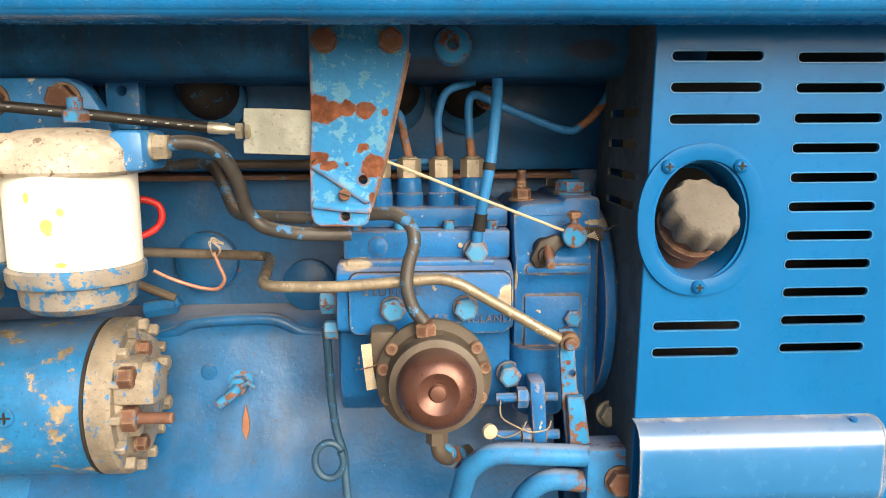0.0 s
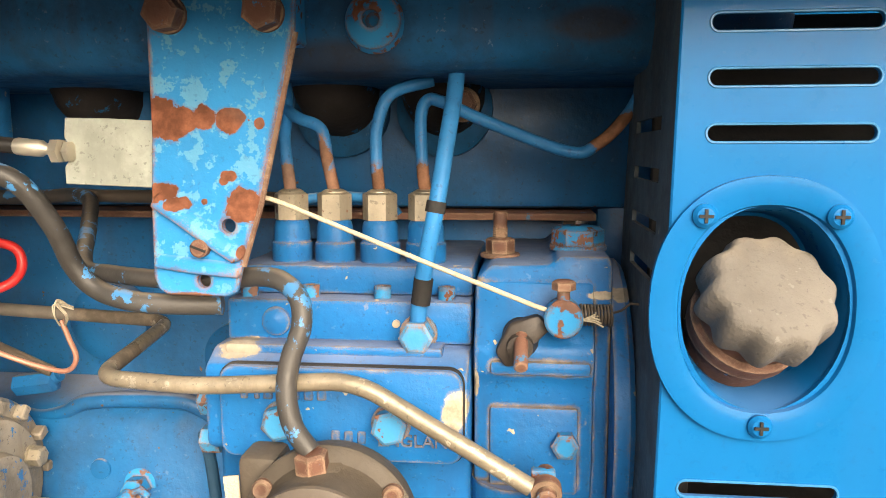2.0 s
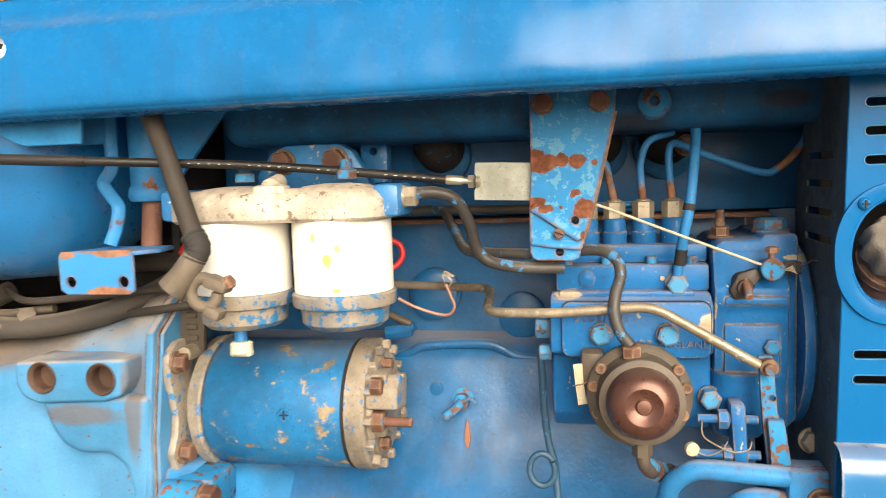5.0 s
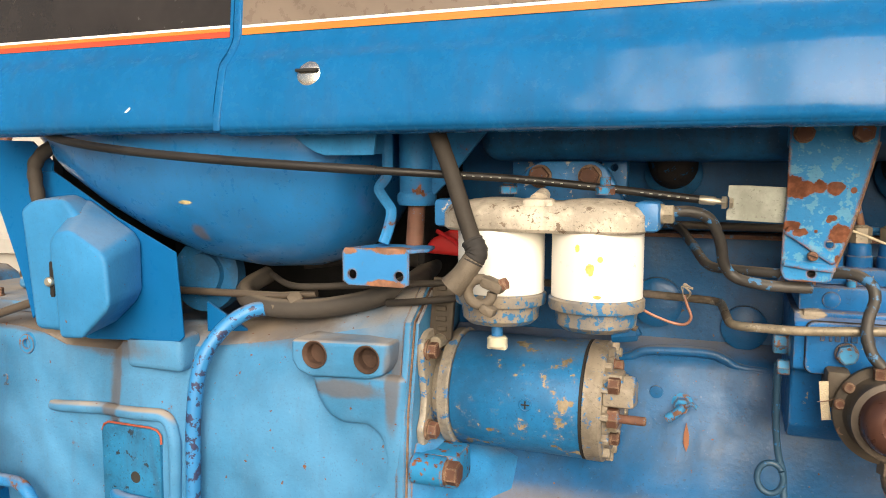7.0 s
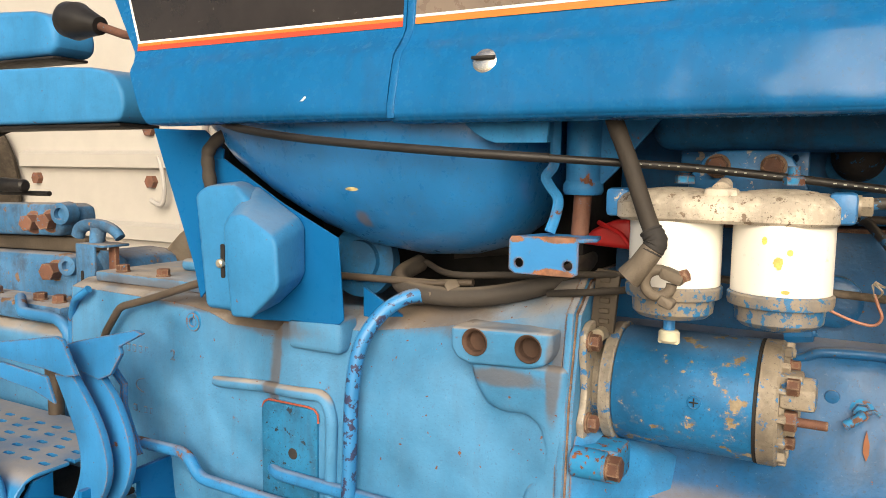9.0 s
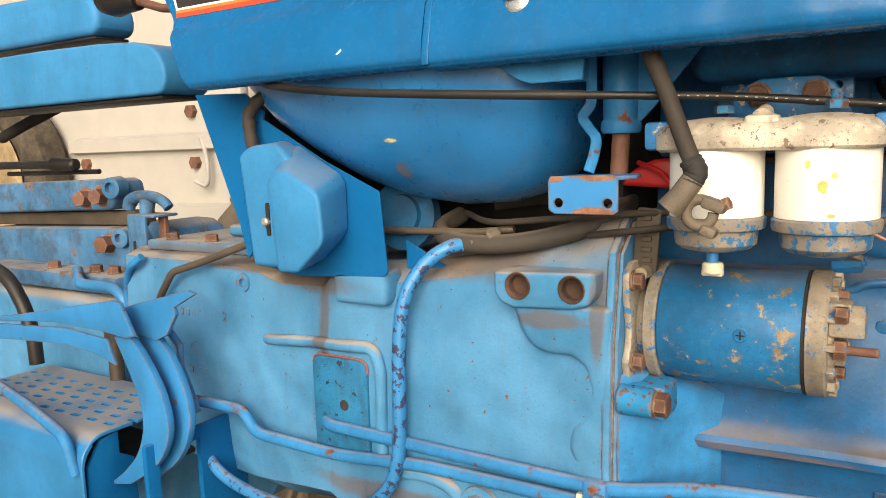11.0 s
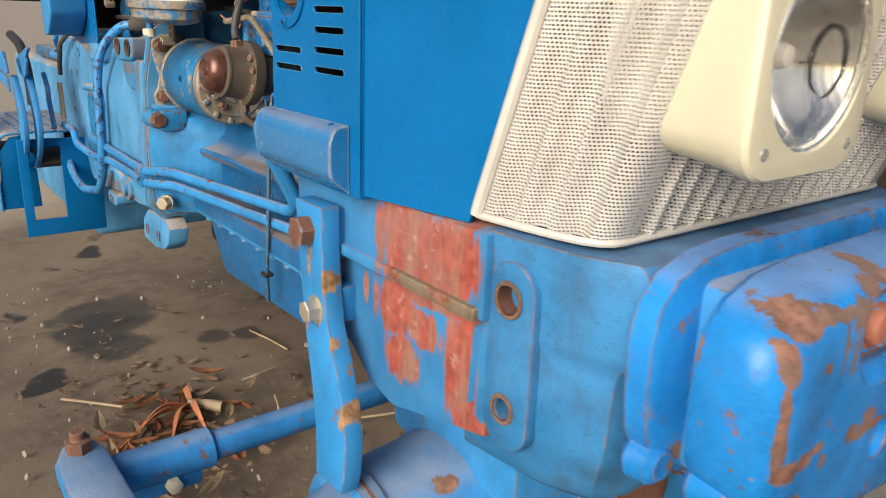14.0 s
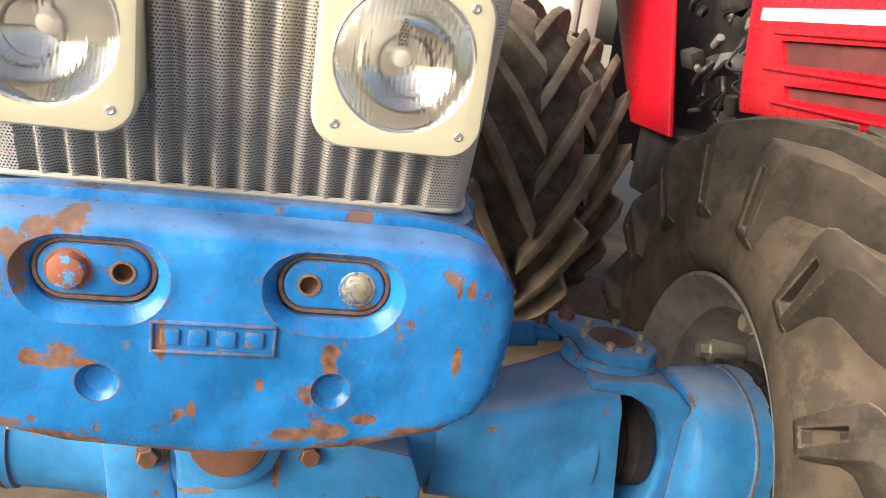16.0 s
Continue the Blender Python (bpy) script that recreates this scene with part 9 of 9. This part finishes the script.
for k in range(46):
    x, z = rng.uniform(-2.72, -1.95), rng.uniform(0.80, 1.55)
    y = RY + rng.uniform(0.06, 0.36)
    s = rng.uniform(0.025, 0.075)
    if k % 3 == 0:
        bm = rod((x, y, z), (x + rng.uniform(-0.1, 0.1), y - 0.02, z + rng.uniform(-0.1, 0.1)), s * 0.45, seg=14, bev=0.004)
    elif k % 3 == 1:
        bm = box(x - s, x + s, y - s * 0.6, y + s * 0.6, z - s * 0.7, z + s * 0.7, 0.012, turn=pose(0, 0, 0, rng.uniform(-30, 30), rng.uniform(-40, 40), 0))
    else:
        bm = sweep(spline([(x, y, z), (x + rng.uniform(-0.15, 0.15), y - 0.04, z + rng.uniform(-0.1, 0.1)), (x + rng.uniform(-0.25, 0.25), y, z + rng.uniform(-0.2, 0.2))]), rng.uniform(0.008, 0.02), 8)
    part("engine_part", bm, (M_grease, M_dark, M_alu)[rng.randrange(3)] if k % 3 < 2 else M_rubber, red)
part("green_strip", box(-2.30, -2.27, RY + 0.1, RY + 0.13, 1.40, 1.60, 0.004), surface("green_plastic", (0.10, 0.45, 0.22), 0.5), red)
wheel("rear_wheel", (-2.15, 2.205, 0.55), 0.65, 0.40, 0.34, 15, 0.058, 0.074, -34, "dusty rear wheel of the red tractor", 0.1, 0.0, red)
for x in (-0.7,):
    part("red_tractor_wheel", lathe((x, RY + 0.08, GROUND + 0.40), (0, 1, 0), [(0, 0.2), (0, 0.33), (0.03, 0.40), (0.22, 0.40), (0.25, 0.33)], 40), M_tyre, red)

# ---- grey nose of a parked vehicle beside it ----
grey = thing("parked_truck", (0.3, RY + 0.3, GROUND), "grey nose of a parked truck with dark grille", "truck")
part("front_corner", merged(prism([(-0.335, 1.13), (-0.20, 1.62), (-0.06, 1.62), (-0.215, 1.15)], "y", RY + 0.03, RY + 0.12, 0.01), box(-0.24, 1.6, RY + 0.03, RY + 0.14, 1.085, 1.155, 0.012), box(-0.26, 1.6, RY + 0.05, RY + 0.20, 0.985, 1.075, 0.02)), M_greytruck, grey, "grey plastic corner and bumper")
part("dark_grille", merged(*[box(-0.16, 1.6, RY + 0.13, RY + 0.16, 1.17 + 0.045 * k, 1.20 + 0.045 * k, 0.006) for k in range(10)]), M_dark, grey)
part("body", box(-0.18, 1.8, RY + 0.21, RY + 1.6, 0.25, 1.75, 0.03), M_dark, grey)
part("fog_lamp", lathe((-0.05, RY + 0.05, 1.03), (0, -1, 0), [(0, 0.035), (0.012, 0.035), (0.016, 0.02), (0.017, 0)], 28), M_chrome, grey)
for x in (0.15, 1.4):
    part("truck_wheel", lathe((x, RY + 0.25, GROUND + 0.36), (0, 1, 0), [(0, 0.18), (0, 0.30), (0.03, 0.36), (0.2, 0.36), (0.23, 0.3)], 40), M_tyre, grey)


# ---- litter on the earth ----
def leaf(p, length, turn, curl):
    bm = bmesh.new()
    rows = []
    for i in range(7):
        t = i / 6
        w = 0.28 * length * math.sin(math.pi * min(0.97, t + 0.03)) ** 0.8
        z = curl * length * (t - 0.5) ** 2 * 2
        rows.append([bm.verts.new((length * (t - 0.5), s * w / 2, z + abs(s) * 0.35 * w + k)) for s, k in ((-1, 0.0), (0, 0.0), (1, 0.0))])
    for a, b in zip(rows, rows[1:]):
        for k in range(2):
            bm.faces.new((a[k], a[k + 1], b[k + 1], b[k]))
    bmesh.ops.solidify(bm, geom=bm.faces[:], thickness=0.0012)
    bmesh.ops.transform(bm, matrix=pose(*p, 0, 0, turn), verts=bm.verts)
    return bm


def dry_frond():
    """A bundle of long split orange leaf blades on one stub of stem."""
    base = part("dry_frond", sweep([(-1.02, 0.945, GROUND + 0.022), (-1.05, 0.915, GROUND + 0.024), (-1.10, 0.865, GROUND + 0.022)], [0.017, 0.019, 0.015], 12), M_twig)
    for k, (x, y, lift, w) in enumerate(((-0.915, 0.560, 0.004, 0.010), (-0.935, 0.600, 0.010, 0.012), (-0.985, 0.640, 0.016, 0.013), (-0.94, 0.86, 0.006, 0.012), (-0.90, 0.74, 0.008, 0.011), (-1.19, 0.89, 0.012, 0.012))):
        line = spline([(-1.09, 0.870, GROUND + 0.022), (-1.09 + 0.45 * (x + 1.09) - 0.03, 0.87 + 0.45 * (y - 0.87), GROUND + 0.034 + lift), (x, y, GROUND + 0.008)], 8)
        part("blade", sweep(line, [w * (0.35 + 0.65 * math.sin(math.pi * min(1.0, 0.12 + i / len(line)))) for i in range(len(line))], 8, 0.28), M_frond, base)
    return tagged(base, "split orange dry frond with a pale stem stub", "dry frond")


M_frond = surface("orange_dry_frond", (0.30, 0.105, 0.045), 0.7, vary=0.35, grain=0.4, second=(0.20, 0.12, 0.07), second_amount=0.2)
dry_frond()
rng = random.Random(11)
LEAVES = [(-1.16, 0.88), (-1.03, 0.94), (-0.99, 0.66), (-0.97, 0.76), (-1.10, 0.80), (-1.06, 0.86), (-0.92, 0.91), (-0.86, 0.62), (-0.88, 0.55), (-1.07, 0.78), (-0.88, 0.85), (-1.14, 0.83), (-0.80, 0.72), (-0.75, 0.60), (-0.93, 0.58), (-0.70, 0.80), (-0.83, 0.95), (-0.62, 0.66)]

for k, (x, y) in enumerate(LEAVES):
    for j in range(4):
        lx, ly = x + rng.uniform(-0.11, 0.11), y + rng.uniform(-0.11, 0.11)
        lf = part("dry_leaf", leaf((lx, ly, GROUND + 0.006 + 0.007 * j), rng.uniform(0.05, 0.13), rng.uniform(-180, 180), rng.uniform(0.1, 0.5)), M_leaf if (k + j) % 4 else M_twig)
        tagged(lf, "curled brown dry leaf on bare earth", "leaf", "dry leaves under the tractor")
for x, y, l, a in ((-1.30, 0.62, 0.22, 42), (-0.95, 1.10, 0.16, -20), (-1.45, 1.3, 0.25, 10), (-0.72, 1.35, 0.2, 70), (-1.2, 1.15, 0.14, 100), (-0.85, 0.75, 0.3, 25), (-0.6, 1.2, 0.24, -35)):
    c, s = math.cos(radians(a)) * l / 2, math.sin(radians(a)) * l / 2
    tw = part("twig", sweep(spline([(x - c, y - s, GROUND + 0.006), (x - 0.1 * c + 0.01, y - 0.1 * s, GROUND + 0.012), (x + c, y + s, GROUND + 0.008)]), 0.0045, 7), M_twig)
    tagged(tw, "pale dry twig lying on bare earth", "twig", "twigs under the tractor")
litter = bmesh.new()
for k in range(520):
    r, a = abs(rng.gauss(0, 0.45)), rng.uniform(0, 6.283)
    x, y = (-0.95 + 1.3 * r * math.cos(a), 0.78 + 0.7 * r * math.sin(a)) if k % 3 else (rng.uniform(-2.8, 0.3), rng.uniform(0.2, 2.0))
    s = rng.choice((0.008, 0.012, 0.016, 0.022, 0.03))
    q = bmesh.new()
    wide = rng.uniform(0.25, 0.55)
    outline = [(-1, 0), (-0.5, -wide), (0.1, -wide * rng.uniform(0.7, 1.2)), (0.6, -wide * 0.7), (1, rng.uniform(-0.2, 0.2)), (0.5, wide * rng.uniform(0.5, 1)), (-0.1, wide), (-0.6, wide * 0.6)]
    m = pose(x, y, GROUND + 0.003 + rng.uniform(0, 0.008), rng.uniform(-12, 12), rng.uniform(-12, 12), rng.uniform(0, 360))
    q.faces.new([q.verts.new(m @ Vector((a * s, b * s, 0.3 * s * a * a))) for a, b in outline])
    bmesh.ops.solidify(q, geom=q.faces[:], thickness=0.0015)
    joined(litter, q)
M_litter = surface("leaf_litter", (0.15, 0.095, 0.058), 0.85, vary=0.6, grain=0.5, second=(0.24, 0.19, 0.14), second_amount=0.25)
tagged(part("leaf_litter", litter, M_litter), "broken brown leaf litter on trodden earth", "leaf litter", kind="stuff")
pebbles = bmesh.new()
for k in range(380):
    x, y = rng.uniform(-2.6, 0.4), rng.uniform(0.0, 3.0)
    s = rng.choice((0.003, 0.004, 0.004, 0.005, 0.006, 0.008, 0.012))
    b = bmesh.new()
    bmesh.ops.create_icosphere(b, subdivisions=1, radius=s, matrix=pose(x, y, GROUND, rng.uniform(0, 90), rng.uniform(0, 90), 0) @ Matrix.Diagonal((1, rng.uniform(0.6, 1), rng.uniform(0.45, 0.8), 1)))
    joined(pebbles, b)
tagged(part("pebbles", pebbles, M_stone), "small pale pebbles strewn on bare earth", "pebbles", kind="stuff")
